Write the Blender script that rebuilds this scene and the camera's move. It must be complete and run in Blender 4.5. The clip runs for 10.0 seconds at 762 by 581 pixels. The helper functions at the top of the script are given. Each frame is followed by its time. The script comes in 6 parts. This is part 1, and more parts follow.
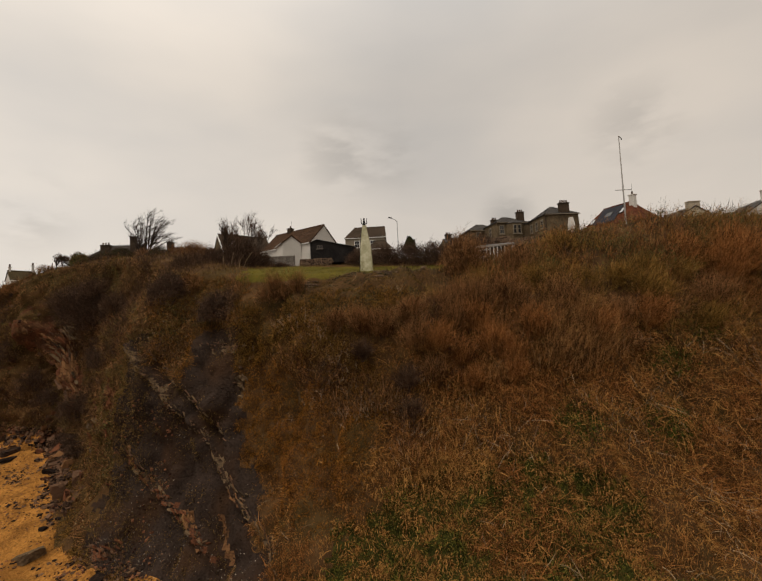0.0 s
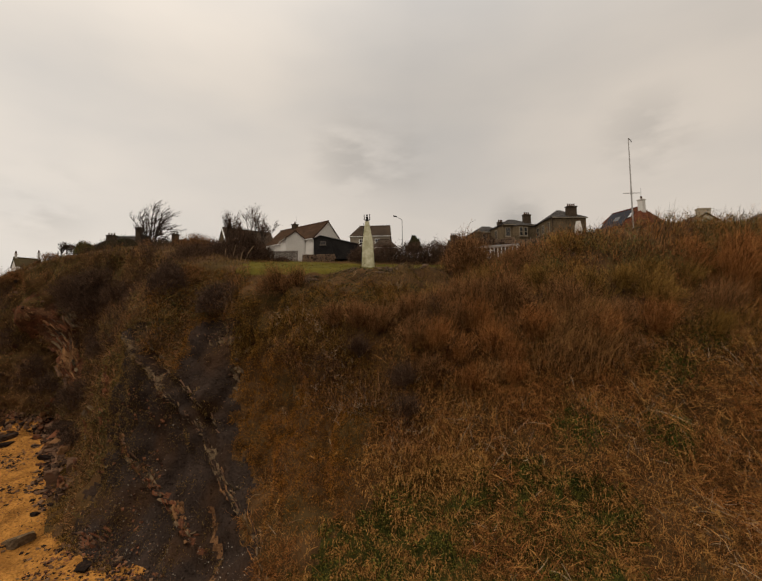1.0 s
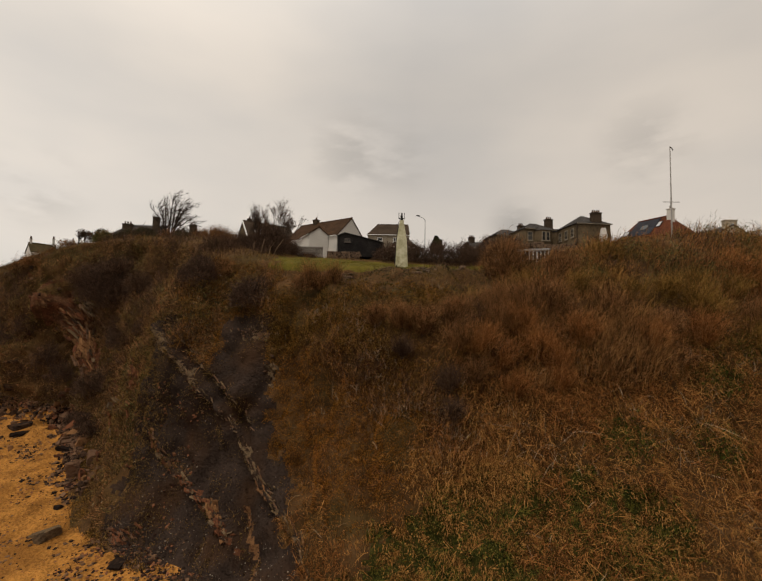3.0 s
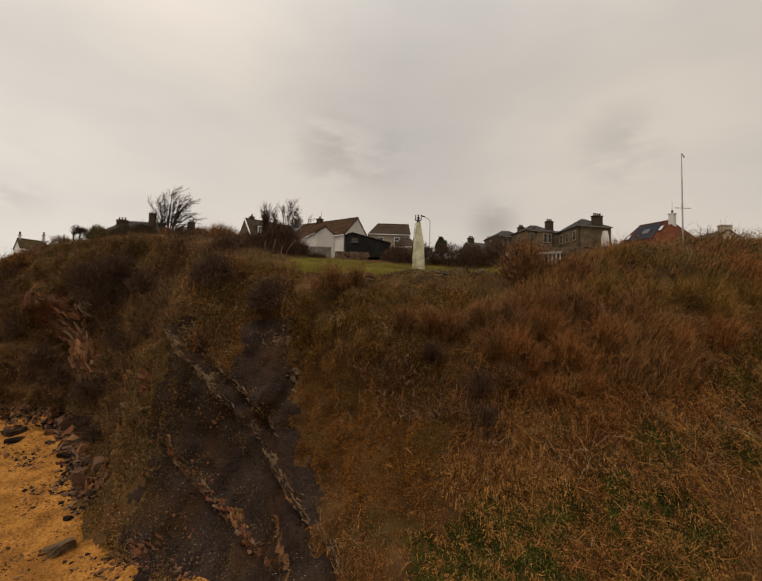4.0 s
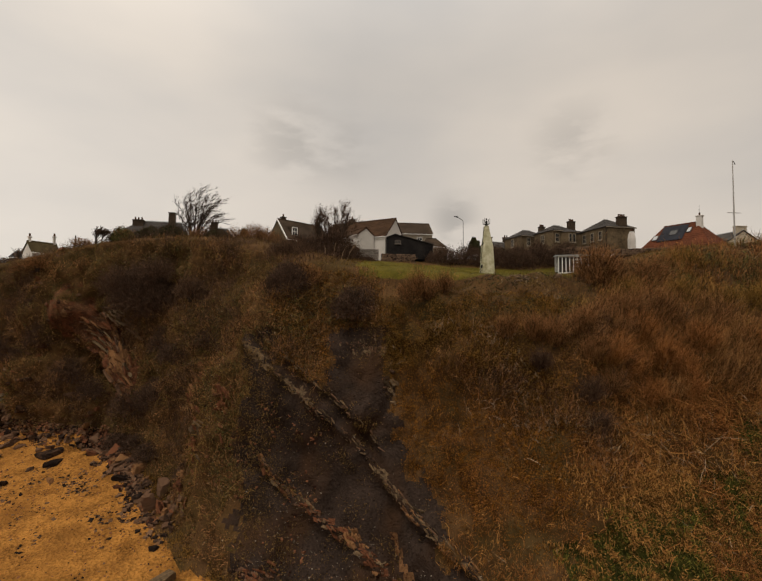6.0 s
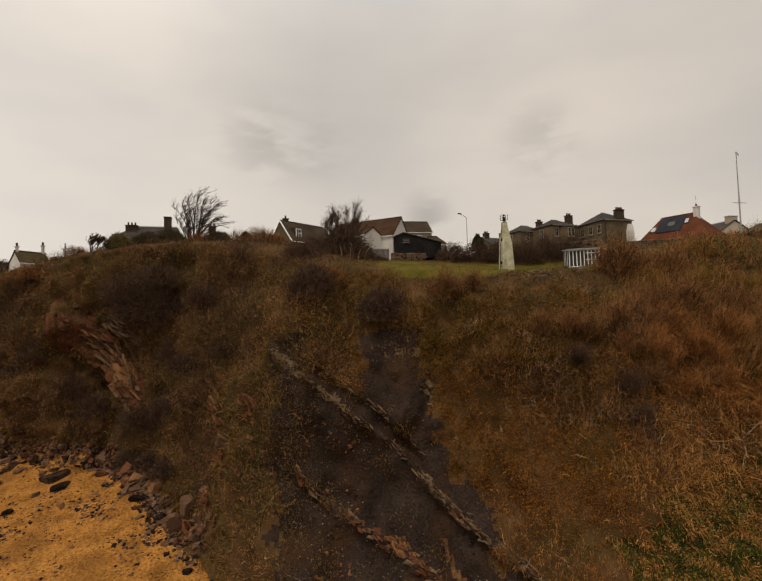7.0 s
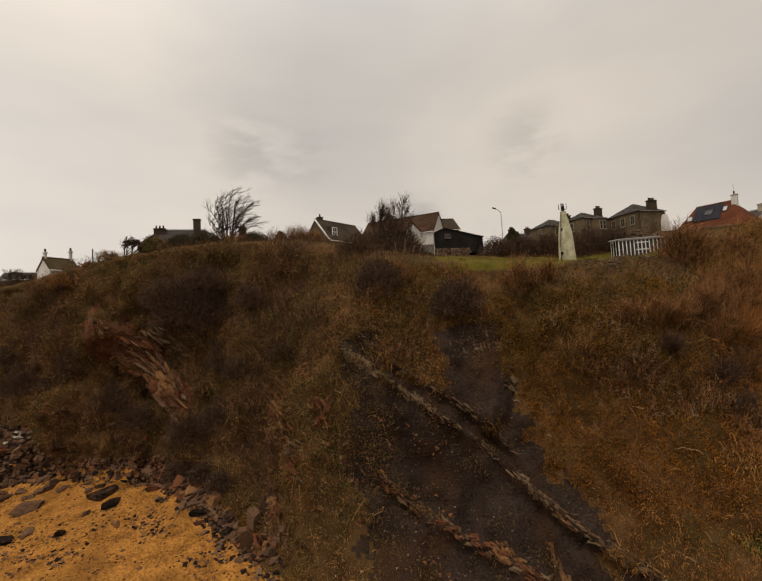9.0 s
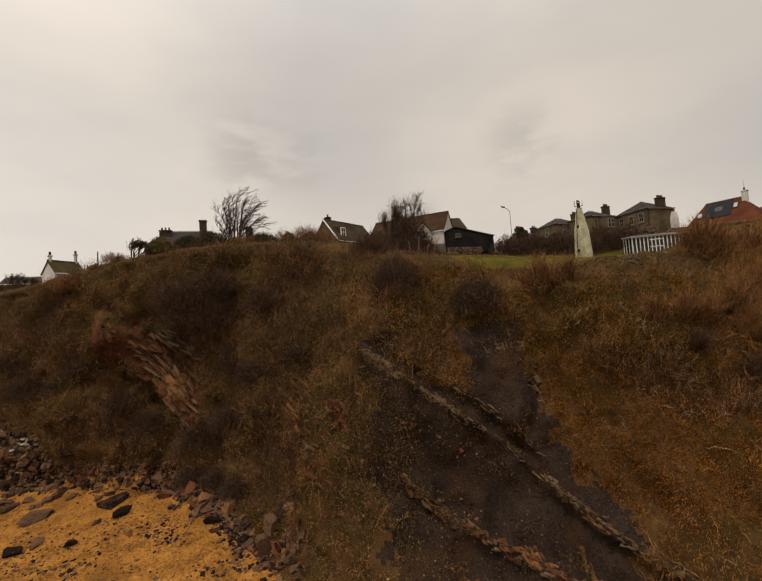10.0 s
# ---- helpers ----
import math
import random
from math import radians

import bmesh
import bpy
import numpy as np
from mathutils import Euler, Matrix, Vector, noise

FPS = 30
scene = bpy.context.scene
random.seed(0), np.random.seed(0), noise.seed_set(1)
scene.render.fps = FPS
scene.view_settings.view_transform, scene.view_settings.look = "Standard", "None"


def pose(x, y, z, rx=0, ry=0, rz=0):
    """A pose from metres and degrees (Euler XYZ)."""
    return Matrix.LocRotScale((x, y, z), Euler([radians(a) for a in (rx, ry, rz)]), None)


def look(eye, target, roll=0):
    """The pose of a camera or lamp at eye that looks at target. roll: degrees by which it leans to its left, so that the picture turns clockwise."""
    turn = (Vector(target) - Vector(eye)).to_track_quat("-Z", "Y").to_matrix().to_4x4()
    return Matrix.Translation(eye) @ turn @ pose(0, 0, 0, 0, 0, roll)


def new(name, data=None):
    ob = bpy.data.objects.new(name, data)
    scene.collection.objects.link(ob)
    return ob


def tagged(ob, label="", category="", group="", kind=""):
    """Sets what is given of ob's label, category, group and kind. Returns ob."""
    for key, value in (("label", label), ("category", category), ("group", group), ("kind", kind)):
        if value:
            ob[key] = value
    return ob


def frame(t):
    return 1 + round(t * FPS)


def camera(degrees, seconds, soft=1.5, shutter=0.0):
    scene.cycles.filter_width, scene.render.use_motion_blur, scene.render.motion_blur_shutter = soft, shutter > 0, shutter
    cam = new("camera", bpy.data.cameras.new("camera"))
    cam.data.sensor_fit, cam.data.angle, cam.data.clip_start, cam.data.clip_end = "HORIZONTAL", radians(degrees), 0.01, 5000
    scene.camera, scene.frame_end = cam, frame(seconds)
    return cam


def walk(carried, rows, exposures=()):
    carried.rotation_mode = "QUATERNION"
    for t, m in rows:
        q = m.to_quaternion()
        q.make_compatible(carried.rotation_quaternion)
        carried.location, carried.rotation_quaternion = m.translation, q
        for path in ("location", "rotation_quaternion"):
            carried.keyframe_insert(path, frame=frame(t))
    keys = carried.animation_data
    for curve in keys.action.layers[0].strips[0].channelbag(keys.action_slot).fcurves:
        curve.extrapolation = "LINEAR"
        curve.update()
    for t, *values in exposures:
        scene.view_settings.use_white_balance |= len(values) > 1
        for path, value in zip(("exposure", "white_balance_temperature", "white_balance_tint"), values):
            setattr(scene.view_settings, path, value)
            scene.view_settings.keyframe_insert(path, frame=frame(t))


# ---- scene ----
cam = camera(83.99, 10.0, 1.45)
# seconds, place, pitch, roll, yaw
ROWS = [
    (0.0, 1.30, 0.30, 18.01, 3.76, 2.73, 1.38),
    (0.5, 1.72, 0.56, 17.71, 3.90, 2.03, 1.80),
    (1.0, 1.89, 0.79, 17.52, 4.02, 0.80, 2.13),
    (1.5, 1.54, 0.98, 17.45, 4.00, -0.10, 2.38),
    (2.0, 0.80, 1.13, 17.43, 3.97, -0.53, 2.24),
    (2.5, -0.59, 1.23, 17.52, 3.91, -0.97, 2.10),
    (4.0, -6.04, 1.72, 18.14, 3.49, -1.47, -1.45),
    (4.5, -8.70, 2.01, 18.48, 3.22, -1.43, -2.73),
    (5.0, -11.29, 2.28, 18.69, 3.13, -1.43, -3.50),
    (5.5, -14.52, 2.68, 18.98, 2.86, -1.36, -4.71),
    (7.0, -21.52, 4.81, 19.41, 2.61, 1.68, -9.45),
    (7.5, -23.79, 5.61, 19.41, 2.89, 1.85, -9.89),
    (8.0, -25.43, 6.39, 19.20, 2.90, 2.47, -9.78),
    (8.5, -26.84, 7.13, 19.05, 3.04, 3.03, -10.22),
    (9.0, -27.85, 7.70, 18.94, 3.18, 3.49, -10.47),
    (9.5, -28.83, 8.32, 18.91, 3.29, 3.75, -10.25),
    (10.0, -29.34, 8.77, 18.86, 3.46, 4.10, -10.75),
]
walk(cam, [(t, pose(x, y, z, 90 + pitch, roll, yaw)) for t, x, y, z, pitch, roll, yaw in ROWS], [(0.0, -0.06), (5.5, -0.06), (7.0, 0.0), (10.0, 0.0)])

# ---- world and light ----
world = bpy.data.worlds.new("overcast_sky")
scene.world = world
world.use_nodes = True
wn, wl = world.node_tree.nodes, world.node_tree.links
wn.clear()
w_out, w_bg = wn.new("ShaderNodeOutputWorld"), wn.new("ShaderNodeBackground")
w_sky = wn.new("ShaderNodeTexSky")
w_sky.sky_type, w_sky.sun_disc = "NISHITA", False
w_sky.sun_elevation, w_sky.sun_rotation = radians(60), radians(215)
w_dim = wn.new("ShaderNodeMix")
w_dim.data_type, w_dim.blend_type = "RGBA", "MULTIPLY"
w_dim.inputs["Factor"].default_value = 1.0
wl.new(w_sky.outputs[0], w_dim.inputs["A"])
w_dim.inputs["B"].default_value = (0.10, 0.10, 0.10, 1)
w_co, w_map = wn.new("ShaderNodeTexCoord"), wn.new("ShaderNodeMapping")
w_map.inputs["Scale"].default_value = (1.0, 1.0, 2.6)
wl.new(w_co.outputs["Generated"], w_map.inputs["Vector"])
w_n1 = wn.new("ShaderNodeTexNoise")
w_n1.inputs["Scale"].default_value, w_n1.inputs["Detail"].default_value, w_n1.inputs["Roughness"].default_value = 1.5, 5.0, 0.42
wl.new(w_map.outputs[0], w_n1.inputs["Vector"])
w_ramp = wn.new("ShaderNodeValToRGB")
w_ramp.color_ramp.elements[0].position, w_ramp.color_ramp.elements[0].color = 0.32, (0.590, 0.560, 0.522, 1)
w_ramp.color_ramp.elements[1].position, w_ramp.color_ramp.elements[1].color = 0.66, (0.815, 0.732, 0.636, 1)
wl.new(w_n1.outputs["Fac"], w_ramp.inputs["Fac"])
w_mix = wn.new("ShaderNodeMix")
w_mix.data_type = "RGBA"
w_mix.inputs["Factor"].default_value = 0.95
wl.new(w_dim.outputs["Result"], w_mix.inputs["A"])
# small grey cloud scraps: direction (to the right, ahead, up), width, depth
w_last = w_ramp.outputs["Color"]
w_n2 = wn.new("ShaderNodeTexNoise")
w_n2.inputs["Scale"].default_value, w_n2.inputs["Detail"].default_value = 9.0, 5.0
wl.new(w_map.outputs[0], w_n2.inputs["Vector"])
for cloud, size, depth in (((-0.10, 1.0, 0.395), 0.09, 0.55), ((0.02, 1.0, 0.38), 0.07, 0.39), ((0.29, 1.0, 0.225), 0.055, 0.75), ((0.60, 1.0, 0.43), 0.08, 0.45), ((-0.87, 1.0, 0.29), 0.07, 0.45)):
    c_d = wn.new("ShaderNodeVectorMath")
    c_d.operation = "DISTANCE"
    c_n = wn.new("ShaderNodeVectorMath")
    c_n.operation = "NORMALIZE"
    wl.new(w_co.outputs["Generated"], c_n.inputs[0])
    wl.new(c_n.outputs[0], c_d.inputs[0])
    c_d.inputs[1].default_value = Vector(cloud).normalized()
    c_m = wn.new("ShaderNodeMapRange")
    c_m.interpolation_type = "SMOOTHSTEP"
    c_m.inputs["From Min"].default_value, c_m.inputs["From Max"].default_value = size * 1.5, 0.0
    wl.new(c_d.outputs["Value"], c_m.inputs["Value"])
    c_k = wn.new("ShaderNodeMapRange")
    c_k.inputs["From Min"].default_value, c_k.inputs["From Max"].default_value = 0.40, 0.58
    wl.new(w_n2.outputs["Fac"], c_k.inputs["Value"])
    c_f = wn.new("ShaderNodeMath")
    c_f.operation = "MULTIPLY"
    wl.new(c_m.outputs[0], c_f.inputs[0])
    wl.new(c_k.outputs[0], c_f.inputs[1])
    c_g = wn.new("ShaderNodeMath")
    c_g.operation = "MULTIPLY"
    wl.new(c_f.outputs[0], c_g.inputs[0])
    c_g.inputs[1].default_value = depth
    c_x = wn.new("ShaderNodeMix")
    c_x.data_type = "RGBA"
    wl.new(c_g.outputs[0], c_x.inputs["Factor"])
    wl.new(w_last, c_x.inputs["A"])
    c_x.inputs["B"].default_value = (0.475, 0.438, 0.392, 1)
    w_last = c_x.outputs["Result"]
# an overcast sky grows brighter towards the zenith
z_sep, z_up = wn.new("ShaderNodeSeparateXYZ"), wn.new("ShaderNodeMapRange")
wl.new(w_co.outputs["Generated"], z_sep.inputs[0])
z_up.interpolation_type = "SMOOTHSTEP"
z_up.inputs["From Min"].default_value, z_up.inputs["From Max"].default_value = 0.45, 1.0
z_up.inputs["To Min"].default_value, z_up.inputs["To Max"].default_value = 1.0, 2.3
wl.new(z_sep.outputs["Z"], z_up.inputs["Value"])
z_mul = wn.new("ShaderNodeVectorMath")
z_mul.operation = "SCALE"
wl.new(w_last, z_mul.inputs[0])
wl.new(z_up.outputs[0], z_mul.inputs["Scale"])
x_half, x_side = wn.new("ShaderNodeMath"), wn.new("ShaderNodeValToRGB")
x_half.operation = "MULTIPLY_ADD"
x_half.inputs[1].default_value, x_half.inputs[2].default_value = 0.5, 0.5
wl.new(z_sep.outputs["X"], x_half.inputs[0])
x_side.color_ramp.elements[0].position, x_side.color_ramp.elements[0].color = 0.10, (1.20, 1.19, 1.18, 1)
x_side.color_ramp.elements[1].position, x_side.color_ramp.elements[1].color = 0.85, (0.90, 0.88, 0.86, 1)
x_mid = x_side.color_ramp.elements.new(0.52)
x_mid.color = (0.835, 0.835, 0.84, 1)
wl.new(x_half.outputs[0], x_side.inputs["Fac"])
x_mul = wn.new("ShaderNodeVectorMath")
x_mul.operation = "MULTIPLY"
wl.new(z_mul.outputs[0], x_mul.inputs[0])
wl.new(x_side.outputs["Color"], x_mul.inputs[1])
wl.new(x_mul.outputs[0], w_mix.inputs["B"])
wl.new(w_mix.outputs["Result"], w_bg.inputs["Color"])
w_bg.inputs["Strength"].default_value = 1.0
wl.new(w_bg.outputs[0], w_out.inputs["Surface"])

sun = new("sun", bpy.data.lights.new("sun", "SUN"))
sun.data.energy, sun.data.angle, sun.data.color = 1.2, radians(16), (1.0, 0.92, 0.82)
sun.matrix_world = look((-17, 16, 67), (0, 40, 15))

# ---- numbers in space ----
RNG = np.random.default_rng(7)


def lattice(i, j, k):
    h = (i * 374761393 + j * 668265263 + k * 2147483647 + 1013904223) & 0xFFFFFFFF
    h = ((h ^ (h >> 13)) * 1274126177) & 0xFFFFFFFF
    return ((h ^ (h >> 16)) & 0xFFFF) / 65535.0


def value_noise(p):
    """Smooth noise, 0 to 1, at the points p (n, 3)."""
    q = np.floor(p).astype(np.int64)
    f = p - q
    f = f * f * (3 - 2 * f)
    out = 0
    for a in (0, 1):
        for b in (0, 1):
            for c in (0, 1):
                w = (f[:, 0] if a else 1 - f[:, 0]) * (f[:, 1] if b else 1 - f[:, 1]) * (f[:, 2] if c else 1 - f[:, 2])
                out = out + w * lattice(q[:, 0] + a, q[:, 1] + b, q[:, 2] + c)
    return out


def fbm(p, scale, octaves=4):
    total, amp, norm = 0, 1.0, 0.0
    for o in range(octaves):
        total = total + amp * value_noise(p / scale * 2 ** o + 17.3 * o)
        norm, amp = norm + amp, amp * 0.5
    return total / norm


def hermite(xs, ys, x):
    """A curve through the stations that keeps their rise and fall."""
    xs, ys = np.asarray(xs, float), np.asarray(ys, float)
    d = np.diff(ys) / np.diff(xs)
    m = np.concatenate([[d[0]], (d[1:] + d[:-1]) / 2, [d[-1]]])
    i = np.clip(np.searchsorted(xs, x) - 1, 0, len(xs) - 2)
    h = xs[i + 1] - xs[i]
    t = np.clip((x - xs[i]) / h, 0, 1)
    return ((2 * t ** 3 - 3 * t ** 2 + 1) * ys[i] + (t ** 3 - 2 * t ** 2 + t) * h * m[i]
            + (3 * t ** 2 - 2 * t ** 3) * ys[i + 1] + (t ** 3 - t ** 2) * h * m[i + 1])


# ---- materials ----
def material(name, dark, light, scale=4.0, rough=0.85, bump=0.3, fine=40.0, metal=0.0, spread=(0.35, 0.65), island=0.0, spec=0.04, far=None, translucent=0.0, depth=0.05, each=0.0):
    """Two colours mixed by coarse and fine noise in metres, with relief; far: a third colour in broad patches; island, each: how far single pieces, single objects differ."""
    m = bpy.data.materials.new(name)
    m.use_nodes = True
    n, l = m.node_tree.nodes, m.node_tree.links
    b = n["Principled BSDF"]
    b.inputs["Roughness"].default_value, b.inputs["Metallic"].default_value = rough, metal
    b.inputs["Specular IOR Level"].default_value = spec
    g = n.new("ShaderNodeNewGeometry")
    n1, n2 = n.new("ShaderNodeTexNoise"), n.new("ShaderNodeTexNoise")
    for node, s, d in ((n1, scale, 5.0), (n2, fine, 4.0)):
        l.new(g.outputs["Position"], node.inputs["Vector"])
        node.inputs["Scale"].default_value, node.inputs["Detail"].default_value = 1.0 / s if node is n1 else s, d
    mix = n.new("ShaderNodeMath")
    mix.operation = "MULTIPLY_ADD"
    l.new(n2.outputs["Fac"], mix.inputs[0])
    mix.inputs[1].default_value = 0.5
    half = n.new("ShaderNodeMath")
    half.operation = "MULTIPLY"
    half.inputs[1].default_value = 0.5
    l.new(n1.outputs["Fac"], half.inputs[0])
    l.new(half.outputs[0], mix.inputs[2])
    fac = mix.outputs[0]
    if island:
        r = n.new("ShaderNodeMath")
        r.operation = "MULTIPLY_ADD"
        l.new(g.outputs["Random Per Island"], r.inputs[0])
        r.inputs[1].default_value = island
        sub = n.new("ShaderNodeMath")
        sub.operation = "SUBTRACT"
        l.new(fac, sub.inputs[0])
        sub.inputs[1].default_value = island / 2
        l.new(sub.outputs[0], r.inputs[2])
        fac = r.outputs[0]
    if each:
        oi, oa, ob_ = n.new("ShaderNodeObjectInfo"), n.new("ShaderNodeMath"), n.new("ShaderNodeMath")
        oa.operation, ob_.operation = "SUBTRACT", "MULTIPLY_ADD"
        l.new(oi.outputs["Random"], oa.inputs[0])
        oa.inputs[1].default_value = 0.5
        l.new(oa.outputs[0], ob_.inputs[0])
        ob_.inputs[1].default_value = each
        l.new(fac, ob_.inputs[2])
        fac = ob_.outputs[0]
    ramp = n.new("ShaderNodeValToRGB")
    ramp.color_ramp.elements[0].position, ramp.color_ramp.elements[0].color = spread[0], (*dark, 1)
    ramp.color_ramp.elements[1].position, ramp.color_ramp.elements[1].color = spread[1], (*light, 1)
    l.new(fac, ramp.inputs["Fac"])
    colour = ramp.outputs["Color"]
    if far:
        n3 = n.new("ShaderNodeTexNoise")
        l.new(g.outputs["Position"], n3.inputs["Vector"])
        n3.inputs["Scale"].default_value, n3.inputs["Detail"].default_value = 0.22, 4.0
        r3 = n.new("ShaderNodeValToRGB")
        r3.color_ramp.elements[0].position, r3.color_ramp.elements[1].position = 0.50, 0.66
        l.new(n3.outputs["Fac"], r3.inputs["Fac"])
        m3 = n.new("ShaderNodeMix")
        m3.data_type = "RGBA"
        l.new(r3.outputs["Color"], m3.inputs["Factor"])
        l.new(colour, m3.inputs["A"])
        m3.inputs["B"].default_value = (*far, 1)
        colour = m3.outputs["Result"]
    l.new(colour, b.inputs["Base Color"])
    if bump:
        bp = n.new("ShaderNodeBump")
        bp.inputs["Strength"].default_value, bp.inputs["Distance"].default_value = bump, depth
        l.new(n2.outputs["Fac"], bp.inputs["Height"])
        l.new(bp.outputs["Normal"], b.inputs["Normal"])
    if translucent:
        tr, mx = n.new("ShaderNodeBsdfTranslucent"), n.new("ShaderNodeMixShader")
        l.new(colour, tr.inputs["Color"])
        mx.inputs["Fac"].default_value = translucent
        l.new(b.outputs[0], mx.inputs[1])
        l.new(tr.outputs[0], mx.inputs[2])
        l.new(mx.outputs[0], n["Material Output"].inputs["Surface"])
    return m


M_THATCH = material("dead_grass_mat", (0.040, 0.021, 0.009), (0.115, 0.060, 0.022), 2.0, fine=9.0, bump=0.8, far=(0.058, 0.036, 0.012))
M_SHALE = material("dark_shale", (0.0155, 0.0098, 0.0070), (0.0465, 0.0310, 0.0228), 2.0, fine=6.0, bump=1.0, far=(0.046, 0.0245, 0.0133), depth=0.16)
M_EARTH = material("red_brown_scree_ground", (0.036, 0.017, 0.009), (0.140, 0.064, 0.030), 1.2, fine=5.0, bump=1.0, depth=0.2)
M_SAND = material("golden_sand", (0.148, 0.063, 0.0140), (0.480, 0.215, 0.047), 1.6, fine=4.6, bump=1.0, spread=(0.34, 0.62), depth=0.40, far=(0.235, 0.102, 0.0225))
M_LAWN = material("lawn_turf", (0.042, 0.039, 0.006), (0.120, 0.092, 0.013), 2.0, fine=12.0, bump=0.6)
M_STRAW = material("straw_blades", (0.094, 0.046, 0.0135), (0.455, 0.232, 0.064), 3.0, fine=2.0, bump=0, island=0.8, translucent=0.2)
M_RUST = material("rusty_blades", (0.078, 0.033, 0.0105), (0.355, 0.150, 0.042), 3.0, fine=2.0, bump=0, island=0.8, translucent=0.2)
M_OLIVE = material("olive_blades", (0.056, 0.034, 0.0115), (0.225, 0.135, 0.040), 3.0, fine=2.0, bump=0, island=0.7, translucent=0.2)
M_GREEN = material("green_blades", (0.018, 0.0235, 0.005), (0.185, 0.165, 0.031), 0.8, fine=2.0, bump=0, island=0.9, translucent=0.25)
M_WEED = material("dark_weed_leaves", (0.018, 0.026, 0.004), (0.060, 0.066, 0.011), 1.0, fine=3.0, bump=0, island=0.6)
M_GOLD = material("golden_moss_blades", (0.044, 0.0180, 0.0032), (0.345, 0.147, 0.021), 1.2, fine=2.0, bump=0, island=1.0, translucent=0.2)
M_TURF = material("turf_blades", (0.048, 0.044, 0.006), (0.170, 0.130, 0.017), 2.0, fine=2.0, bump=0, island=0.5, translucent=0.25)
M_TWIG = material("bramble_twigs", (0.050, 0.0238, 0.0096), (0.318, 0.157, 0.060), 3.0, fine=2.0, bump=0, island=0.9)
M_TWIG_D = material("dark_twigs", (0.036, 0.0205, 0.0135), (0.140, 0.081, 0.047), 3.0, fine=2.0, bump=0, island=0.8)
M_TWIG_O = material("olive_twigs", (0.062, 0.036, 0.0100), (0.340, 0.192, 0.047), 3.0, fine=2.0, bump=0, island=0.7)
M_LITTER = material("dead_leaf_litter", (0.038, 0.0215, 0.0100), (0.185, 0.106, 0.046), 2.0, fine=2.0, bump=0, island=0.7)
M_THORN = material("thorn_bush_twigs", (0.034, 0.0205, 0.0140), (0.112, 0.066, 0.041), 3.0, fine=2.0, bump=0, island=0.8)
M_DULL = material("dull_painted_wood", (0.17, 0.138, 0.098), (0.30, 0.255, 0.19), 1.0, fine=20.0, bump=0.1)
M_STACK = material("dark_chimney_stone", (0.030, 0.021, 0.014), (0.085, 0.060, 0.040), 0.8, fine=10.0, bump=0.6)
M_PANE = material("sunroom_glass", (0.018, 0.015, 0.012), (0.055, 0.046, 0.036), 0.9, fine=3.0, bump=0, rough=0.25, spec=0.2)
M_TWIG_R = material("red_brown_twigs", (0.078, 0.0325, 0.0105), (0.435, 0.188, 0.058), 3.0, fine=2.0, bump=0, island=0.9)
M_REED = material("dry_reed_stems", (0.070, 0.034, 0.014), (0.40, 0.205, 0.072), 3.0, fine=2.0, bump=0, island=0.9, translucent=0.15)
M_PALE = material("bleached_stems", (0.16, 0.105, 0.058), (0.40, 0.29, 0.17), 1.0, fine=20.0, bump=0, island=0.4)
M_MOSSY = material("olive_moss_blades", (0.040, 0.0225, 0.0062), (0.300, 0.160, 0.035), 1.6, fine=2.0, bump=0, island=1.0, translucent=0.2)
M_IVY = material("ivy_leaves", (0.026, 0.029, 0.009), (0.125, 0.112, 0.030), 2.0, rough=0.7, fine=3.0, bump=0, island=0.6, spec=0.1)
M_MOSS = material("green_moss_ground", (0.012, 0.015, 0.003), (0.050, 0.043, 0.009), 0.8, fine=5.0, bump=0.8)
M_EVER = material("evergreen_leaves", (0.012, 0.016, 0.006), (0.060, 0.055, 0.020), 2.0, rough=0.6, fine=3.0, bump=0, island=0.6)
M_BARK = material("tree_bark", (0.02, 0.015, 0.011), (0.07, 0.05, 0.036), 0.6, fine=25.0, bump=0.5)
M_LEDGE = material("ledge_rock", (0.022, 0.0150, 0.0100), (0.165, 0.110, 0.060), 0.5, fine=5.0, bump=1.0, island=0.3, depth=0.14, spread=(0.36, 0.72), each=0.4)
M_REDROCK = material("red_sandstone", (0.021, 0.0105, 0.007), (0.140, 0.054, 0.025), 0.5, fine=5.0, bump=1.0, island=0.3, depth=0.14, spread=(0.34, 0.72), each=0.4)
M_ORANGE = material("orange_sandstone", (0.034, 0.0165, 0.009), (0.205, 0.102, 0.043), 0.7, fine=4.0, bump=1.0, island=0.3, depth=0.14, spread=(0.34, 0.72), each=0.35)
M_SCREE = material("broken_rubble", (0.018, 0.0115, 0.0085), (0.150, 0.085, 0.048), 0.8, fine=4.0, bump=0.8, island=0.8, depth=0.1)
M_REDSCREE = material("broken_red_rubble", (0.028, 0.0130, 0.008), (0.185, 0.078, 0.038), 0.8, fine=4.0, bump=0.8, island=0.8, depth=0.1)
M_BOULDER = material("beach_boulders", (0.014, 0.0090, 0.0066), (0.132, 0.073, 0.042), 0.7, fine=4.0, bump=1.0, island=0.4, depth=0.2, spread=(0.36, 0.76), each=0.5)
M_PALEROCK = material("pale_boulders", (0.085, 0.070, 0.052), (0.36, 0.31, 0.24), 0.6, fine=5.0, bump=1.0, island=0.3, depth=0.14)
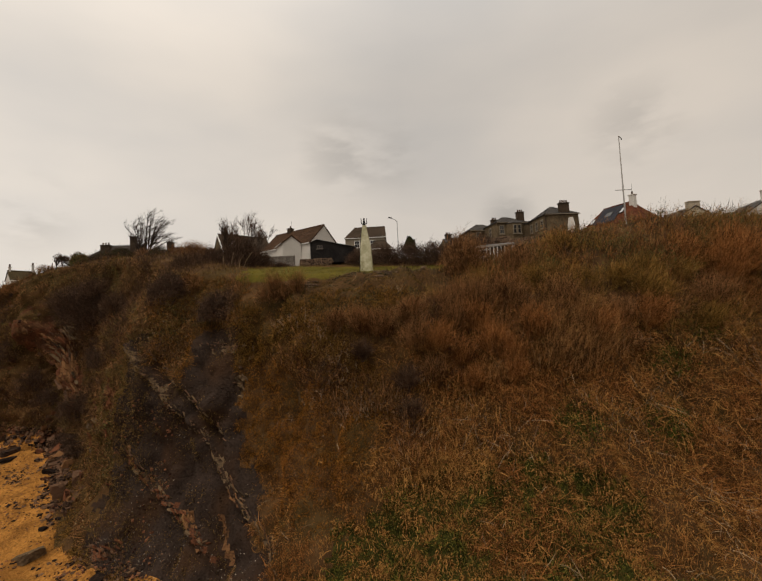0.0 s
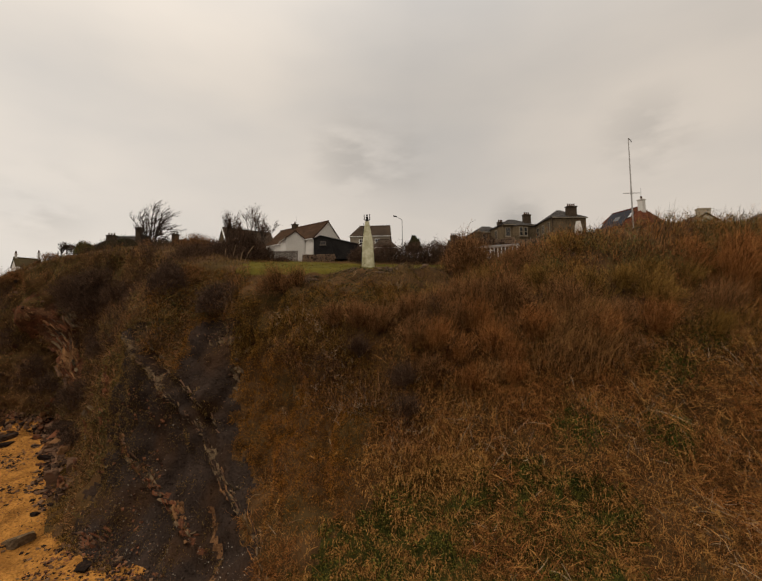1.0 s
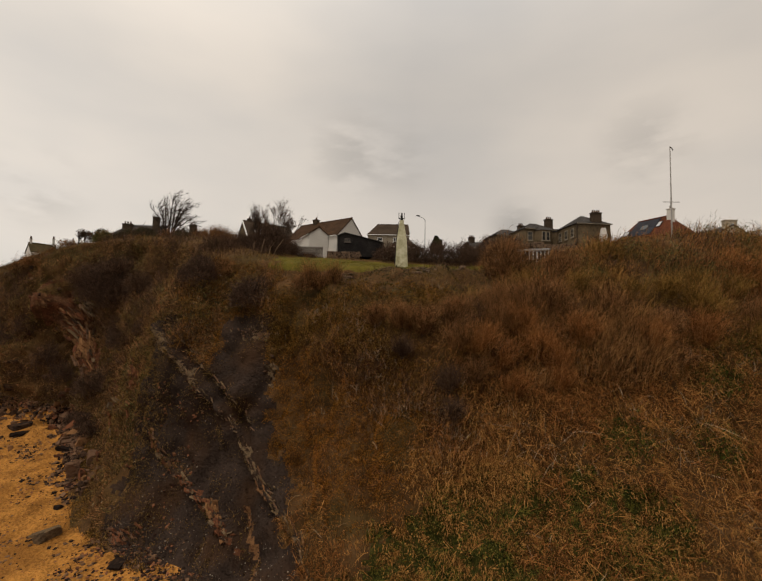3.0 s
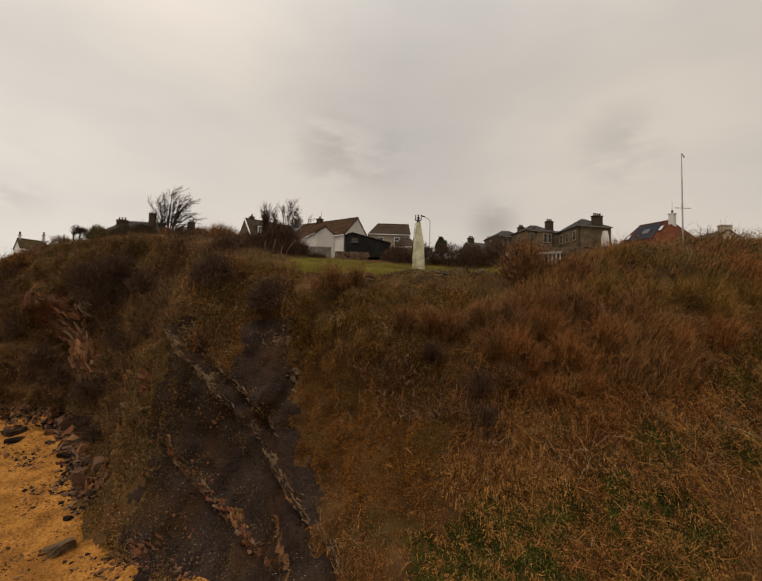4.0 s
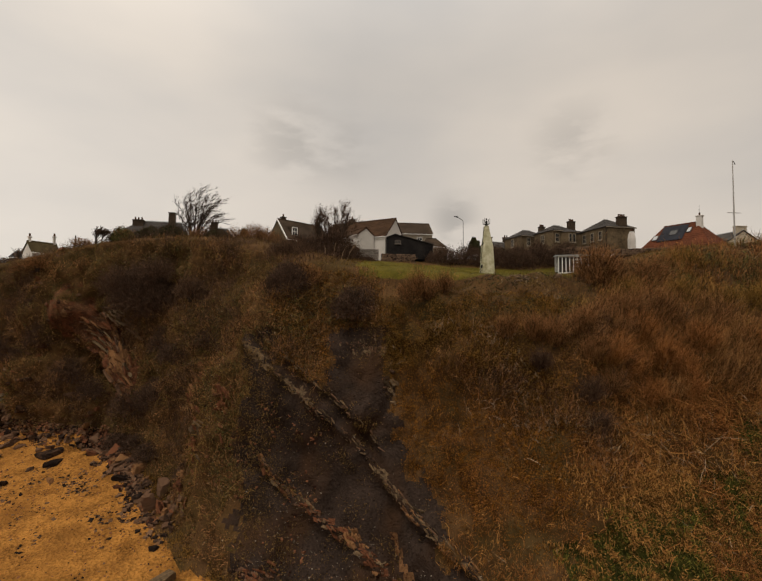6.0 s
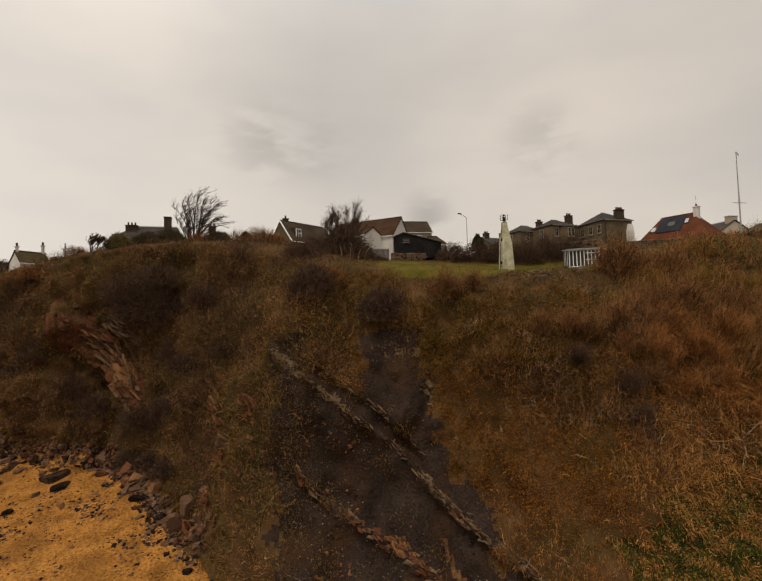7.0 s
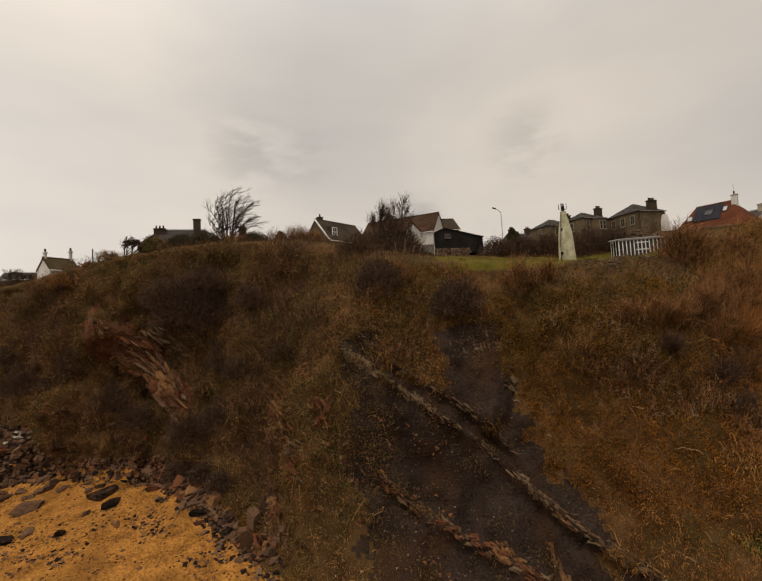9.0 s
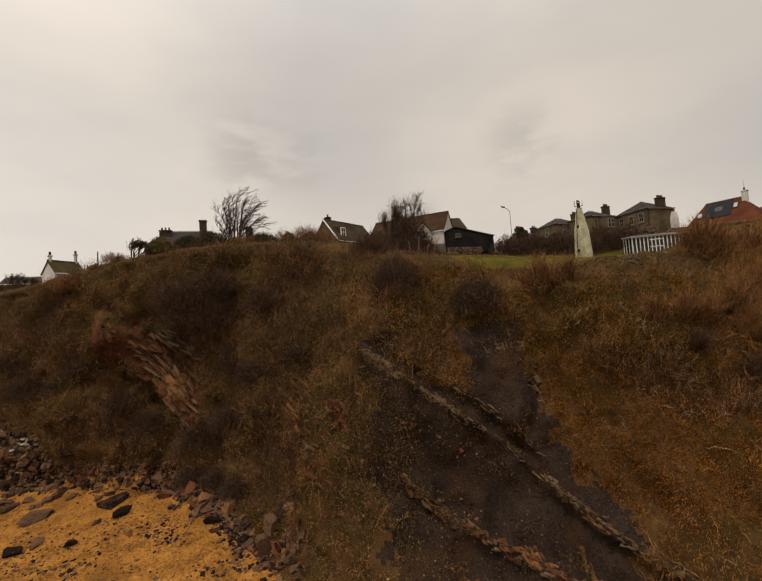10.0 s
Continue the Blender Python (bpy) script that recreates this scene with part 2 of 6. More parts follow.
M_HARL = material("white_harling", (0.38, 0.35, 0.31), (0.64, 0.60, 0.54), 3.0, fine=30.0, bump=0.35, spread=(0.25, 0.6))
M_CREAM = material("cream_harling", (0.34, 0.28, 0.20), (0.50, 0.43, 0.32), 3.0, fine=30.0, bump=0.35)
M_BEACON = material("weathered_white_paint", (0.25, 0.225, 0.115), (0.56, 0.52, 0.36), 1.2, fine=3.0, bump=0.12, spread=(0.36, 0.66))
M_SANDSTONE = material("house_sandstone", (0.062, 0.045, 0.026), (0.165, 0.120, 0.070), 1.2, fine=4.0, bump=0.6)
M_RUBBLE = material("rubble_stone", (0.065, 0.042, 0.028), (0.21, 0.14, 0.09), 0.8, fine=10.0, bump=0.6, island=0.5)
M_SLATE = material("roof_slate", (0.030, 0.026, 0.023), (0.070, 0.061, 0.053), 1.5, fine=14.0, bump=0.4, rough=0.8, spec=0.12)
M_PANTILE = material("brown_pantile", (0.030, 0.0170, 0.0100), (0.080, 0.0440, 0.0240), 1.2, fine=14.0, bump=0.5)
M_REDTILE = material("red_clay_tile", (0.060, 0.021, 0.011), (0.135, 0.046, 0.022), 1.5, fine=14.0, bump=0.4)
M_BROWNROOF = material("brown_roof_tile", (0.032, 0.023, 0.016), (0.075, 0.052, 0.035), 1.5, fine=14.0, bump=0.4)
M_MOSSROOF = material("mossy_roof_tile", (0.045, 0.034, 0.017), (0.105, 0.078, 0.038), 1.5, fine=14.0, bump=0.4)
M_BLACKWOOD = material("black_stained_boards", (0.008, 0.007, 0.007), (0.030, 0.026, 0.023), 1.0, fine=18.0, bump=0.4, rough=0.7)
M_GREYWOOD = material("grey_fence_boards", (0.075, 0.062, 0.050), (0.17, 0.14, 0.115), 0.8, fine=18.0, bump=0.4, island=0.4)
M_WHITE = material("white_gloss_paint", (0.66, 0.64, 0.60), (0.82, 0.80, 0.76), 1.0, fine=20.0, bump=0.05, rough=0.4)
M_GLASS = material("window_glass", (0.014, 0.014, 0.014), (0.034, 0.034, 0.033), 2.0, fine=2.0, bump=0, rough=0.06, spec=0.4)
M_SOLAR = material("solar_glass", (0.010, 0.010, 0.014), (0.022, 0.023, 0.030), 2.0, fine=4.0, bump=0, rough=0.45, spec=0.06)
M_POT = material("clay_pot", (0.05, 0.028, 0.018), (0.11, 0.058, 0.036), 0.5, fine=20.0, bump=0.1)
M_IRON = material("dark_iron", (0.015, 0.014, 0.013), (0.05, 0.045, 0.040), 0.4, fine=20.0, bump=0.2, rough=0.6, metal=0.6)
M_GALV = material("galvanised_steel", (0.30, 0.30, 0.30), (0.46, 0.46, 0.45), 0.6, fine=20.0, bump=0.05, rough=0.5, metal=0.5)
M_POLE = material("grey_painted_pole", (0.26, 0.24, 0.22), (0.42, 0.40, 0.37), 0.6, fine=20.0, bump=0.05, rough=0.6)
M_LEAD = material("lead_flashing", (0.28, 0.28, 0.27), (0.45, 0.44, 0.42), 0.6, fine=20.0, bump=0.1, rough=0.6)
# The sky's reflection in the roof windows is put into this pale base colour.
M_SKYLIT = material("roof_glass_with_painted_sky", (0.30, 0.30, 0.30), (0.42, 0.42, 0.42), 2.0, fine=4.0, bump=0, rough=0.25, spec=0.5)
M_SEA = material("sea_water", (0.03, 0.045, 0.045), (0.06, 0.08, 0.075), 6.0, fine=1.5, bump=0.5, rough=0.12, spec=0.5)


# ---- mesh helpers ----
def mesh_np(name, verts, faces, mats, index=None, smooth=False):
    """A mesh object from arrays of corners and of faces that all have as many corners."""
    me = bpy.data.meshes.new(name)
    verts, faces = np.ascontiguousarray(verts, np.float32), np.ascontiguousarray(faces, np.int32)
    k = faces.shape[1]
    me.vertices.add(len(verts))
    me.vertices.foreach_set("co", verts.ravel())
    me.loops.add(faces.size)
    me.loops.foreach_set("vertex_index", faces.ravel())
    me.polygons.add(len(faces))
    me.polygons.foreach_set("loop_start", np.arange(0, faces.size, k, dtype=np.int32))
    for m in mats:
        me.materials.append(m)
    if index is not None:
        me.polygons.foreach_set("material_index", np.ascontiguousarray(index, np.int32))
    me.update(calc_edges=True)
    me.polygons.foreach_set("use_smooth", np.full(len(faces), smooth))
    return new(name, me)


def part(name, bm, mat, parent=None, label="", smooth=False):
    """One mesh object under a thing or a part."""
    me = bpy.data.meshes.new(name)
    bmesh.ops.recalc_face_normals(bm, faces=bm.faces)
    bm.to_mesh(me)
    bm.free()
    me.materials.append(mat)
    if smooth:
        me.polygons.foreach_set("use_smooth", np.full(len(me.polygons), True))
    ob = new(name, me)
    ob.parent = parent
    return tagged(ob, label) if label else ob


def thing(name, m, label, category, group=""):
    ob = new(name)
    ob.matrix_world = m
    return tagged(ob, label, category, group)


def add_box(bm, lo, hi, bevel=0.0, m=None):
    c = [(a + b) / 2 for a, b in zip(lo, hi)]
    s = [b - a for a, b in zip(lo, hi)]
    mat = Matrix.Translation(c) @ Matrix.Diagonal((*s, 1))
    r = bmesh.ops.create_cube(bm, size=1.0, matrix=mat)
    if bevel:
        edges = list({e for v in r["verts"] for e in v.link_edges})
        out = bmesh.ops.bevel(bm, geom=edges, offset=bevel, segments=1, affect="EDGES")
        vs = list({v for f in out["faces"] for v in f.verts} | {v for v in r["verts"] if v.is_valid})
    else:
        vs = r["verts"]
    if m is not None:
        bmesh.ops.transform(bm, matrix=m, verts=vs)
    return bm


def box(lo, hi, bevel=0.0, m=None):
    return add_box(bmesh.new(), lo, hi, bevel, m)


def hull(points):
    """A convex solid round the corners given."""
    bm = bmesh.new()
    vs = [bm.verts.new(p) for p in points]
    r = bmesh.ops.convex_hull(bm, input=vs)
    junk = [g for g in r["geom_interior"] + r["geom_unused"] if isinstance(g, bmesh.types.BMVert) and g.is_valid]
    bmesh.ops.delete(bm, geom=junk, context="VERTS")
    bmesh.ops.dissolve_limit(bm, angle_limit=0.02, verts=bm.verts, edges=bm.edges)
    return bm


def slab(corners, thick):
    """A flat sheet through the corners (in order), thickened downwards along its normal."""
    bm = bmesh.new()
    p = [Vector(c) for c in corners]
    n = (p[1] - p[0]).cross(p[2] - p[1]).normalized()
    n = n if n.z > 0 else -n
    top = [bm.verts.new(q) for q in p]
    low = [bm.verts.new(q - n * thick) for q in p]
    bm.faces.new(top)
    bm.faces.new(low[::-1])
    for i in range(len(p)):
        j = (i + 1) % len(p)
        bm.faces.new((top[i], low[i], low[j], top[j]))
    return bm


def add_tube(bm, points, radii, sides=6):
    """A tapered tube along a line of points."""
    rings = []
    pts = [Vector(p) for p in points]
    for i, p in enumerate(pts):
        d = (pts[min(i + 1, len(pts) - 1)] - pts[max(i - 1, 0)]).normalized()
        a = d.cross(Vector((0.31, 0.17, 1.0)) if abs(d.z) < 0.9 else Vector((1, 0, 0))).normalized()
        b = d.cross(a)
        rings.append([bm.verts.new(p + (a * math.cos(t) + b * math.sin(t)) * radii[i]) for t in [2 * math.pi * k / sides for k in range(sides)]])
    for r, q in zip(rings, rings[1:]):
        for k in range(sides):
            bm.faces.new((r[k], r[(k + 1) % sides], q[(k + 1) % sides], q[k]))
    bm.faces.new(rings[0][::-1])
    bm.faces.new(rings[-1])
    return bm


def tube(points, radii, sides=6):
    return add_tube(bmesh.new(), points, radii, sides)


def frame_at(x, y, z, degrees=0.0):
    return pose(x, y, z, 0, 0, degrees)


def band(v, lo, hi, soft):
    return np.clip((v - lo) / soft, 0, 1) * np.clip((hi - v) / soft, 0, 1)


# ---- the ground: beach, cliff, cliff top ----
STATION = [-500, -140, -90, -62, -50, -43, -37, -32, -28, -24, -20, -15, -10, -5, 2, 9, 15, 21, 28, 40, 90, 500]
FOOT_Y = [260, 115, 84, 62.5, 55.2, 53.2, 50.2, 44.4, 38.4, 34.6, 32.3, 30.4, 29.7, 27, 25.5, 25, 25.2, 25.8, 27.2, 30, 45, 60]
Y_AT_6 = [262, 116, 85, 63, 56.7, 55.8, 52.5, 47.6, 41.0, 38.3, 37.2, 35.8, 34.1, 30.9, 29.5, 29.1, 29.1, 29.3, 30.9, 33, 48, 63]
Y_AT_12 = [265, 118, 87, 63.7, 57.7, 57.9, 54.1, 49.4, 43.4, 39.7, 39, 37.2, 37.1, 34.6, 33.4, 33.8, 33.5, 33.7, 35.2, 37, 52, 67]
Y_AT_17 = [268, 120, 89, 64.4, 58.5, 58.9, 55.1, 51.1, 47.5, 41.8, 40.5, 39.2, 38.7, 36.7, 35.7, 36.3, 36.2, 36.7, 38, 40, 55, 70]
RIM_Y = [272, 124, 92, 65.5, 61.0, 60.5, 57.5, 55.0, 51.5, 48.0, 45.0, 43.4, 43.0, 43.2, 43.2, 43.8, 44.5, 44.5, 44.0, 46, 60, 75]
RIM_Z = [22, 25, 25.6, 24.8, 27, 28, 27.8, 27.2, 26.2, 24.8, 23.5, 22.7, 22.6, 22.6, 22.8, 23.0, 24.3, 26.0, 26.8, 27.3, 28, 28]
TOP_Z = [24, 28.2, 28.4, 26.2, 27.8, 29, 29.1, 28.9, 28.4, 27.5, 26.3, 25.1, 24.6, 24.2, 23.8, 23.8, 24.8, 26.6, 27.3, 27.6, 28, 28]
BACK_Z = [25, 29, 29, 28.0, 28, 29.3, 29.5, 29.3, 29, 28.4, 27.6, 26.8, 26.8, 27, 27.4, 27.8, 28.4, 28.8, 29, 29, 29, 29]


def profile(x):
    """The nodes (y, z) of the slope's section at x, from the sea bed to far inland."""
    at = {k: hermite(STATION, v, x) for k, v in (("f", FOOT_Y), ("a", Y_AT_6), ("b", Y_AT_12), ("c", Y_AT_17), ("r", RIM_Y), ("z", RIM_Z), ("t", TOP_Z), ("k", BACK_Z))}
    one = np.ones_like(x)
    foot_z = np.interp(x, [-60, -38, -28, -12, -2], [4.0, 3.8, 0.6, -0.6, 2.5])
    ys = np.stack([at["f"] - 70, at["f"] - 9, at["f"], at["a"], at["b"], at["c"], at["r"], at["r"] + 9, at["r"] + 26, one * 900], -1)
    zs = np.stack([one * -3.5, np.interp(x, [-60, -38, -28, -12, -2], [1.5, 1.2, -0.8, -1.2, -0.3]), foot_z, one * 6, one * 12, one * 17, at["z"], at["t"], at["k"], at["k"] + 3], -1)
    return ys, zs


def monotone(ys, s):
    """Smooth rise through the nodes of each row, at the stations s."""
    d = np.diff(ys, axis=1)
    m = np.zeros_like(ys)
    prod = d[:, 1:] * d[:, :-1]
    m[:, 1:-1] = np.where(prod > 0, 2 * prod / (d[:, 1:] + d[:, :-1] + 1e-9), 0)
    m[:, 0], m[:, -1] = d[:, 0], d[:, -1]
    i = np.clip(np.floor(s).astype(int), 0, ys.shape[1] - 2)
    t = (s - i)[None, :]
    return ((2 * t ** 3 - 3 * t ** 2 + 1) * ys[:, i] + (t ** 3 - 2 * t ** 2 + t) * m[:, i]
            + (3 * t ** 2 - 2 * t ** 3) * ys[:, i + 1] + (t ** 3 - t ** 2) * m[:, i + 1])


gx = np.concatenate([np.linspace(-500, -140, 10)[:-1], np.linspace(-140, -66, 30)[:-1], np.arange(-66, -30, 0.36), np.arange(-30, -5, 0.25), np.arange(-5, 44.01, 0.4), np.linspace(44, 120, 25)[1:], np.linspace(120, 500, 8)[1:]])
gs = np.concatenate([np.linspace(0, 1, 14)[:-1], np.linspace(1, 2, 24)[:-1], np.linspace(2, 6, 85)[:-1], np.linspace(6, 7, 24)[:-1], np.linspace(7, 8, 18)[:-1], np.linspace(8, 9, 12)])
py, pz = profile(gx)
GY, GZ = monotone(py, gs), monotone(pz, gs)
GX = np.repeat(gx[:, None], len(gs), 1)
GP = np.stack([GX, GY, GZ], -1)
tx, ts = np.gradient(GP, axis=0), np.gradient(GP, axis=1)
GN = np.cross(tx, ts)
GN /= np.linalg.norm(GN, axis=-1, keepdims=True) + 1e-9
GS = np.repeat(gs[None, :], len(gx), 0)
flat = GP.reshape(-1, 3)
steep = np.clip((GS - 1.9) * 2.5, 0, 1) * np.clip((6.15 - GS) * 3, 0, 1)
lump = (fbm(flat, 6.0, 3) - 0.5) * 2.6 + (fbm(flat + 50, 1.6, 3) - 0.5) * 1.5
gully = np.abs(fbm(flat * np.array([1, 0.6, 0.35]) + 90, 4.0, 3) - 0.5) * 2
lump = (lump - (0.25 - np.clip(gully, 0, 0.25)) * 2.6).reshape(GX.shape) * steep
lump *= 1 + 0.6 * np.clip((-25 - GX) / 6, 0, 1)
rough = (((fbm(flat + 9, 2.2, 3) - 0.5) * 0.30 + (fbm(flat + 19, 0.8, 2) - 0.5) * 0.16).reshape(GX.shape)) * (1 - steep) * np.clip((GS - 0.9) * 8, 0, 1) * np.clip((8.3 - GS) * 4, 0, 1)
# ledges stand proud of the face, with hollows above or below them
LEDGE_X = [-25.0, -23.5, -20.5, -17.5, -14.6, -13.3, -11.4, -8.1, -6.2]
LEDGE_Z = [16.6, 15.5, 13.0, 10.7, 8.4, 6.7, 4.7, 2.4, 1.2]
RED_X, RED_Z = [-23.0, -20.3, -16.0, -13.4, -12.4], [7.4, 5.0, 2.9, 1.5, 0.6]
CRAG_X, CRAG_Z = [-51.0, -46.5, -43.5, -41.2], [19.8, 16.2, 13.4, 10.2]
wavy = ((fbm(flat + 60, 1.4, 3) - 0.5) * 1.1).reshape(GX.shape)
over = GZ - np.interp(GX, LEDGE_X, LEDGE_Z) + wavy * 0.6
high = np.clip(-12.8 - GX, 0, 1)
relief = band(GX, -25, -6, 1.2) * (0.45 * band(over, -0.5, 0.3, 0.25) - high * 0.6 * band(over, 0.1, 1.6, 0.5) - (1 - high) * 0.65 * band(over, -1.7, -0.3, 0.4))
over = GZ - np.interp(GX, RED_X, RED_Z) + wavy * 0.5
relief += band(GX, -23.6, -12.0, 0.8) * (0.40 * band(over, -0.5, 0.4, 0.25) - 0.35 * band(over, -1.3, -0.4, 0.3))
over = GZ - np.interp(GX, CRAG_X, CRAG_Z) + wavy
relief += band(GX, -51, -40.2, 1.5) * (0.9 * band(over, -1.8, 2.2, 0.6) - 1.1 * band(over, -4.0, -1.8, 0.9) - 0.7 * band(over, 2.1, 3.8, 0.7))
relief -= 0.6 * np.clip(1 - np.hypot(GX + 14.4, (GZ - 16.0) * 1.3) / 1.8, 0, 1)
GP = GP + GN * (lump + rough + relief * np.clip((GS - 1.9) * 4, 0, 1) * (GS < 6))[..., None]
tx, ts = np.gradient(GP, axis=0), np.gradient(GP, axis=1)
GN = np.cross(tx, ts)
GN /= np.linalg.norm(GN, axis=-1, keepdims=True) + 1e-9

# faces and what covers them
nx, ns = len(gx), len(gs)
ii, jj = np.meshgrid(np.arange(nx - 1), np.arange(ns - 1), indexing="ij")
ii, jj = ii.ravel(), jj.ravel()
quads = np.stack([ii * ns + jj, (ii + 1) * ns + jj, (ii + 1) * ns + jj + 1, ii * ns + jj + 1], 1)
V = GP.reshape(-1, 3)
FC = V[quads].mean(1)
FS = (GS.ravel()[quads]).mean(1)
e1, e2 = V[quads[:, 2]] - V[quads[:, 0]], V[quads[:, 3]] - V[quads[:, 1]]
FN = np.cross(e1, e2)
FA = np.linalg.norm(FN, axis=1) / 2
FN = FN / (2 * FA[:, None] + 1e-9)
wob = (fbm(FC, 2.5, 3) - 0.5)
wob2 = (fbm(FC + 31, 0.9, 3) - 0.5)
fx, fy, fz = FC[:, 0] + wob * 3 + wob2 * 2, FC[:, 1], FC[:, 2] + wob * 2 + wob2
on_face = (FS > 2.0) & (FS < 6.05)
right_edge = np.interp(fz, [0, 4, 8, 12, 17, 18], [-7.0, -9.5, -11.6, -12.6, -13.4, -15])
left_edge = np.interp(fz, [0, 4, 8, 13, 17], [-24.0, -25.0, -24.6, -24.8, -24.8])
IS_SHALE = on_face & (fx > left_edge) & (fx < right_edge) & (fz < 17.6) & ~((fx < -17.6) & (fz > np.interp(fx, LEDGE_X, LEDGE_Z) + 1.7))
IS_TALUS = (FS > 1.9) & (FS < 4.0) & (fx < -53.0) & (fx > -75) & (FC[:, 2] < np.interp(fx, [-62, -58, -53], [9.6, 8.8, 5.0]))
SAND_X = [-75, -62, -57, -50, -47.5, -45, -41, -38, -36, -34, -32, -30, -28, -24, -20]
SAND_Y = [71, 61.5, 60.0, 57.4, 57.2, 55.6, 51.4, 48.6, 46.6, 43.8, 41.6, 39.2, 36.9, 33.5, 32.0]
from_sand = FC[:, 1] - np.interp(FC[:, 0], SAND_X, SAND_Y) + wob * 2.0 + wob2 * 1.2
IS_TOE = (FS > 1.2) & (from_sand < np.interp(FC[:, 0], [-46, -36, -32, -31], [3.6, 2.4, 1.0, -1.0])) & (fx > -55) & (fx < -29.4) & (FC[:, 2] + wob * 3 < np.interp(FC[:, 0], [-55, -48, -40, -35, -31, -29.4], [4.9, 5.2, 5.1, 4.3, 3.9, 2.3]))
IS_CRAG = on_face & (fx > -50.5) & (fx < -40.0) & (np.abs(FC[:, 2] + wob * 2.5 - np.interp(FC[:, 0], CRAG_X, CRAG_Z) - 0.5) + wob2 * 4.5 < 2.7)
IS_SAND = ((from_sand < 0) & (FS < 2.7) & (fx < -16.5)) | (FS < 1.2) | ((FS < 1.3) & (fx > -20))
IS_LAWN = (FS > 6.02) & (FS < 7.35) & (fx > -14.5) & (fx < 13) & (FC[:, 1] < 58)
IS_GREEN = (fx + wob2 * 3 > np.interp(fz, [1, 2.8, 5, 7.2, 8.5], [-5.5, -4.5, -1.5, 1.9, 4.0])) & (fx < 16.5) & (fz < 8.0 - np.abs(fx - 6.5) * 0.14) & (FS < 4) & (FS > 1.55)
near_ledge = on_face & (fx > -24.5) & (fx < -6.5) & (np.abs(FC[:, 2] - np.interp(FC[:, 0], LEDGE_X, LEDGE_Z) + 0.15 + wob2 * 1.1) < 0.16 + wob) & (fbm(FC + 200, 1.3, 2) > 0.42)
near_red = on_face & (fx > -23.2) & (fx < -12.6) & (np.abs(FC[:, 2] - np.interp(FC[:, 0], RED_X, RED_Z) + 0.1 + wob2 * 1.2) < 0.13 + wob) & (fbm(FC + 230, 1.2, 2) > 0.40)
cover = np.zeros(len(quads), int)
cover[IS_TOE] = 6
cover[IS_SHALE | IS_TALUS], cover[IS_SAND], cover[IS_LAWN], cover[IS_GREEN], cover[IS_CRAG] = 1, 2, 3, 4, 5
cover[IS_CRAG & (fbm(FC + 260, 1.1, 3) > 0.5)] = 6
near_vein = (FS > 1.3) & (np.abs(FC[:, 0] - np.interp(FC[:, 2], [-0.2, 0.8, 1.9, 3.3, 4.0], [-11.2, -11.8, -12.3, -12.8, -13.0])) + wob2 * 0.4 < 0.20) & (FC[:, 2] < 3.5) & (FC[:, 2] > -0.6)
cover[near_ledge], cover[near_red], cover[near_vein] = 7, 5, 8
ground = mesh_np("ground", V, quads, [M_THATCH, M_SHALE, M_SAND, M_LAWN, M_MOSS, M_REDROCK, M_EARTH, M_LEDGE, M_ORANGE], cover, smooth=True)
tagged(ground, "grassy sea cliff with a sandy beach and level top", "ground", kind="structure")


def ground_z(x, y):
    """The height of the ground at a place on the cliff top or the beach."""
    d = (FC[:, 0] - x) ** 2 + (FC[:, 1] - y) ** 2
    return float(FC[np.argmin(d), 2])


bm = bmesh.new()
bmesh.ops.create_grid(bm, x_segments=1, y_segments=1, size=1.0, matrix=Matrix.Translation((0, -1000, -1.6)) @ Matrix.Diagonal((1800, 1030, 1, 1)))
sea = tagged(part("water", bm, M_SEA), "grey-green sea along the beach", "water", kind="structure")


# ---- houses ----
def add_window(house, x, y, z, w, h, degrees, bars=1, glass=None, frame_mat=None):
    """A sash window that faces local -y turned by degrees: frame, pane, sill."""
    m = frame_at(x, y, z, degrees)
    t = 0.09
    bm = bmesh.new()
    ring = [[bm.verts.new(m @ Vector((x, y, z))) for x, z in ((-a, b), (a, b), (a, h - b), (-a, h - b))] for a, b, y in ((w / 2, 0, -0.05), (w / 2 - t, t, -0.05), (w / 2 - t, t, 0.08), (w / 2, 0, 0.08))]
    for p, q in zip(ring, ring[1:] + ring[:1]):
        for k in range(4):
            bm.faces.new((p[k], p[(k + 1) % 4], q[(k + 1) % 4], q[k]))
    win = part("window", bm, frame_mat or M_WHITE, house, "painted sash window with bars")
    part("meeting_rail", box((-w / 2 + t, -0.04, h / 2 - 0.03), (w / 2 - t, 0.06, h / 2 + 0.03), m=m), frame_mat or M_WHITE, win)
    for k in range(bars):
        c = -w / 2 + w * (k + 1) / (bars + 1)
        part("glazing_bar", box((c - 0.02, -0.035, t), (c + 0.02, 0.05, h - t), m=m), frame_mat or M_WHITE, win)
    part("pane", box((-w / 2 + t, 0.0, t), (w / 2 - t, 0.02, h - t), m=m), glass or M_GLASS, win)
    part("sill", box((-w / 2 - 0.08, -0.12, -0.10), (w / 2 + 0.08, 0.05, -0.01), m=m), frame_mat or M_WHITE, win)
    return win


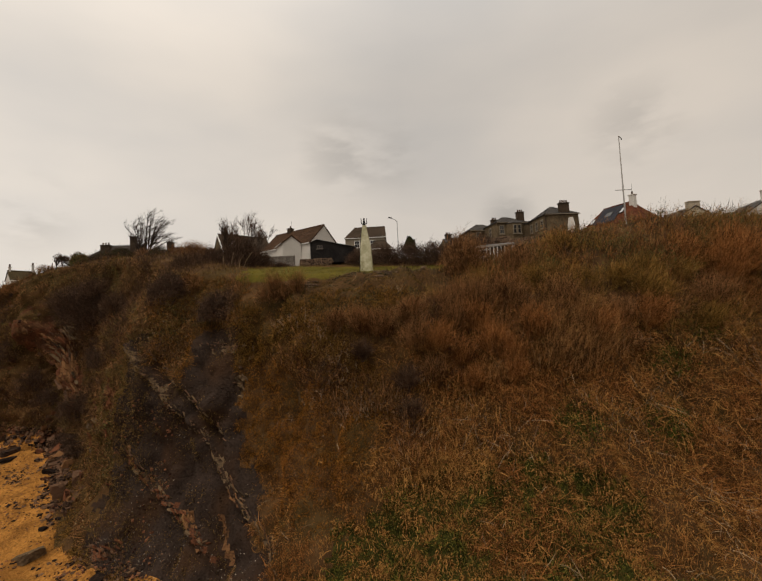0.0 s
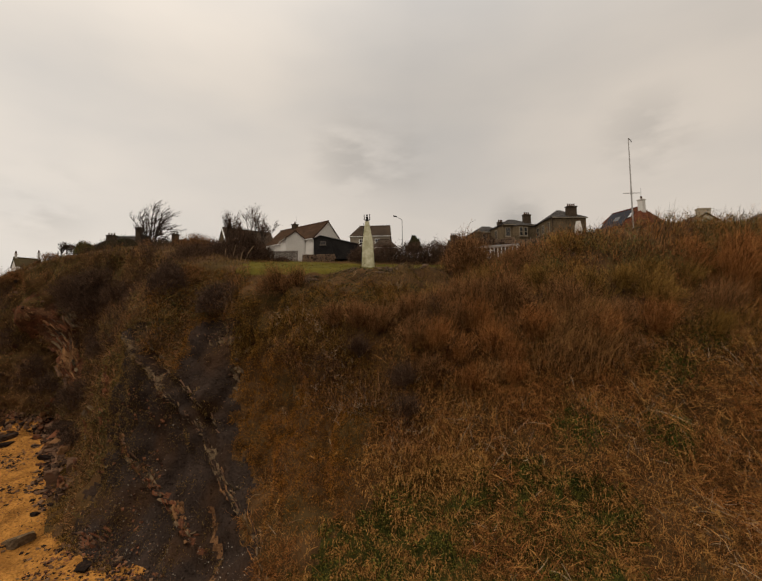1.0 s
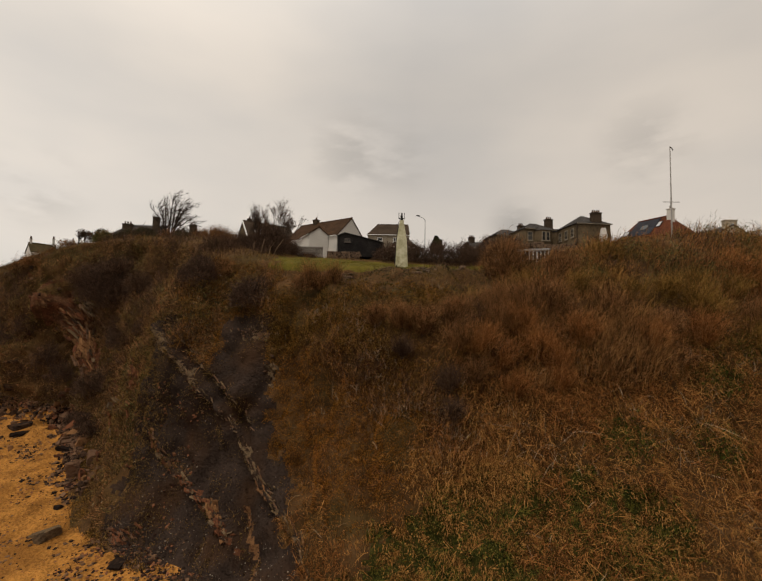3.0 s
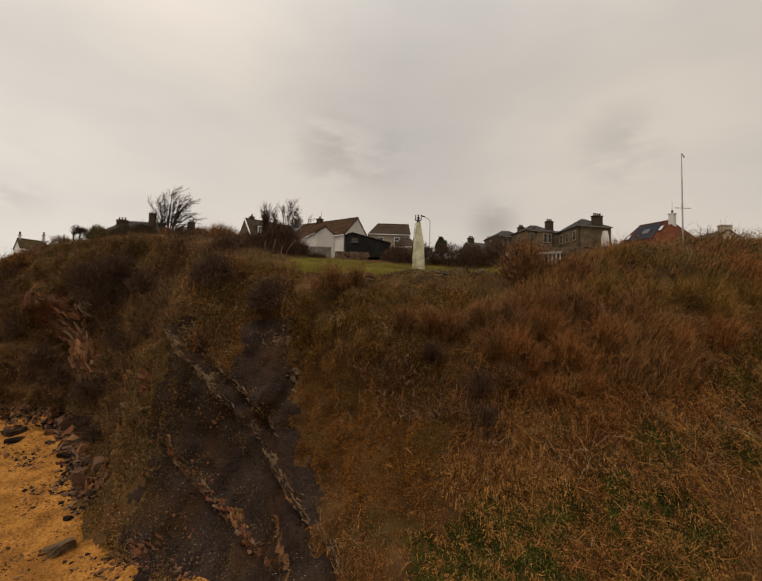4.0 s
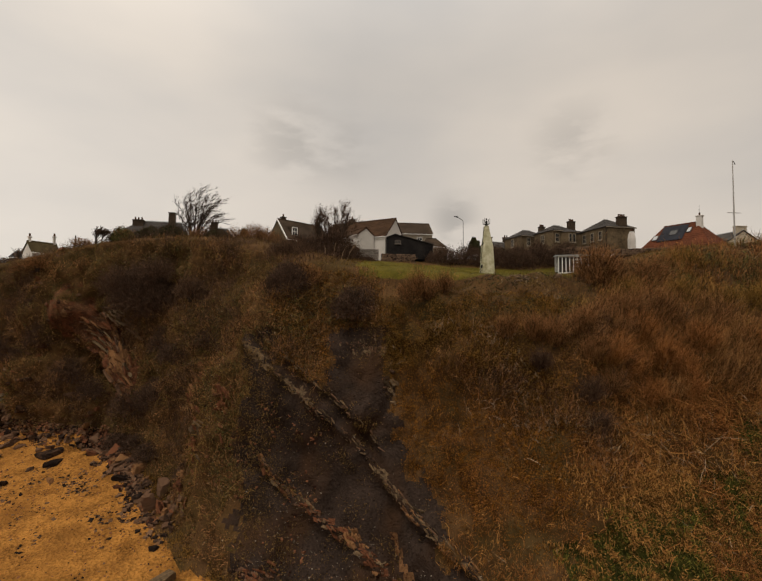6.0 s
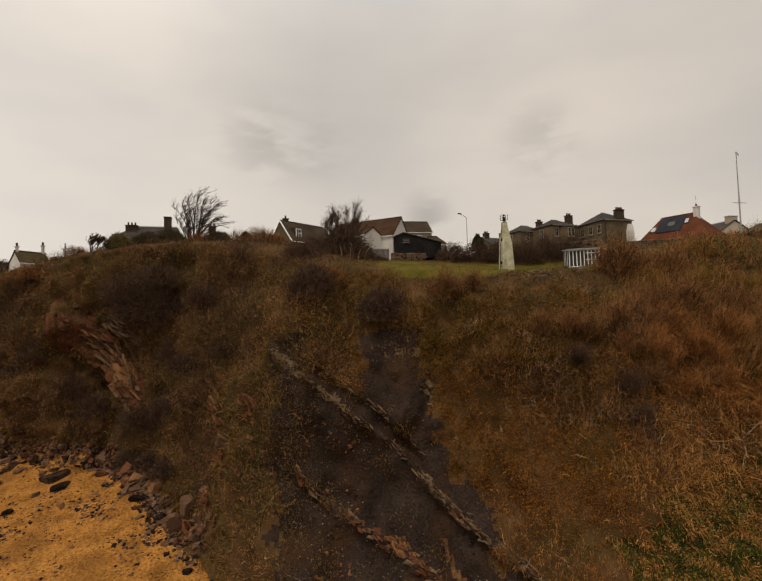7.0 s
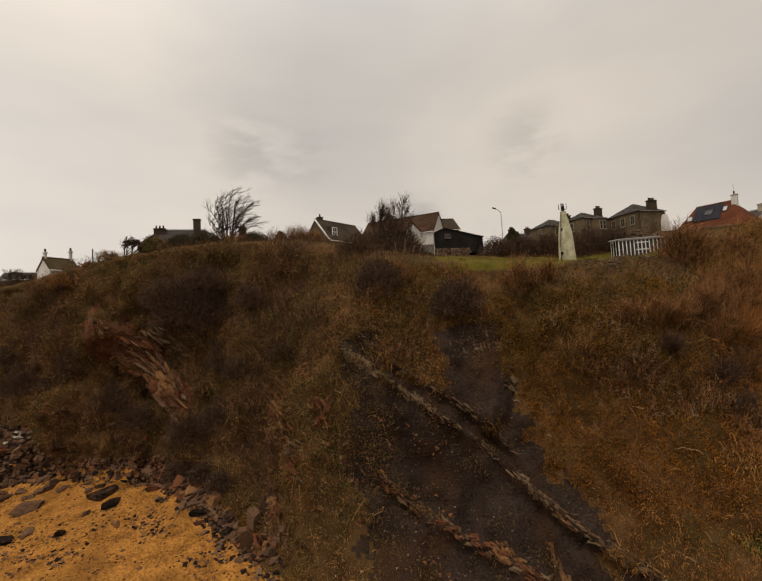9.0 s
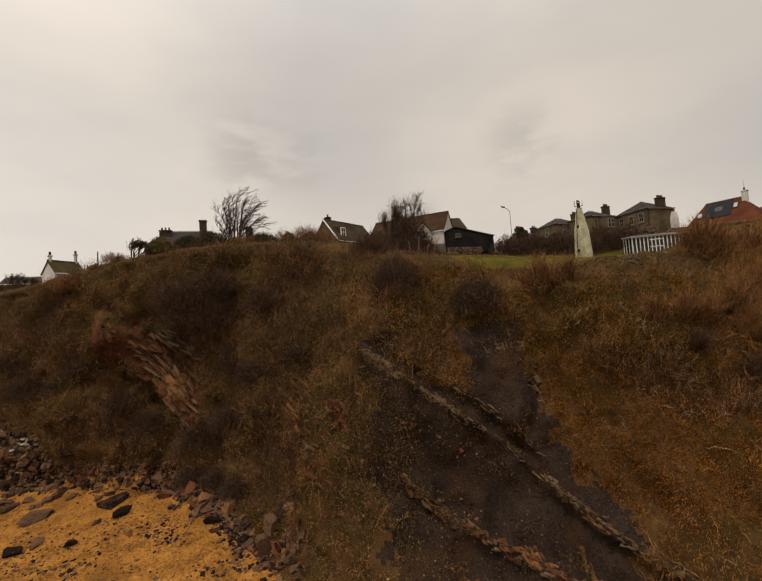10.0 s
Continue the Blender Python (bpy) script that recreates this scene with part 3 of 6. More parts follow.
def add_chimney(house, x, y, z0, z1, w, d, mat, pots=2, along="x"):
    bm = box((x - w / 2, y - d / 2, z0), (x + w / 2, y + d / 2, z1))
    st = part("chimney", bm, mat, house)
    part("cope", box((x - w / 2 - 0.08, y - d / 2 - 0.08, z1), (x + w / 2 + 0.08, y + d / 2 + 0.08, z1 + 0.14), 0.02), mat, st)
    for k in range(pots):
        o = (k + 0.5) / pots - 0.5
        px_, py_ = (x + o * w * 0.9, y) if along == "x" else (x, y + o * d * 0.9)
        part("pot", tube([(px_, py_, z1 + 0.14), (px_, py_, z1 + 0.5), (px_, py_, z1 + 0.55)], [0.13, 0.11, 0.13], 8), M_POT, st, "clay chimney pot")
    return st


def courses(house, a, b, c, d, rows, mat, name="tile_course"):
    """Overlapping courses on a roof slope with the eave a-b and the ridge d-c."""
    a, b, c, d = (Vector(p) for p in (a, b, c, d))
    n = (b - a).cross(d - a).normalized()
    n = n if n.z > 0 else -n
    for k in range(rows):
        t0, t1 = k / rows, min(1.0, (k + 1.12) / rows)
        p = [a.lerp(d, t0) + n * 0.035, b.lerp(c, t0) + n * 0.035, b.lerp(c, t1) + n * 0.008, a.lerp(d, t1) + n * 0.008]
        part(name, slab(p, 0.03), mat, house)


def gable_house(name, m, L, W, eave, ridge, wall_mat, roof_mat, label, over=0.18, rows=9, hip=(0.0, 0.0), split=0.5, trim=None):
    """A house on local x 0..L, y 0..W; the ridge lies along x. hip: how far each end of the ridge is drawn in. split: the ridge's place across."""
    h = thing(name, m, label, "house")
    ym = W * split
    bm = bmesh.new()
    prof = [(0, -1.5), (W, -1.5), (W, eave), (ym, ridge), (0, eave)]
    if hip[0] or hip[1]:
        bm = box((0, 0, -1.5), (L, W, eave))
    else:
        lo = [bm.verts.new((0, y, z)) for y, z in prof]
        hi = [bm.verts.new((L, y, z)) for y, z in prof]
        bm.faces.new(lo)
        bm.faces.new(hi[::-1])
        for i in range(5):
            j = (i + 1) % 5
            bm.faces.new((lo[i], lo[j], hi[j], hi[i]))
    part("wall", bm, wall_mat, h)
    k = over / max(ym, 0.1) * (ridge - eave)
    k2 = over / max(W - ym, 0.1) * (ridge - eave)
    g = 0.1
    x0, x1 = (-g, L + g) if not hip[0] and not hip[1] else (-over, L + over)
    r0, r1 = (hip[0] if hip[0] else x0), (L - hip[1] if hip[1] else x1)
    e0, e1 = eave - k, eave - k2
    t = 0.12
    front = [(x0, -over, e0 + t), (x1, -over, e0 + t), (r1, ym, ridge + t), (r0, ym, ridge + t)]
    back = [(x1, W + over, e1 + t), (x0, W + over, e1 + t), (r0, ym, ridge + t), (r1, ym, ridge + t)]
    roof = part("roof", slab(front, t), roof_mat, h)
    part("roof", slab(back, t), roof_mat, h)
    courses(roof, *front, rows, roof_mat)
    if hip[0]:
        left = [(x0, W + over, e1 + t), (x0, -over, e0 + t), (r0, ym, ridge + t)]
        lf = part("roof", slab(left, t), roof_mat, h)
        courses(lf, left[0], left[1], left[2], left[2], rows, roof_mat)
    if hip[1]:
        right = [(x1, -over, e0 + t), (x1, W + over, e1 + t), (r1, ym, ridge + t)]
        rf = part("roof", slab(right, t), roof_mat, h)
        courses(rf, right[0], right[1], right[2], right[2], rows, roof_mat)
    part("ridge", tube([(r0, ym, ridge + t + 0.02), (r1, ym, ridge + t + 0.02)], [0.10, 0.10], 6), M_LEAD if roof_mat is M_SLATE else roof_mat, h)
    part("gutter", tube([(x0, -over - 0.06, e0 + 0.02), (x1, -over - 0.06, e0 + 0.02)], [0.06, 0.06], 6), trim or M_WHITE, h, "painted gutter")
    return h


# white house with its gable towards the sea
white_house = gable_house("house", frame_at(-19.1, 67.9, 26.6, -35), 11.0, 6.2, 3.1, 6.0, M_HARL, M_PANTILE, "white harled house with a brown pantile roof", rows=11)
add_chimney(white_house, 3.5, 3.1, 5.4, 6.6, 0.75, 0.75, M_STACK, 1)
part("aerial", tube([(3.8, 3.1, 6.6), (3.8, 3.1, 8.0)], [0.02, 0.015], 5), M_IRON, white_house)
gable_house("outhouse", frame_at(-15.9, 64.7, 26.4, -62), 4.0, 2.8, 3.3, 4.3, M_HARL, M_PANTILE, "small white harled outhouse with a low gable", rows=5)

# black boarded shed
shed = thing("shed", frame_at(-9.85, 60.6, 26.35), "black-stained boarded garden shed with a low felt roof", "shed")
sw, sd = 6.3, 4.2
outline = [(0, 0), (sw, 0), (sw, 2.15), (0.95, 3.42), (0, 3.05)]
bm = bmesh.new()
lo = [bm.verts.new((x, 0.06, z - 0.0)) for x, z in outline]
hi = [bm.verts.new((x, sd, z)) for x, z in outline]
bm.faces.new(lo)
bm.faces.new(hi[::-1])
for i in range(5):
    j = (i + 1) % 5
    bm.faces.new((lo[i], lo[j], hi[j], hi[i]))
part("wall", bm, M_BLACKWOOD, shed)
for k in range(42):
    x = k * 0.15 + 0.075
    top = 3.05 + x / 0.95 * 0.37 if x < 0.95 else 3.42 - (x - 0.95) / (sw - 0.95) * 1.27
    part("board", box((x - 0.068, 0.02 + 0.012 * (k % 2), 0), (x + 0.068, 0.06, top - 0.05)), M_BLACKWOOD, shed)
part("roof", slab([(-0.15, -0.15, 3.02), (0.95, -0.15, 3.47), (0.95, sd + 0.1, 3.47), (-0.15, sd + 0.1, 3.02)], 0.06), M_SLATE, shed, "grey felt roof")
part("roof", slab([(0.95, -0.15, 3.47), (sw + 0.15, -0.15, 2.15), (sw + 0.15, sd + 0.1, 2.15), (0.95, sd + 0.1, 3.47)], 0.06), M_SLATE, shed, "grey felt roof")
add_window(shed, 1.35, -0.0, 2.1, 0.8, 0.5, 0, frame_mat=M_GREYWOOD)

# brown-roofed house behind, and its outbuilding
back_house = gable_house("house", frame_at(-6.7, 79.9, 29.3), 7.6, 5.2, 4.2, 6.5, M_DULL, M_BROWNROOF, "cream harled house with a brown tiled roof", rows=9, hip=(1.6, 0.0001))
add_window(back_house, 2.2, -0.02, 2.3, 1.0, 1.3, 0)
add_window(back_house, 5.2, -0.02, 2.3, 1.0, 1.3, 0)
gable_house("outbuilding", frame_at(-2.2, 74.6, 28.2), 4.2, 3.4, 2.2, 3.7, M_DULL, M_BROWNROOF, "low cream outbuilding with a brown hipped roof", rows=6, hip=(1.2, 1.2))

# row of stone villas
villa = gable_house("house", frame_at(26.2, 66.3, 28.3, 6), 5.4, 6.4, 4.75, 6.5, M_SANDSTONE, M_SLATE, "brown sandstone villa with a hipped slate roof", rows=9, hip=(2.3, 2.3), trim=M_DULL)
add_chimney(villa, 3.3, 0.45, 4.9, 6.45, 1.5, 0.7, M_STACK, 4)
for yy in (1.3, 3.2, 5.1):
    add_window(villa, -0.02, yy, 2.75, 0.85, 1.45, -90, frame_mat=M_DULL)
part("corner_strip", box((-0.06, -0.06, 0), (0.10, 0.10, 4.7)), M_STACK, villa, "dressed stone quoins")
link = part("wing", hull([(-0.9, 6.0, 0), (1.8, 6.0, 0), (-0.9, 8.0, 0), (1.8, 8.0, 0), (-0.9, 6.0, 4.55), (1.8, 6.0, 4.55), (-0.9, 8.0, 4.55), (1.8, 8.0, 4.55)]), M_SANDSTONE, villa, "projecting stone bay between the houses")
part("wing_roof", hull([(-1.05, 5.9, 4.55), (1.9, 5.9, 4.55), (-1.05, 8.1, 4.55), (1.9, 8.1, 4.55), (0.4, 7.0, 5.35)]), M_SLATE, link)
for yy in (6.55, 7.4):
    add_window(villa, -0.92, yy, 2.7, 0.7, 1.5, -90, bars=0, frame_mat=M_WHITE)
add_window(villa, -0.02, 2.4, 0.2, 0.9, 1.5, -90, frame_mat=M_DULL)
villa2 = gable_house("house", frame_at(19.9, 71.2, 28.4, 13), 5.8, 5.0, 4.8, 6.1, M_SANDSTONE, M_SLATE, "brown sandstone villa with a bay and slate roof", rows=9, hip=(2.2, 2.2), trim=M_DULL)
add_chimney(villa2, 5.0, 1.2, 5.0, 6.75, 1.2, 0.75, M_STACK, 3)
add_window(villa2, -0.02, 2.6, 2.8, 0.85, 1.55, -90, frame_mat=M_DULL)
add_window(villa2, 0.8, -0.02, 2.8, 0.85, 1.5, 0, frame_mat=M_DULL)
bay = part("bay", hull([(2.2, -1.1, 0), (3.8, -1.1, 0), (1.6, 0, 0), (4.4, 0, 0), (2.2, -1.1, 4.5), (3.8, -1.1, 4.5), (1.6, 0, 4.5), (4.4, 0, 4.5)]), M_SANDSTONE, villa2, "stone bay with slate cap")
part("bay_roof", hull([(2.1, -1.2, 4.5), (3.9, -1.2, 4.5), (1.5, 0, 4.5), (4.5, 0, 4.5), (3.0, 0, 5.3)]), M_SLATE, bay)
for xx in (2.6, 3.4):
    add_window(villa2, xx, -1.13, 2.7, 0.65, 1.5, 0, bars=0, frame_mat=M_DULL)
villa3 = gable_house("house", frame_at(16.2, 75.4, 28.6, 13), 6.0, 5.0, 4.3, 5.7, M_SANDSTONE, M_SLATE, "brown sandstone villa with a grey slate roof", rows=9, hip=(2.2, 2.2), trim=M_DULL)
add_chimney(villa3, 5.0, 0.7, 4.5, 6.2, 1.0, 0.75, M_STACK, 3)
add_window(villa3, -0.02, 2.6, 2.5, 0.8, 1.5, -90, frame_mat=M_DULL)
add_window(villa3, 1.5, -0.02, 2.5, 0.8, 1.5, 0, frame_mat=M_DULL)
cottage_row = gable_house("house", frame_at(13.0, 81.5, 28.4, 13), 6.0, 5.0, 3.2, 4.6, M_SANDSTONE, M_SLATE, "stone cottage with a slate roof and tall chimney", rows=8, trim=M_DULL)
add_chimney(cottage_row, 1.0, 2.5, 4.0, 5.5, 1.1, 0.7, M_STACK, 3)
add_chimney(cottage_row, 5.0, 2.5, 4.0, 5.7, 1.1, 0.7, M_STACK, 2)

# red-roofed bungalow with solar panels
red = gable_house("house", frame_at(29.4, 63.1, 26.5, -66), 9.2, 7.6, 2.0, 5.9, M_HARL, M_REDTILE, "white bungalow with a red tiled hipped roof", rows=13, hip=(1.8, 3.0), over=0.35)
add_chimney(red, 6.7, 3.4, 3.6, 6.7, 0.68, 0.62, M_HARL, 1)
part("aerial", tube([(6.7, 3.4, 6.8), (6.7, 3.4, 8.4)], [0.02, 0.015], 5), M_IRON, red)


def on_slope(u, v, lift):
    """A point on the bungalow's seaward slope: u along the eave, v up the slope."""
    e, r = Vector((0, -0.35, 1.8)), Vector((0, 3.8, 6.02))
    n = Vector((0, -(r.z - e.z), r.y - e.y)).normalized()
    return e.lerp(r, v) + Vector((u, 0, 0)) + n * lift


panel = part("backing", slab([on_slope(1.95, 0.36, 0.12), on_slope(5.35, 0.36, 0.12), on_slope(5.35, 0.95, 0.12), on_slope(1.95, 0.95, 0.12)], 0.05), M_SOLAR, red, "dark glass solar array")
for k in range(4):
    u = 2.03 + k * 0.82
    part("module", slab([on_slope(u + 0.02, 0.38, 0.135), on_slope(u + 0.78, 0.38, 0.135), on_slope(u + 0.78, 0.65, 0.135), on_slope(u + 0.02, 0.65, 0.135)], 0.01), M_SOLAR, panel)
    part("module", slab([on_slope(u + 0.02, 0.67, 0.135), on_slope(u + 0.78, 0.67, 0.135), on_slope(u + 0.78, 0.94, 0.135), on_slope(u + 0.02, 0.94, 0.135)], 0.01), M_SOLAR, panel)
for u, v, g in ((1.1, 0.42, 0.75), (3.2, 0.56, 1.1), (5.45, 0.60, 0.6)):
    rl = part("rooflight", slab([on_slope(u, v, 0.16), on_slope(u + g, v, 0.16), on_slope(u + g, v + 0.2, 0.16), on_slope(u, v + 0.2, 0.16)], 0.06), M_IRON, red, "tilted roof window")
    part("pane", slab([on_slope(u + 0.08, v + 0.02, 0.175), on_slope(u + g - 0.08, v + 0.02, 0.175), on_slope(u + g - 0.08, v + 0.18, 0.175), on_slope(u + 0.08, v + 0.18, 0.175)], 0.01), M_GLASS if u == 3.2 else M_SKYLIT, rl)
stack = thing("chimney_stack", frame_at(29.45, 64.8, 27.9), "white harled chimney stack of a low hidden roof", "chimney")
part("shaft", hull([(sx * r, sy * r, zz) for sx in (-1, 1) for sy in (-1, 1) for r, zz in ((0.42, -0.5), (0.40, 3.0), (0.24, 4.1))]), M_HARL, stack)
part("pot", tube([(0, 0, 4.1), (0, 0, 4.5)], [0.14, 0.12], 8), M_POT, stack)

# cream house along the bank
far_house = gable_house("house", frame_at(49.2, 62.4, 27.0, 90), 6.5, 5.2, 3.6, 5.2, M_CREAM, M_SLATE, "cream harled house with a broad gable chimney", rows=8)
add_chimney(far_house, 0.6, 2.6, 4.4, 5.9, 0.7, 1.7, M_CREAM, 0)
low_wall_house = gable_house("house", frame_at(58.0, 60.0, 27.8, 80), 7.0, 5.0, 3.0, 4.6, M_HARL, M_SLATE, "white harled cottage with a slate roof", rows=8)
add_chimney(low_wall_house, 0.5, 2.5, 4.0, 5.8, 0.7, 1.2, M_HARL, 2)

# dormer house beside the lawn
dormer_house = gable_house("house", frame_at(-23.86, 64.08, 26.9, 40), 8.0, 5.0, 2.5, 5.5, M_SANDSTONE, M_BROWNROOF, "low house with a brown roof and white dormer window", rows=11)
part("dormer", hull([(1.0, 0.55, 2.95), (2.25, 0.55, 2.95), (1.0, 0.55, 4.45), (2.25, 0.55, 4.45), (1.0, 1.8, 4.55), (2.25, 1.8, 4.55), (1.0, 1.5, 2.95), (2.25, 1.5, 2.95)]), M_BROWNROOF, dormer_house, "brown tiled dormer cheeks")
add_window(dormer_house, 1.62, 0.5, 3.05, 0.95, 1.3, 0)
part("bargeboard", tube([(-0.14, -0.2, 2.36), (-0.14, 2.5, 5.6)], [0.10, 0.10], 4), M_WHITE, dormer_house, "white painted verge board")
add_chimney(dormer_house, 1.2, 2.9, 5.0, 6.0, 0.6, 0.6, M_STACK, 1)

# cottages on the left hill
hill_house = gable_house("house", frame_at(-48.7, 69.2, 26.9, 6), 8.5, 4.8, 3.6, 5.7, M_SANDSTONE, M_SLATE, "low stone house with a slate roof among shrubs", rows=8, hip=(2.0, 0.6))
add_chimney(hill_house, 2.0, 1.6, 3.6, 5.7, 1.5, 0.7, M_STACK, 3)
add_chimney(hill_house, 6.9, 0.9, 3.6, 6.9, 0.9, 0.8, M_STACK, 0)
hill_stack = gable_house("house", frame_at(-37.8, 69.5, 27.4, 4), 5.0, 4.8, 2.6, 4.4, M_SANDSTONE, M_SLATE, "low stone house with a short chimney", rows=7, hip=(2.0, 1.0))
add_chimney(hill_stack, 2.1, 1.6, 3.0, 5.2, 1.0, 0.7, M_STACK, 2)
cottage = gable_house("house", frame_at(-57.0, 63.9, 23.9, 57), 3.3, 2.4, 2.8, 4.15, M_HARL, M_MOSSROOF, "white harled cottage with a brown roof and gable chimneys", rows=8)
add_chimney(cottage, 0.2, 1.2, 3.9, 4.75, 0.24, 0.30, M_HARL, 1, "y")
add_chimney(cottage, 3.1, 1.2, 3.9, 5.2, 0.24, 0.30, M_HARL, 1, "y")
add_window(cottage, -0.02, 1.3, 1.6, 0.5, 0.8, -90)
gable_house("outbuilding", frame_at(-47.2, 63.6, 27.4, 5), 3.0, 2.6, 1.6, 2.1, M_DULL, M_SLATE, "small flat-roofed garden hut in the bushes", rows=4)
gable_house("house", frame_at(-80.5, 93.5, 27.2, 10), 5.6, 4.6, 1.9, 3.2, M_SANDSTONE, M_SLATE, "low stone house far along the shore", rows=7)

# ---- the white beacon on the lawn ----
beacon = thing("beacon", frame_at(-1.15, 46.3, 23.3), "weathered white concrete leading beacon with a lantern bracket", "beacon")
foot = [(-0.64, -0.66), (0.72, -0.56), (0.76, 0.56), (-0.60, 0.60)]
head = [(-0.24, -0.18), (0.18, -0.20), (0.20, 0.18), (-0.20, 0.22)]
waist = [(-0.52, -0.50), (0.56, -0.44), (0.60, 0.44), (-0.48, 0.47)]
shaft = hull([(x, y, -0.4) for x, y in foot] + [(x, y, 2.7) for x, y in waist] + [(x, y, 4.9) for x, y in head])
bmesh.ops.bevel(shaft, geom=list(shaft.edges), offset=0.05, segments=1, affect="EDGES")
part("shaft", shaft, M_BEACON, beacon)
part("cap", box((-0.26, -0.22, 4.88), (0.22, 0.24, 4.97), 0.03), M_BEACON, beacon)
lantern = part("lantern_bracket", tube([(-0.03, 0, 4.95), (-0.03, 0, 5.35)], [0.16, 0.12], 8), M_IRON, beacon, "dark iron lantern bracket")
for dx, dy in ((-0.3, -0.2), (0.3, -0.2), (0.3, 0.2), (-0.3, 0.2)):
    part("prong", tube([(-0.03, 0, 5.1), (-0.03 + dx, dy, 5.2), (-0.03 + dx, dy, 5.75)], [0.04, 0.04, 0.03], 5), M_IRON, lantern)
for zz, r in ((5.35, 0.14), (5.6, 0.1)):
    part("lamp", tube([(-0.03, 0, zz), (-0.03, 0, zz + 0.18)], [r, r * 0.8], 8), M_IRON, lantern)
# Added boxes stand in for the dark marks on the shaft.
for zz in (0.5, 2.9):
    part("mark_box", box((-0.74 + zz * 0.07, -0.35, zz), (-0.55 + zz * 0.07, -0.05, zz + 0.3), 0.03), M_IRON, beacon, "small dark box standing in for a dark mark")
part("cable", tube([(-0.72, -0.1, 0), (-0.64, -0.1, 1.6), (-0.36, -0.1, 4.8)], [0.03, 0.03, 0.03], 5), M_IRON, beacon)

# ---- sunroom ----
sunroom = thing("sunroom", frame_at(10.5, 52.8, 23.95, -20), "white-framed timber sunroom with many tall panes", "sunroom")
SL, SD = 6.0, 2.6
part("plinth", box((0, 0, -0.9), (SL, SD, 0.18)), M_WHITE, sunroom, "white boarded base")
part("back_wall", box((0, SD - 0.1, 0.35), (SL, SD, 2.35)), M_HARL, sunroom)
part("roof", slab([(-0.2, -0.3, 2.33), (SL + 0.2, -0.3, 2.33), (SL + 0.2, SD + 0.1, 2.55), (-0.2, SD + 0.1, 2.55)], 0.14), M_LEAD, sunroom, "pale grey felt roof")
part("head_rail", box((0, -0.03, 2.1), (SL, 0.07, 2.25)), M_WHITE, sunroom)
for k in range(15):
    x = k * SL / 14
    part("mullion", box((x - 0.05, -0.04, 0.18), (x + 0.05, 0.06, 2.1)), M_WHITE, sunroom)
    if k < 14:
        part("pane", box((x + 0.05, 0.0, 0.18), (x + SL / 14 - 0.05, 0.02, 2.1)), M_PANE, sunroom)
for y in (0.05, 0.9, 1.75, 2.45):
    for x in (0, SL):
        part("mullion", box((x - 0.05, y - 0.05, 0.35), (x + 0.05, y + 0.05, 2.3)), M_WHITE, sunroom)
for x in (0, SL):
    part("pane", box((x - 0.01, 0.1, 0.35), (x + 0.01, 2.4, 2.2)), M_PANE, sunroom)
part("window", box((1.9, -0.09, 0.85), (3.3, -0.04, 0.95)), M_WHITE, sunroom)
part("window", box((1.9, -0.09, 1.70), (3.3, -0.04, 1.80)), M_WHITE, sunroom)

# ---- posts ----
lamp_post = thing("street_lamp", frame_at(3.0, 67.7, 27.4), "grey steel street lamp with a short arm", "street lamp")
part("post", tube([(0, 0, -0.6), (0, 0, 1.2), (0, 0, 1.25), (0, 0, 6.1)], [0.11, 0.11, 0.07, 0.05], 8), M_GALV, lamp_post)
part("arm", tube([(0, 0, 6.05), (-0.35, 0, 6.35), (-0.9, -0.1, 6.6)], [0.05, 0.045, 0.04], 6), M_GALV, lamp_post)
part("lantern", hull([(-0.85, -0.2, 6.55), (-0.85, 0.05, 6.55), (-1.45, -0.2, 6.72), (-1.45, 0.05, 6.72), (-0.85, -0.18, 6.72), (-0.85, 0.03, 6.72), (-1.4, -0.18, 6.82), (-1.4, 0.03, 6.82)]), M_IRON, lamp_post, "dark lamp head")

flag = thing("flagpole", frame_at(26.3, 44.6, 26.0), "tall grey flagpole with a cross spar", "flagpole")
part("pole", tube([(0, 0, -0.6), (0, 0, 4.3), (0, 0, 10.1)], [0.085, 0.07, 0.04], 8), M_POLE, flag)
part("spar", tube([(-0.85, 0.0, 4.25), (0.85, 0.0, 4.25)], [0.035, 0.035], 6), M_POLE, flag)
part("truck", tube([(0, 0, 10.05), (0.22, 0, 9.85), (0.3, 0, 9.65)], [0.04, 0.04, 0.055], 6), M_IRON, flag, "dark pulley block at the head")
part("collar", tube([(0, 0, 4.1), (0, 0, 4.7)], [0.09, 0.08], 8), M_POLE, flag)

pole2 = thing("utility_pole", frame_at(-54.6, 69.0, 24.8), "slim dark wooden pole beside the cottage", "pole")
part("post", tube([(0, 0, -0.5), (0, 0, 5.0)], [0.1, 0.07], 7), M_BARK, pole2)

# ---- fence and walls round the lawn ----
fence = thing("fence", frame_at(-15.6, 57.4, 25.4, 3), "grey weathered board fence at the lawn's edge", "fence")
for k in range(26):
    part("board", box((k * 0.16, 0, 0), (k * 0.16 + 0.14, 0.025, 1.75 + 0.04 * math.sin(k * 2.1)), 0.006), M_GREYWOOD, fence)
for k in range(3):
    part("rail", box((0, 0.025, 0.3 + k * 0.6), (4.15, 0.075, 0.38 + k * 0.6)), M_GREYWOOD, fence)


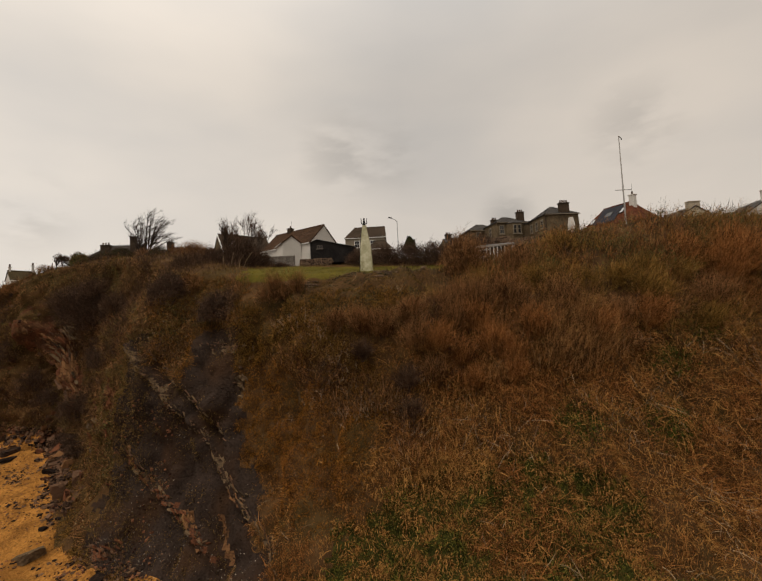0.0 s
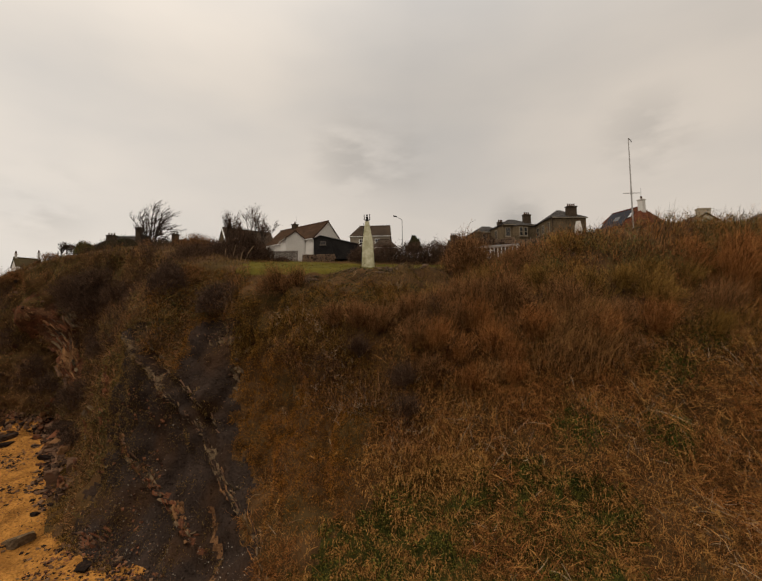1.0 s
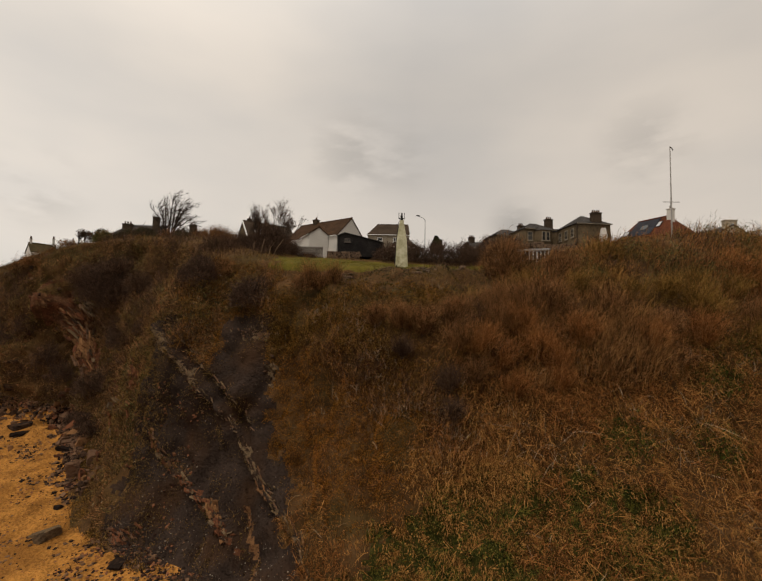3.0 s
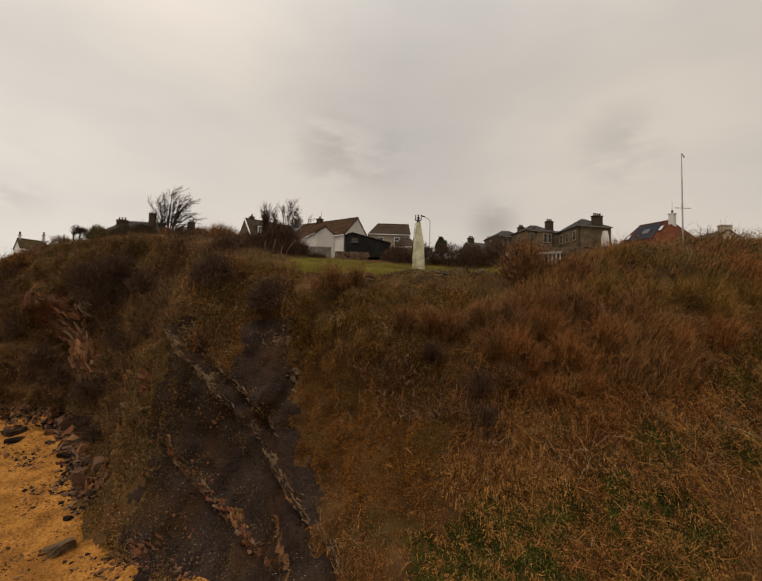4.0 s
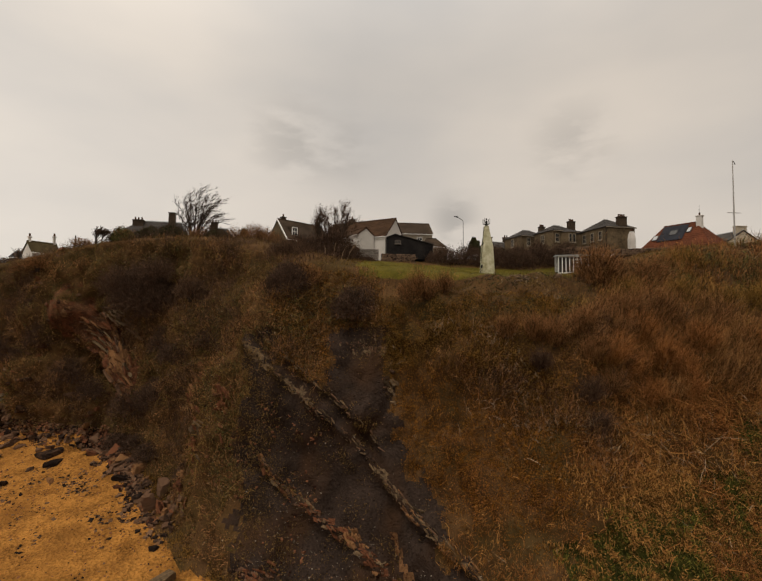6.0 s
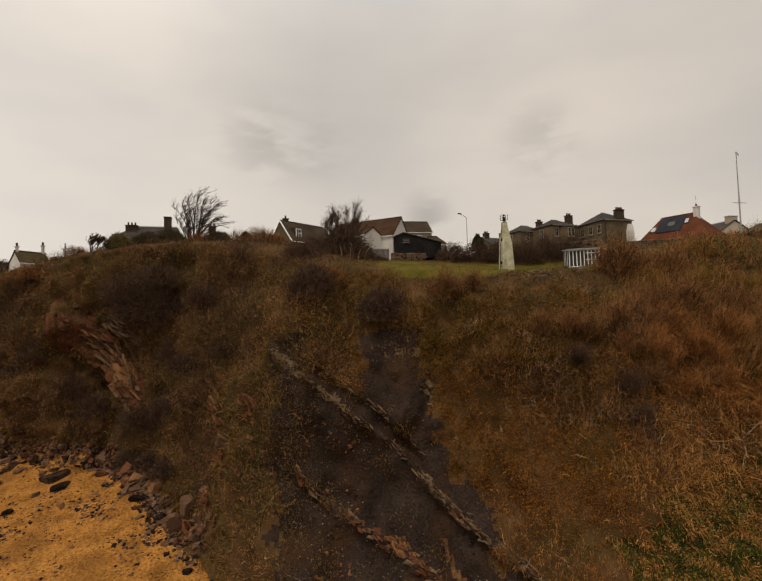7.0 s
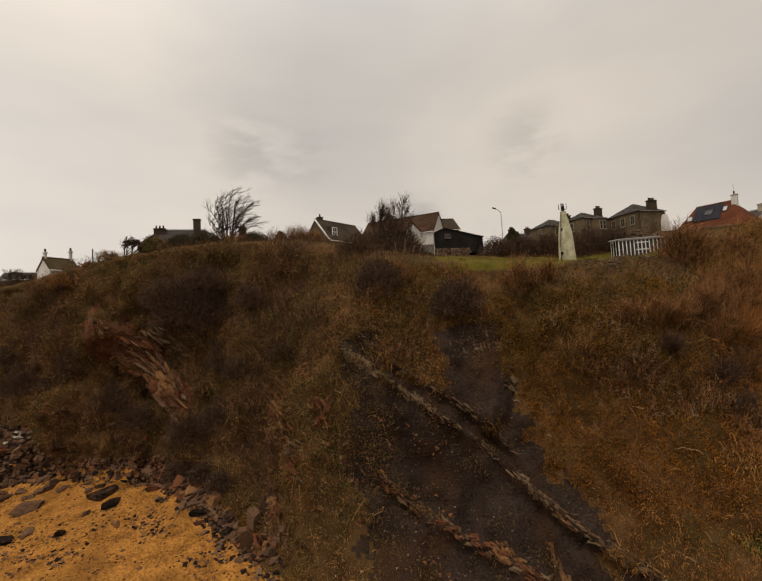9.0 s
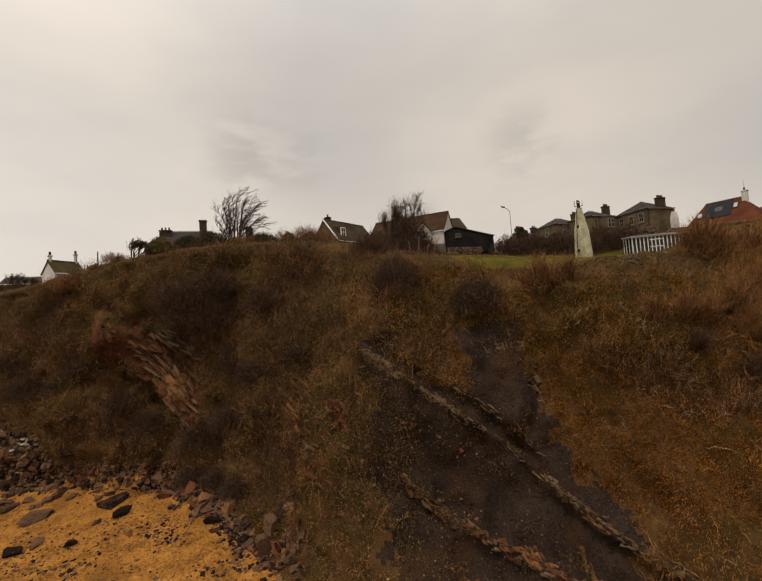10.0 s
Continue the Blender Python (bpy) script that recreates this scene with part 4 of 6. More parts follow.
def stone_wall(name, a, b, z0, z1, h, thick, label, size=0.34, limit=300):
    """A rubble wall from a to b; its stones are pieces of their own on shared meshes."""
    a, b = Vector((*a, 0)), Vector((*b, 0))
    d = b - a
    ang = math.degrees(math.atan2(d.y, d.x))
    w = thing(name, frame_at(a.x, a.y, z0, ang), label, "wall")
    L = d.length
    core = bmesh.new()
    add_box(core, (0, -thick / 2 + 0.05, -0.6), (L, thick / 2 - 0.05, h - 0.05))
    for v in core.verts:
        v.co.z += (z1 - z0) * v.co.x / L
    part("core", core, M_SHALE, w)
    rnd = random.Random(int(L * 100))
    shapes = []
    for k in range(6):
        bm = bmesh.new()
        bmesh.ops.create_cube(bm, size=1.0)
        for v in bm.verts:
            v.co *= rnd.uniform(0.82, 1.05)
        bmesh.ops.bevel(bm, geom=list(bm.edges), offset=0.12, segments=1, affect="EDGES")
        me = bpy.data.meshes.new("stone")
        bm.to_mesh(me)
        bm.free()
        me.materials.append(M_RUBBLE)
        shapes.append(me)
    n = 0
    rows = max(1, round(h / (size * 0.6)))
    for r in range(rows):
        x = rnd.uniform(-0.1, 0.1)
        while x < L and n < limit:
            s = rnd.uniform(0.7, 1.5) * size
            ob = new("stone", shapes[rnd.randrange(6)])
            ob.parent = w
            zz = (r + 0.5) * h / rows + (z1 - z0) * x / L + rnd.uniform(-0.03, 0.03)
            ob.matrix_basis = pose(x + s / 2, rnd.uniform(-0.04, 0.04), zz, rnd.uniform(-4, 4), rnd.uniform(-6, 6), rnd.uniform(-4, 4)) @ Matrix.Diagonal((s, thick, h / rows * rnd.uniform(0.9, 1.15), 1))
            x += s * 0.96
            n += 1
    return w


stone_wall("rubble_wall", (-11.0, 58.6), (-6.6, 58.4), 25.6, 25.5, 1.15, 0.5, "low brown rubble wall below the shed")
edging = thing("stone_edging", frame_at(0, 0, 0), "crumbling stone edge of the lawn", "edging")
rnd_e = random.Random(9)
edge_shapes = []
for k in range(5):
    bm = bmesh.new()
    bmesh.ops.create_cube(bm, size=1.0)
    for v in bm.verts:
        v.co *= rnd_e.uniform(0.7, 1.1)
    bmesh.ops.bevel(bm, geom=list(bm.edges), offset=0.12, segments=1, affect="EDGES")
    me = bpy.data.meshes.new("stone")
    bm.to_mesh(me)
    bm.free()
    me.materials.append(M_RUBBLE)
    edge_shapes.append(me)
for k in range(84):
    x = rnd_e.uniform(-10.0, 11.0)
    if math.sin(x * 1.7) + math.sin(x * 0.63 + 1) < -0.5:
        continue
    d = (FC[:, 0] - x) ** 2 + (FS - 5.93 - rnd_e.uniform(-0.10, 0.05)) ** 2 * 400
    q = FC[int(np.argmin(d))]
    ob = new("stone", edge_shapes[k % 5])
    ob.parent = edging
    ob.matrix_basis = pose(x, q[1], q[2] + rnd_e.uniform(-0.03, 0.06), rnd_e.uniform(-15, 15), rnd_e.uniform(-12, 12), rnd_e.uniform(-40, 40)) @ Matrix.Diagonal((rnd_e.uniform(0.25, 0.75), rnd_e.uniform(0.2, 0.45), rnd_e.uniform(0.10, 0.22), 1))
stone_wall("garden_wall", (13.6, 57.4), (17.4, 56.0), 26.4, 26.6, 1.5, 0.45, "pale rubble wall behind the sunroom", 0.4, 120)
stone_wall("garden_wall", (16.6, 53.8), (36.0, 50.5), 26.4, 27.1, 0.85, 0.45, "stone garden wall topped with ivy", 0.4)


# ---- plants ----
def choose(weight, n):
    """n places on the ground, by the weight of each face: points and normals."""
    w = weight * FA
    pick = np.searchsorted(np.cumsum(w), RNG.random(n) * w.sum())
    pick = np.minimum(pick, len(quads) - 1)
    u, v = RNG.random((n, 1)), RNG.random((n, 1))
    q = V[quads[pick]]
    p = (q[:, 0] * (1 - u) + q[:, 1] * u) * (1 - v) + (q[:, 3] * (1 - u) + q[:, 2] * u) * v
    return p, FN[pick]


UP = np.array([0, 0, 1.0])


def unit(a):
    return a / (np.linalg.norm(a, axis=1, keepdims=True) + 1e-9)


def blade_arrays(base, way, length, width, droop):
    """Bent blades: a root, two corners at the knee, and a hanging tip."""
    n = len(base)
    side = unit(np.cross(way, RNG.normal(size=(n, 3)))) * (width / 2)[:, None]
    knee = base + way * (length * 0.5)[:, None]
    tip = base + way * (length * 0.85)[:, None] - UP * (length * droop)[:, None]
    verts = np.stack([base, knee + side, knee - side, tip], 1).reshape(-1, 3)
    k = np.arange(n)[:, None] * 4
    return verts, np.concatenate([k + [0, 1, 2], k + [2, 1, 3]], 0)


def strand_arrays(base, way, length, width, droop, curl=0.35):
    """Long curved ribbons of three lengths, which sag towards the tip."""
    n = len(base)
    side = unit(np.cross(way, RNG.normal(size=(n, 3)))) * (width / 2)[:, None]
    bend = RNG.normal(size=(n, 3)) * curl
    pts = []
    for t in (0.0, 0.35, 0.7, 1.0):
        pts.append(base + way * (length * t)[:, None] + bend * (length * t * t)[:, None] - UP * (length * droop * t * t)[:, None])
    verts = np.stack([pts[0] - side, pts[0] + side, pts[1] - side, pts[1] + side, pts[2] - side * 0.8, pts[2] + side * 0.8, pts[3]], 1).reshape(-1, 3)
    k = np.arange(n)[:, None] * 7
    return verts, np.concatenate([k + [0, 1, 3], k + [0, 3, 2], k + [2, 3, 5], k + [2, 5, 4], k + [4, 5, 6]], 0)


def strands(name, weight, n, mat, label, length=(0.5, 1.2), width=(0.016, 0.028), droop=(0.1, 0.7), lift=0.35, category="grass"):
    """Loose long stems that lie over the slope."""
    c, nrm = choose(weight, n)
    along = RNG.normal(size=(n, 3))
    along -= nrm * (along * nrm).sum(1, keepdims=True)
    way = unit(unit(along) * 0.8 + nrm * lift + UP * 0.25)
    v, f = strand_arrays(c + nrm * RNG.uniform(0.05, 0.3, (n, 1)), way, RNG.uniform(*length, n), RNG.uniform(*width, n), RNG.uniform(*droop, n))
    return tagged(mesh_np(name, v, f, [mat]), label, category, kind="stuff")


def rock_arrays(p, size, squash=0.5):
    """Small angular stones: uneven boxes turned every way."""
    n = len(p)
    cube = np.array([[x, y, z] for x in (-1, 1) for y in (-1, 1) for z in (-1, 1)], float)
    v = cube[None] * RNG.uniform(0.55, 1.0, (n, 8, 3)) * np.array([1.0, 0.75, squash])
    a, b = RNG.uniform(0, 2 * np.pi, n), RNG.normal(0, 0.35, n)
    ca, sa, cb, sb = np.cos(a)[:, None], np.sin(a)[:, None], np.cos(b)[:, None], np.sin(b)[:, None]
    x, z = v[..., 0] * cb + v[..., 2] * sb, -v[..., 0] * sb + v[..., 2] * cb
    v = np.stack([x * ca - v[..., 1] * sa, x * sa + v[..., 1] * ca, z], -1) * (size / 2)[:, None, None] + p[:, None]
    k = np.arange(n)[:, None] * 8
    q = [[0, 1, 3, 2], [4, 6, 7, 5], [0, 4, 5, 1], [2, 3, 7, 6], [0, 2, 6, 4], [1, 5, 7, 3]]
    return v.reshape(-1, 3), np.concatenate([k + f for f in q], 0)


def stones(name, weight, n, size, mat, label, category, squash=0.5, sink=0.0):
    p, nrm = choose(weight, n)
    v, f = rock_arrays(p - nrm * sink, RNG.uniform(*size, n) * RNG.uniform(0.5, 1.0, n), squash)
    return tagged(mesh_np(name, v, f, [mat]), label, category, kind="stuff")


def tufts(name, weight, n, per, mat, label, length=(0.35, 0.7), width=(0.012, 0.028), spread=0.22, lean=0.6, droop=0.35, lift=0.8):
    """Grass in tufts over the faces with weight: one object of stuff."""
    c, nrm = choose(weight, n)
    c, nrm = np.repeat(c, per, 0), np.repeat(nrm, per, 0)
    size = np.repeat(RNG.uniform(0.65, 1.35, n), per)
    m = len(c)
    off = RNG.normal(size=(m, 3)) * spread * size[:, None]
    off -= nrm * (off * nrm).sum(1, keepdims=True)
    comb = np.repeat(RNG.normal(size=(n, 3)) * 0.45, per, 0)
    way = unit(nrm * lift + UP * 0.6 + off / spread * lean * 0.5 + comb + RNG.normal(size=(m, 3)) * 0.35)
    length = RNG.uniform(*length, m) * size
    verts, tris = blade_arrays(c + off - nrm * 0.04, way, length, RNG.uniform(*width, m), RNG.uniform(0.1, 1.0, m) * droop)
    return tagged(mesh_np(name, verts, tris, [mat]), label, "grass", kind="stuff")


def twig_arrays(roots, ways, length, width, kink=0.25, forks=4):
    """Thin forked twigs: each a bent stem with side shoots, all slim triangles."""
    vs, fs, k = [], [], 0

    def strand(a, d, l, w):
        nonlocal k
        n = len(a)
        side = unit(np.cross(d, RNG.normal(size=(n, 3)))) * (w / 2)[:, None]
        mid = a + d * (l * 0.45)[:, None] + RNG.normal(size=(n, 3)) * (l * kink * 0.3)[:, None]
        tip = a + d * l[:, None] + RNG.normal(size=(n, 3)) * (l * kink * 0.4)[:, None]
        vs.append(np.stack([a, mid + side, mid - side, tip], 1).reshape(-1, 3))
        i = np.arange(n)[:, None] * 4 + k
        fs.append(np.concatenate([i + [0, 1, 2], i + [2, 1, 3]], 0))
        k += n * 4
        return mid, tip

    mid, tip = strand(roots, ways, length, width)
    for f in range(forks):
        t = RNG.uniform(0.3, 0.95, len(roots))[:, None]
        start = np.where(t < 0.5, roots + (mid - roots) * t * 2, mid + (tip - mid) * (t * 2 - 1))
        strand(start, unit(ways + RNG.normal(size=ways.shape) * 0.55), length * RNG.uniform(0.25, 0.6, len(roots)), width * 0.7)
    return np.concatenate(vs), np.concatenate(fs)


def scrub(name, weight, n, mat, label, height=(0.7, 1.5), width=(0.012, 0.03), forks=4, wild=0.35, per=6, spread=0.5, wind=(0.15, 0.0, 0.0)):
    c, nrm = choose(weight, n)
    c, nrm = np.repeat(c, per, 0), np.repeat(nrm, per, 0)
    m = len(c)
    size = np.repeat(RNG.uniform(0.6, 1.3, n), per)
    c = c + RNG.normal(size=(m, 3)) * np.array([spread, spread, 0.1])
    way = unit(UP * 1.0 + nrm * 0.45 + np.array(wind) + RNG.normal(size=(m, 3)) * wild)
    v, f = twig_arrays(c - UP * 0.1, way, RNG.uniform(*height, m) * size, RNG.uniform(*width, m), forks=forks)
    return tagged(mesh_np(name, v, f, [mat]), label, "scrub", kind="stuff")


def leaf_arrays(p, nrm, size, flat_bias=0.6):
    """Small pointed leaves of two triangles."""
    n = len(p)
    a = unit(np.cross(nrm + RNG.normal(size=(n, 3)) * flat_bias, RNG.normal(size=(n, 3))))
    b = unit(np.cross(a, nrm + RNG.normal(size=(n, 3)) * flat_bias))
    s = size[:, None]
    verts = np.stack([p - a * s * 0.5, p - b * s * 0.35 + a * s * 0.05, p + a * s * 0.55, p + b * s * 0.35 + a * s * 0.05], 1).reshape(-1, 3)
    k = np.arange(n)[:, None] * 4
    return verts, np.concatenate([k + [0, 1, 2], k + [0, 2, 3]], 0)


def leaves(name, weight, n, mat, label, size=(0.06, 0.14), lift=0.35):
    p, nrm = choose(weight, n)
    p = p + nrm * (RNG.random((n, 1)) ** 2) * lift + RNG.normal(size=(n, 3)) * 0.05
    v, f = leaf_arrays(p, nrm, RNG.uniform(*size, n))
    return tagged(mesh_np(name, v, f, [mat]), label, "ground cover", kind="stuff")


near = (FC[:, 0] > -70) & (FC[:, 0] < 46) & (FC[:, 1] > 14)
patch = fbm(FC + 5, 6.0, 3)
patch2 = fbm(FC + 77, 3.0, 3)
patch3 = fbm(FC + 140, 4.0, 3)
lawn_lip = (FS > 5.9) & (FS < 6.06) & (fx > -9) & (fx < 11)
face_veg = near & on_face & ~IS_SAND & ~IS_SHALE & ~IS_TALUS & ~IS_TOE & ~IS_CRAG & ~lawn_lip
grass_right = face_veg & (fx > -14)
far_fade = np.clip((75 - FC[:, 1]) / 25, 0.3, 1)


low_right = (near & (FS <= 2.0) & (FS > 1.0) & (fx > -8)).astype(float)
reds = np.clip((patch - 0.46) * 9, 0, 1)
greens = IS_GREEN * np.clip((patch3 - 0.30) * 8, 0.4, 1)
# a thorny hollow runs down the slope: golden moss below it, olive moss above it
hollow_z = np.interp(fx, [-14, -10.6, -4.4, -1.8, 0.4, 2.0, 4.0], [15.0, 13.9, 12.8, 11.2, 9.9, 7.7, 6.0])
above = np.clip((fz - hollow_z) / 1.2, 0, 1)
gold_zone = grass_right * (1 - above) * np.clip((1.5 - fx) / 2.5, 0, 1) * np.clip((fz - 3.5) / 3, 0.1, 1)
moss_zone = grass_right * above * np.clip((3.5 - fx) / 3, 0, 1) * np.clip((20.8 - fz) / 1.5, 0, 1)
long_zone = np.clip((fx + 4) / 8, 0.06, 1) * (1 - 0.97 * gold_zone) * (1 - 0.95 * moss_zone)
w_straw = grass_right * band(fz, -5, 18.5, 3) * (0.25 + 1.1 * (1 - reds)) * (1 - 0.6 * greens) * (0.3 + 0.7 * long_zone) * (1 - 0.97 * gold_zone) * (1 - 0.9 * moss_zone) + low_right * 0.5
w_rust = grass_right * band(fz, -5, 16.5, 3) * (0.2 + 1.1 * reds) * (1 - 0.95 * greens) * (0.7 + 0.3 * long_zone) * (1 - 0.96 * gold_zone) * (1 - 0.9 * moss_zone)
tufts("straw_grass", w_straw, 3600, 20, M_STRAW, "long straw-coloured dead grass on the slope", (0.4, 0.85), (0.022, 0.040), 0.26, droop=0.7)
tufts("rusty_grass", w_rust, 5400, 20, M_RUST, "matted rust-brown dead grass on the slope", (0.35, 0.8), (0.022, 0.040), 0.28, droop=0.7)
w_gold = gold_zone * 1.4 + 0.9 * grass_right * np.exp(-((fz - hollow_z - 0.4) / 1.2) ** 2) * band(fx, -4, 4.5, 1.5) + (face_veg & (fx > -22.5) & (fx <= -13) & (fz > 13.5)) * 1.3 + moss_zone * (patch3 > 0.56) * 0.5
tufts("golden_grass", w_gold, 6200, 22, M_GOLD, "short golden-brown mossy grass on the slope", (0.10, 0.26), (0.030, 0.052), 0.17, droop=0.3)
tufts("olive_moss", moss_zone * (0.35 + (patch2 > 0.42)), 4200, 20, M_MOSSY, "short olive-brown moss and dead weeds below the lawn", (0.12, 0.32), (0.030, 0.052), 0.18, droop=0.35)
tufts("rusty_moss", (gold_zone + 0.7 * moss_zone) * (patch3 < 0.47), 1500, 18, M_RUST, "red-brown dead grass in the moss", (0.10, 0.28), (0.026, 0.044), 0.2, droop=0.4)
w_mat = grass_right * band(fz, -5, 19, 3) * (1 - 0.93 * greens) * long_zone
strands("straw_stems", w_mat * (0.4 + patch2), 10500, M_STRAW, "loose straw stems lying over the slope", (0.6, 1.4), (0.024, 0.040))
strands("rusty_stems", w_mat * (0.2 + reds), 14000, M_RUST, "loose rust-brown stems lying over the slope", (0.6, 1.4), (0.024, 0.040))
strands("bleached_stems", w_mat * (patch2 > 0.5), 1300, M_PALE, "bleached dead stems lying in the grass", (0.6, 1.7), (0.030, 0.045), lift=0.2)
speckle = fbm(FC + 23, 0.62, 2)
w_green = (IS_GREEN & near) * (0.15 + 1.3 * (speckle > 0.47)) + low_right * (0.2 + 0.8 * (speckle > 0.47)) + grass_right * long_zone * (patch2 > 0.62) * 0.2
tufts("green_grass", w_green, 4300, 20, M_GREEN, "short green grass between the dead tufts", (0.16, 0.4), (0.040, 0.075), 0.17, droop=0.35)
tufts("straw_tussock", (IS_GREEN & near) * (speckle < 0.49) + low_right * 0.7 * (speckle < 0.48), 3000, 22, M_STRAW, "straw-coloured tussocks standing in the green grass", (0.22, 0.45), (0.045, 0.075), 0.13, droop=0.7)
w_olive = face_veg * (fx < -13) * (0.2 + (patch3 > 0.5)) * far_fade * np.interp(FC[:, 2], [2, 10], [0.4, 1.0]) + (face_veg & (fz > 14) & (fz < 20.5) & (fx > 2)) * (0.25 + 0.6 * (patch3 > 0.5))
tufts("olive_grass", w_olive, 3300, 20, M_OLIVE, "olive-brown grass and moss on the cliff", (0.25, 0.6), (0.03, 0.055), 0.30, droop=0.5)
tufts("shale_grass", IS_SHALE * (0.05 + (patch2 > 0.5) * (speckle > 0.5) + 1.2 * (fx < -21.5) * (patch2 > 0.42)), 1300, 14, M_OLIVE, "thin brown grass rooted in the shale", (0.15, 0.4), (0.026, 0.045), 0.25, droop=0.5)
w_oldleft = face_veg * (fx < -13) * (0.1 + (patch3 < 0.53)) * far_fade
tufts("brown_grass", w_oldleft * np.interp(FC[:, 0], [-45, -30], [1.2, 0.9]), 2000, 18, M_TWIG, "red-brown dead bracken on the cliff", (0.3, 0.75), (0.03, 0.055), 0.32, droop=0.5)
w_crag = near * IS_CRAG * (0.1 + (patch2 > 0.44))
scrub("crag_scrub", w_crag, 80, M_TWIG_D, "dark leafless scrub rooted between the red rocks", (0.4, 1.1), (0.022, 0.040), wild=0.5, forks=3)
tufts("crag_grass", w_crag, 130, 16, M_TWIG, "red-brown dead grass between the red rocks", (0.2, 0.5), (0.028, 0.05), 0.25, droop=0.6)
# Leaf highlights are put in as scattered pale leaves.
leaves("highlight_flecks", face_veg * (fx < -19) * (fx > -46) * (0.2 + (patch3 > 0.5)), 1500, M_PALE, "pale leaves that stand in for highlights on the scrub", (0.07, 0.15), 0.7)
strands("cliff_stems", face_veg * (fx < -13) * far_fade, 6000, M_OLIVE, "loose dead stems hanging on the cliff", (0.5, 1.3), (0.028, 0.045))
tufts("lawn_grass", (IS_LAWN & near & (FS > 6.1)).astype(float), 1900, 12, M_TURF, "mown yellow-green lawn turf", (0.05, 0.12), (0.03, 0.05), 0.24, droop=0.1, lean=0.3)
foot_bare = near & ~IS_SAND & ~IS_SHALE & ~IS_TOE & ~IS_TALUS & (FS <= 2.05) & (FS > 1.1) & (fx < -10) & (FC[:, 0] > -36)
tufts("foot_moss", foot_bare * (0.4 + (patch2 > 0.45)), 900, 20, M_MOSSY, "olive moss on the foot of the slope beside the sand", (0.12, 0.35), (0.030, 0.055), 0.22, droop=0.4)
scrub("foot_scrub", foot_bare * (0.2 + (patch3 > 0.5)), 90, M_TWIG_D, "dark leafless scrub at the foot of the slope", (0.4, 0.9), (0.022, 0.040), wild=0.5, forks=3)
lip_weight = (near & (FS > 5.55) & (FS < 6.08) & (fx > -12) & (fx < 12)).astype(float)
tufts("bank_grass", lip_weight * (FS < 5.93) * (0.3 + (patch2 > 0.48)), 300, 16, M_OLIVE, "olive dead grass on the bank below the lawn", (0.2, 0.5), (0.026, 0.045), 0.25, droop=0.6)
# Dark scrub and weeds also draw the shaded undercut below the lawn.
scrub("bank_shade_scrub", lip_weight * (FS < 5.98) * (0.2 + (patch3 > 0.5)), 240, M_TWIG_D, "dark leafless scrub that stands in for shade under the lawn's edge", (0.2, 0.6), (0.020, 0.036), forks=4, wild=0.5)
leaves("bank_weeds", near * (FS > 5.3) * (fx > -10) * (fx < 11) * (FS < 5.93) * (0.25 + (patch2 < 0.46)), 5000, M_EVER, "dark green weeds that also give the shaded line below the lawn", (0.08, 0.18), 0.12)
top_weight = near & (FS > 6.0) & (FS < 7.6) & ~IS_LAWN
tufts("rank_grass", top_weight.astype(float) * far_fade, 1600, 14, M_OLIVE, "rank grass along the cliff top", (0.25, 0.6), (0.026, 0.05), 0.32, droop=0.5)
# scrub bands
rim_clear = np.where((FC[:, 0] > -13) & (FC[:, 0] < 7.5) & (FC[:, 2] > 20.2), 0.0, 1.0)
w_scrub = rim_clear * face_veg * band(FC[:, 2], 15.0, 28, 2.0) * (fx > -15) * (0.12 + 1.3 * (patch2 > 0.47)) * (1 - 0.8 * moss_zone)
scrub("bramble_scrub", w_scrub, 1500, M_TWIG, "bare brown bramble scrub below the cliff top", (0.7, 1.6), (0.020, 0.036), forks=3)
w_scrub_r = face_veg * band(FC[:, 2], 15.5, 28, 2.0) * (fx > 7) * (0.08 + (patch > 0.5)) * np.where(fx < 28, 0.35, 1.0) * np.where(fx > 29, 1.8, 1.0)
scrub("red_scrub", w_scrub_r, 1100, M_TWIG_R, "red-brown leafless scrub on the bank", (0.7, 1.5), (0.020, 0.036), wild=0.26, forks=3)
w_scrub_o = rim_clear * face_veg * band(FC[:, 2], 14.5, 28, 2.0) * (fx > 4) * (0.1 + (patch < 0.49) * (patch3 > 0.45))
scrub("olive_scrub", w_scrub_o, 1500, M_TWIG_O, "olive-yellow scrub and dead weeds on the bank", (0.6, 1.4), (0.020, 0.038), wild=0.4, forks=3)
w_scrub_l = face_veg * (fx < -15) * (FC[:, 2] > 4) * (0.08 + 1.3 * (patch2 > 0.5)) * far_fade
scrub("cliff_scrub", w_scrub_l * np.where(FC[:, 2] > 21, 0.45, 1.0), 1300, M_TWIG, "leafless brown scrub hanging on the cliff", (0.6, 1.3), (0.022, 0.042), wild=0.5, forks=2)
scrub("dark_scrub", w_scrub_l * (patch < 0.52) * np.where(fx > -33, 0.7, 1.2), 2100, M_TWIG_D, "dark thorny scrub on the cliff", (0.7, 1.5), (0.022, 0.042), wild=0.5, forks=2)
w_hollow = grass_right * (np.exp(-((fz - hollow_z - 0.8) / 1.3) ** 2) * band(fx, -9, 3.5, 2) + 0.35 * band(FC[:, 0] + wob * 3, 0, 10, 2.5) * band(FC[:, 2], 10.5, 19.5, 2.5) * (0.15 + 0.8 * (patch2 > 0.46)))
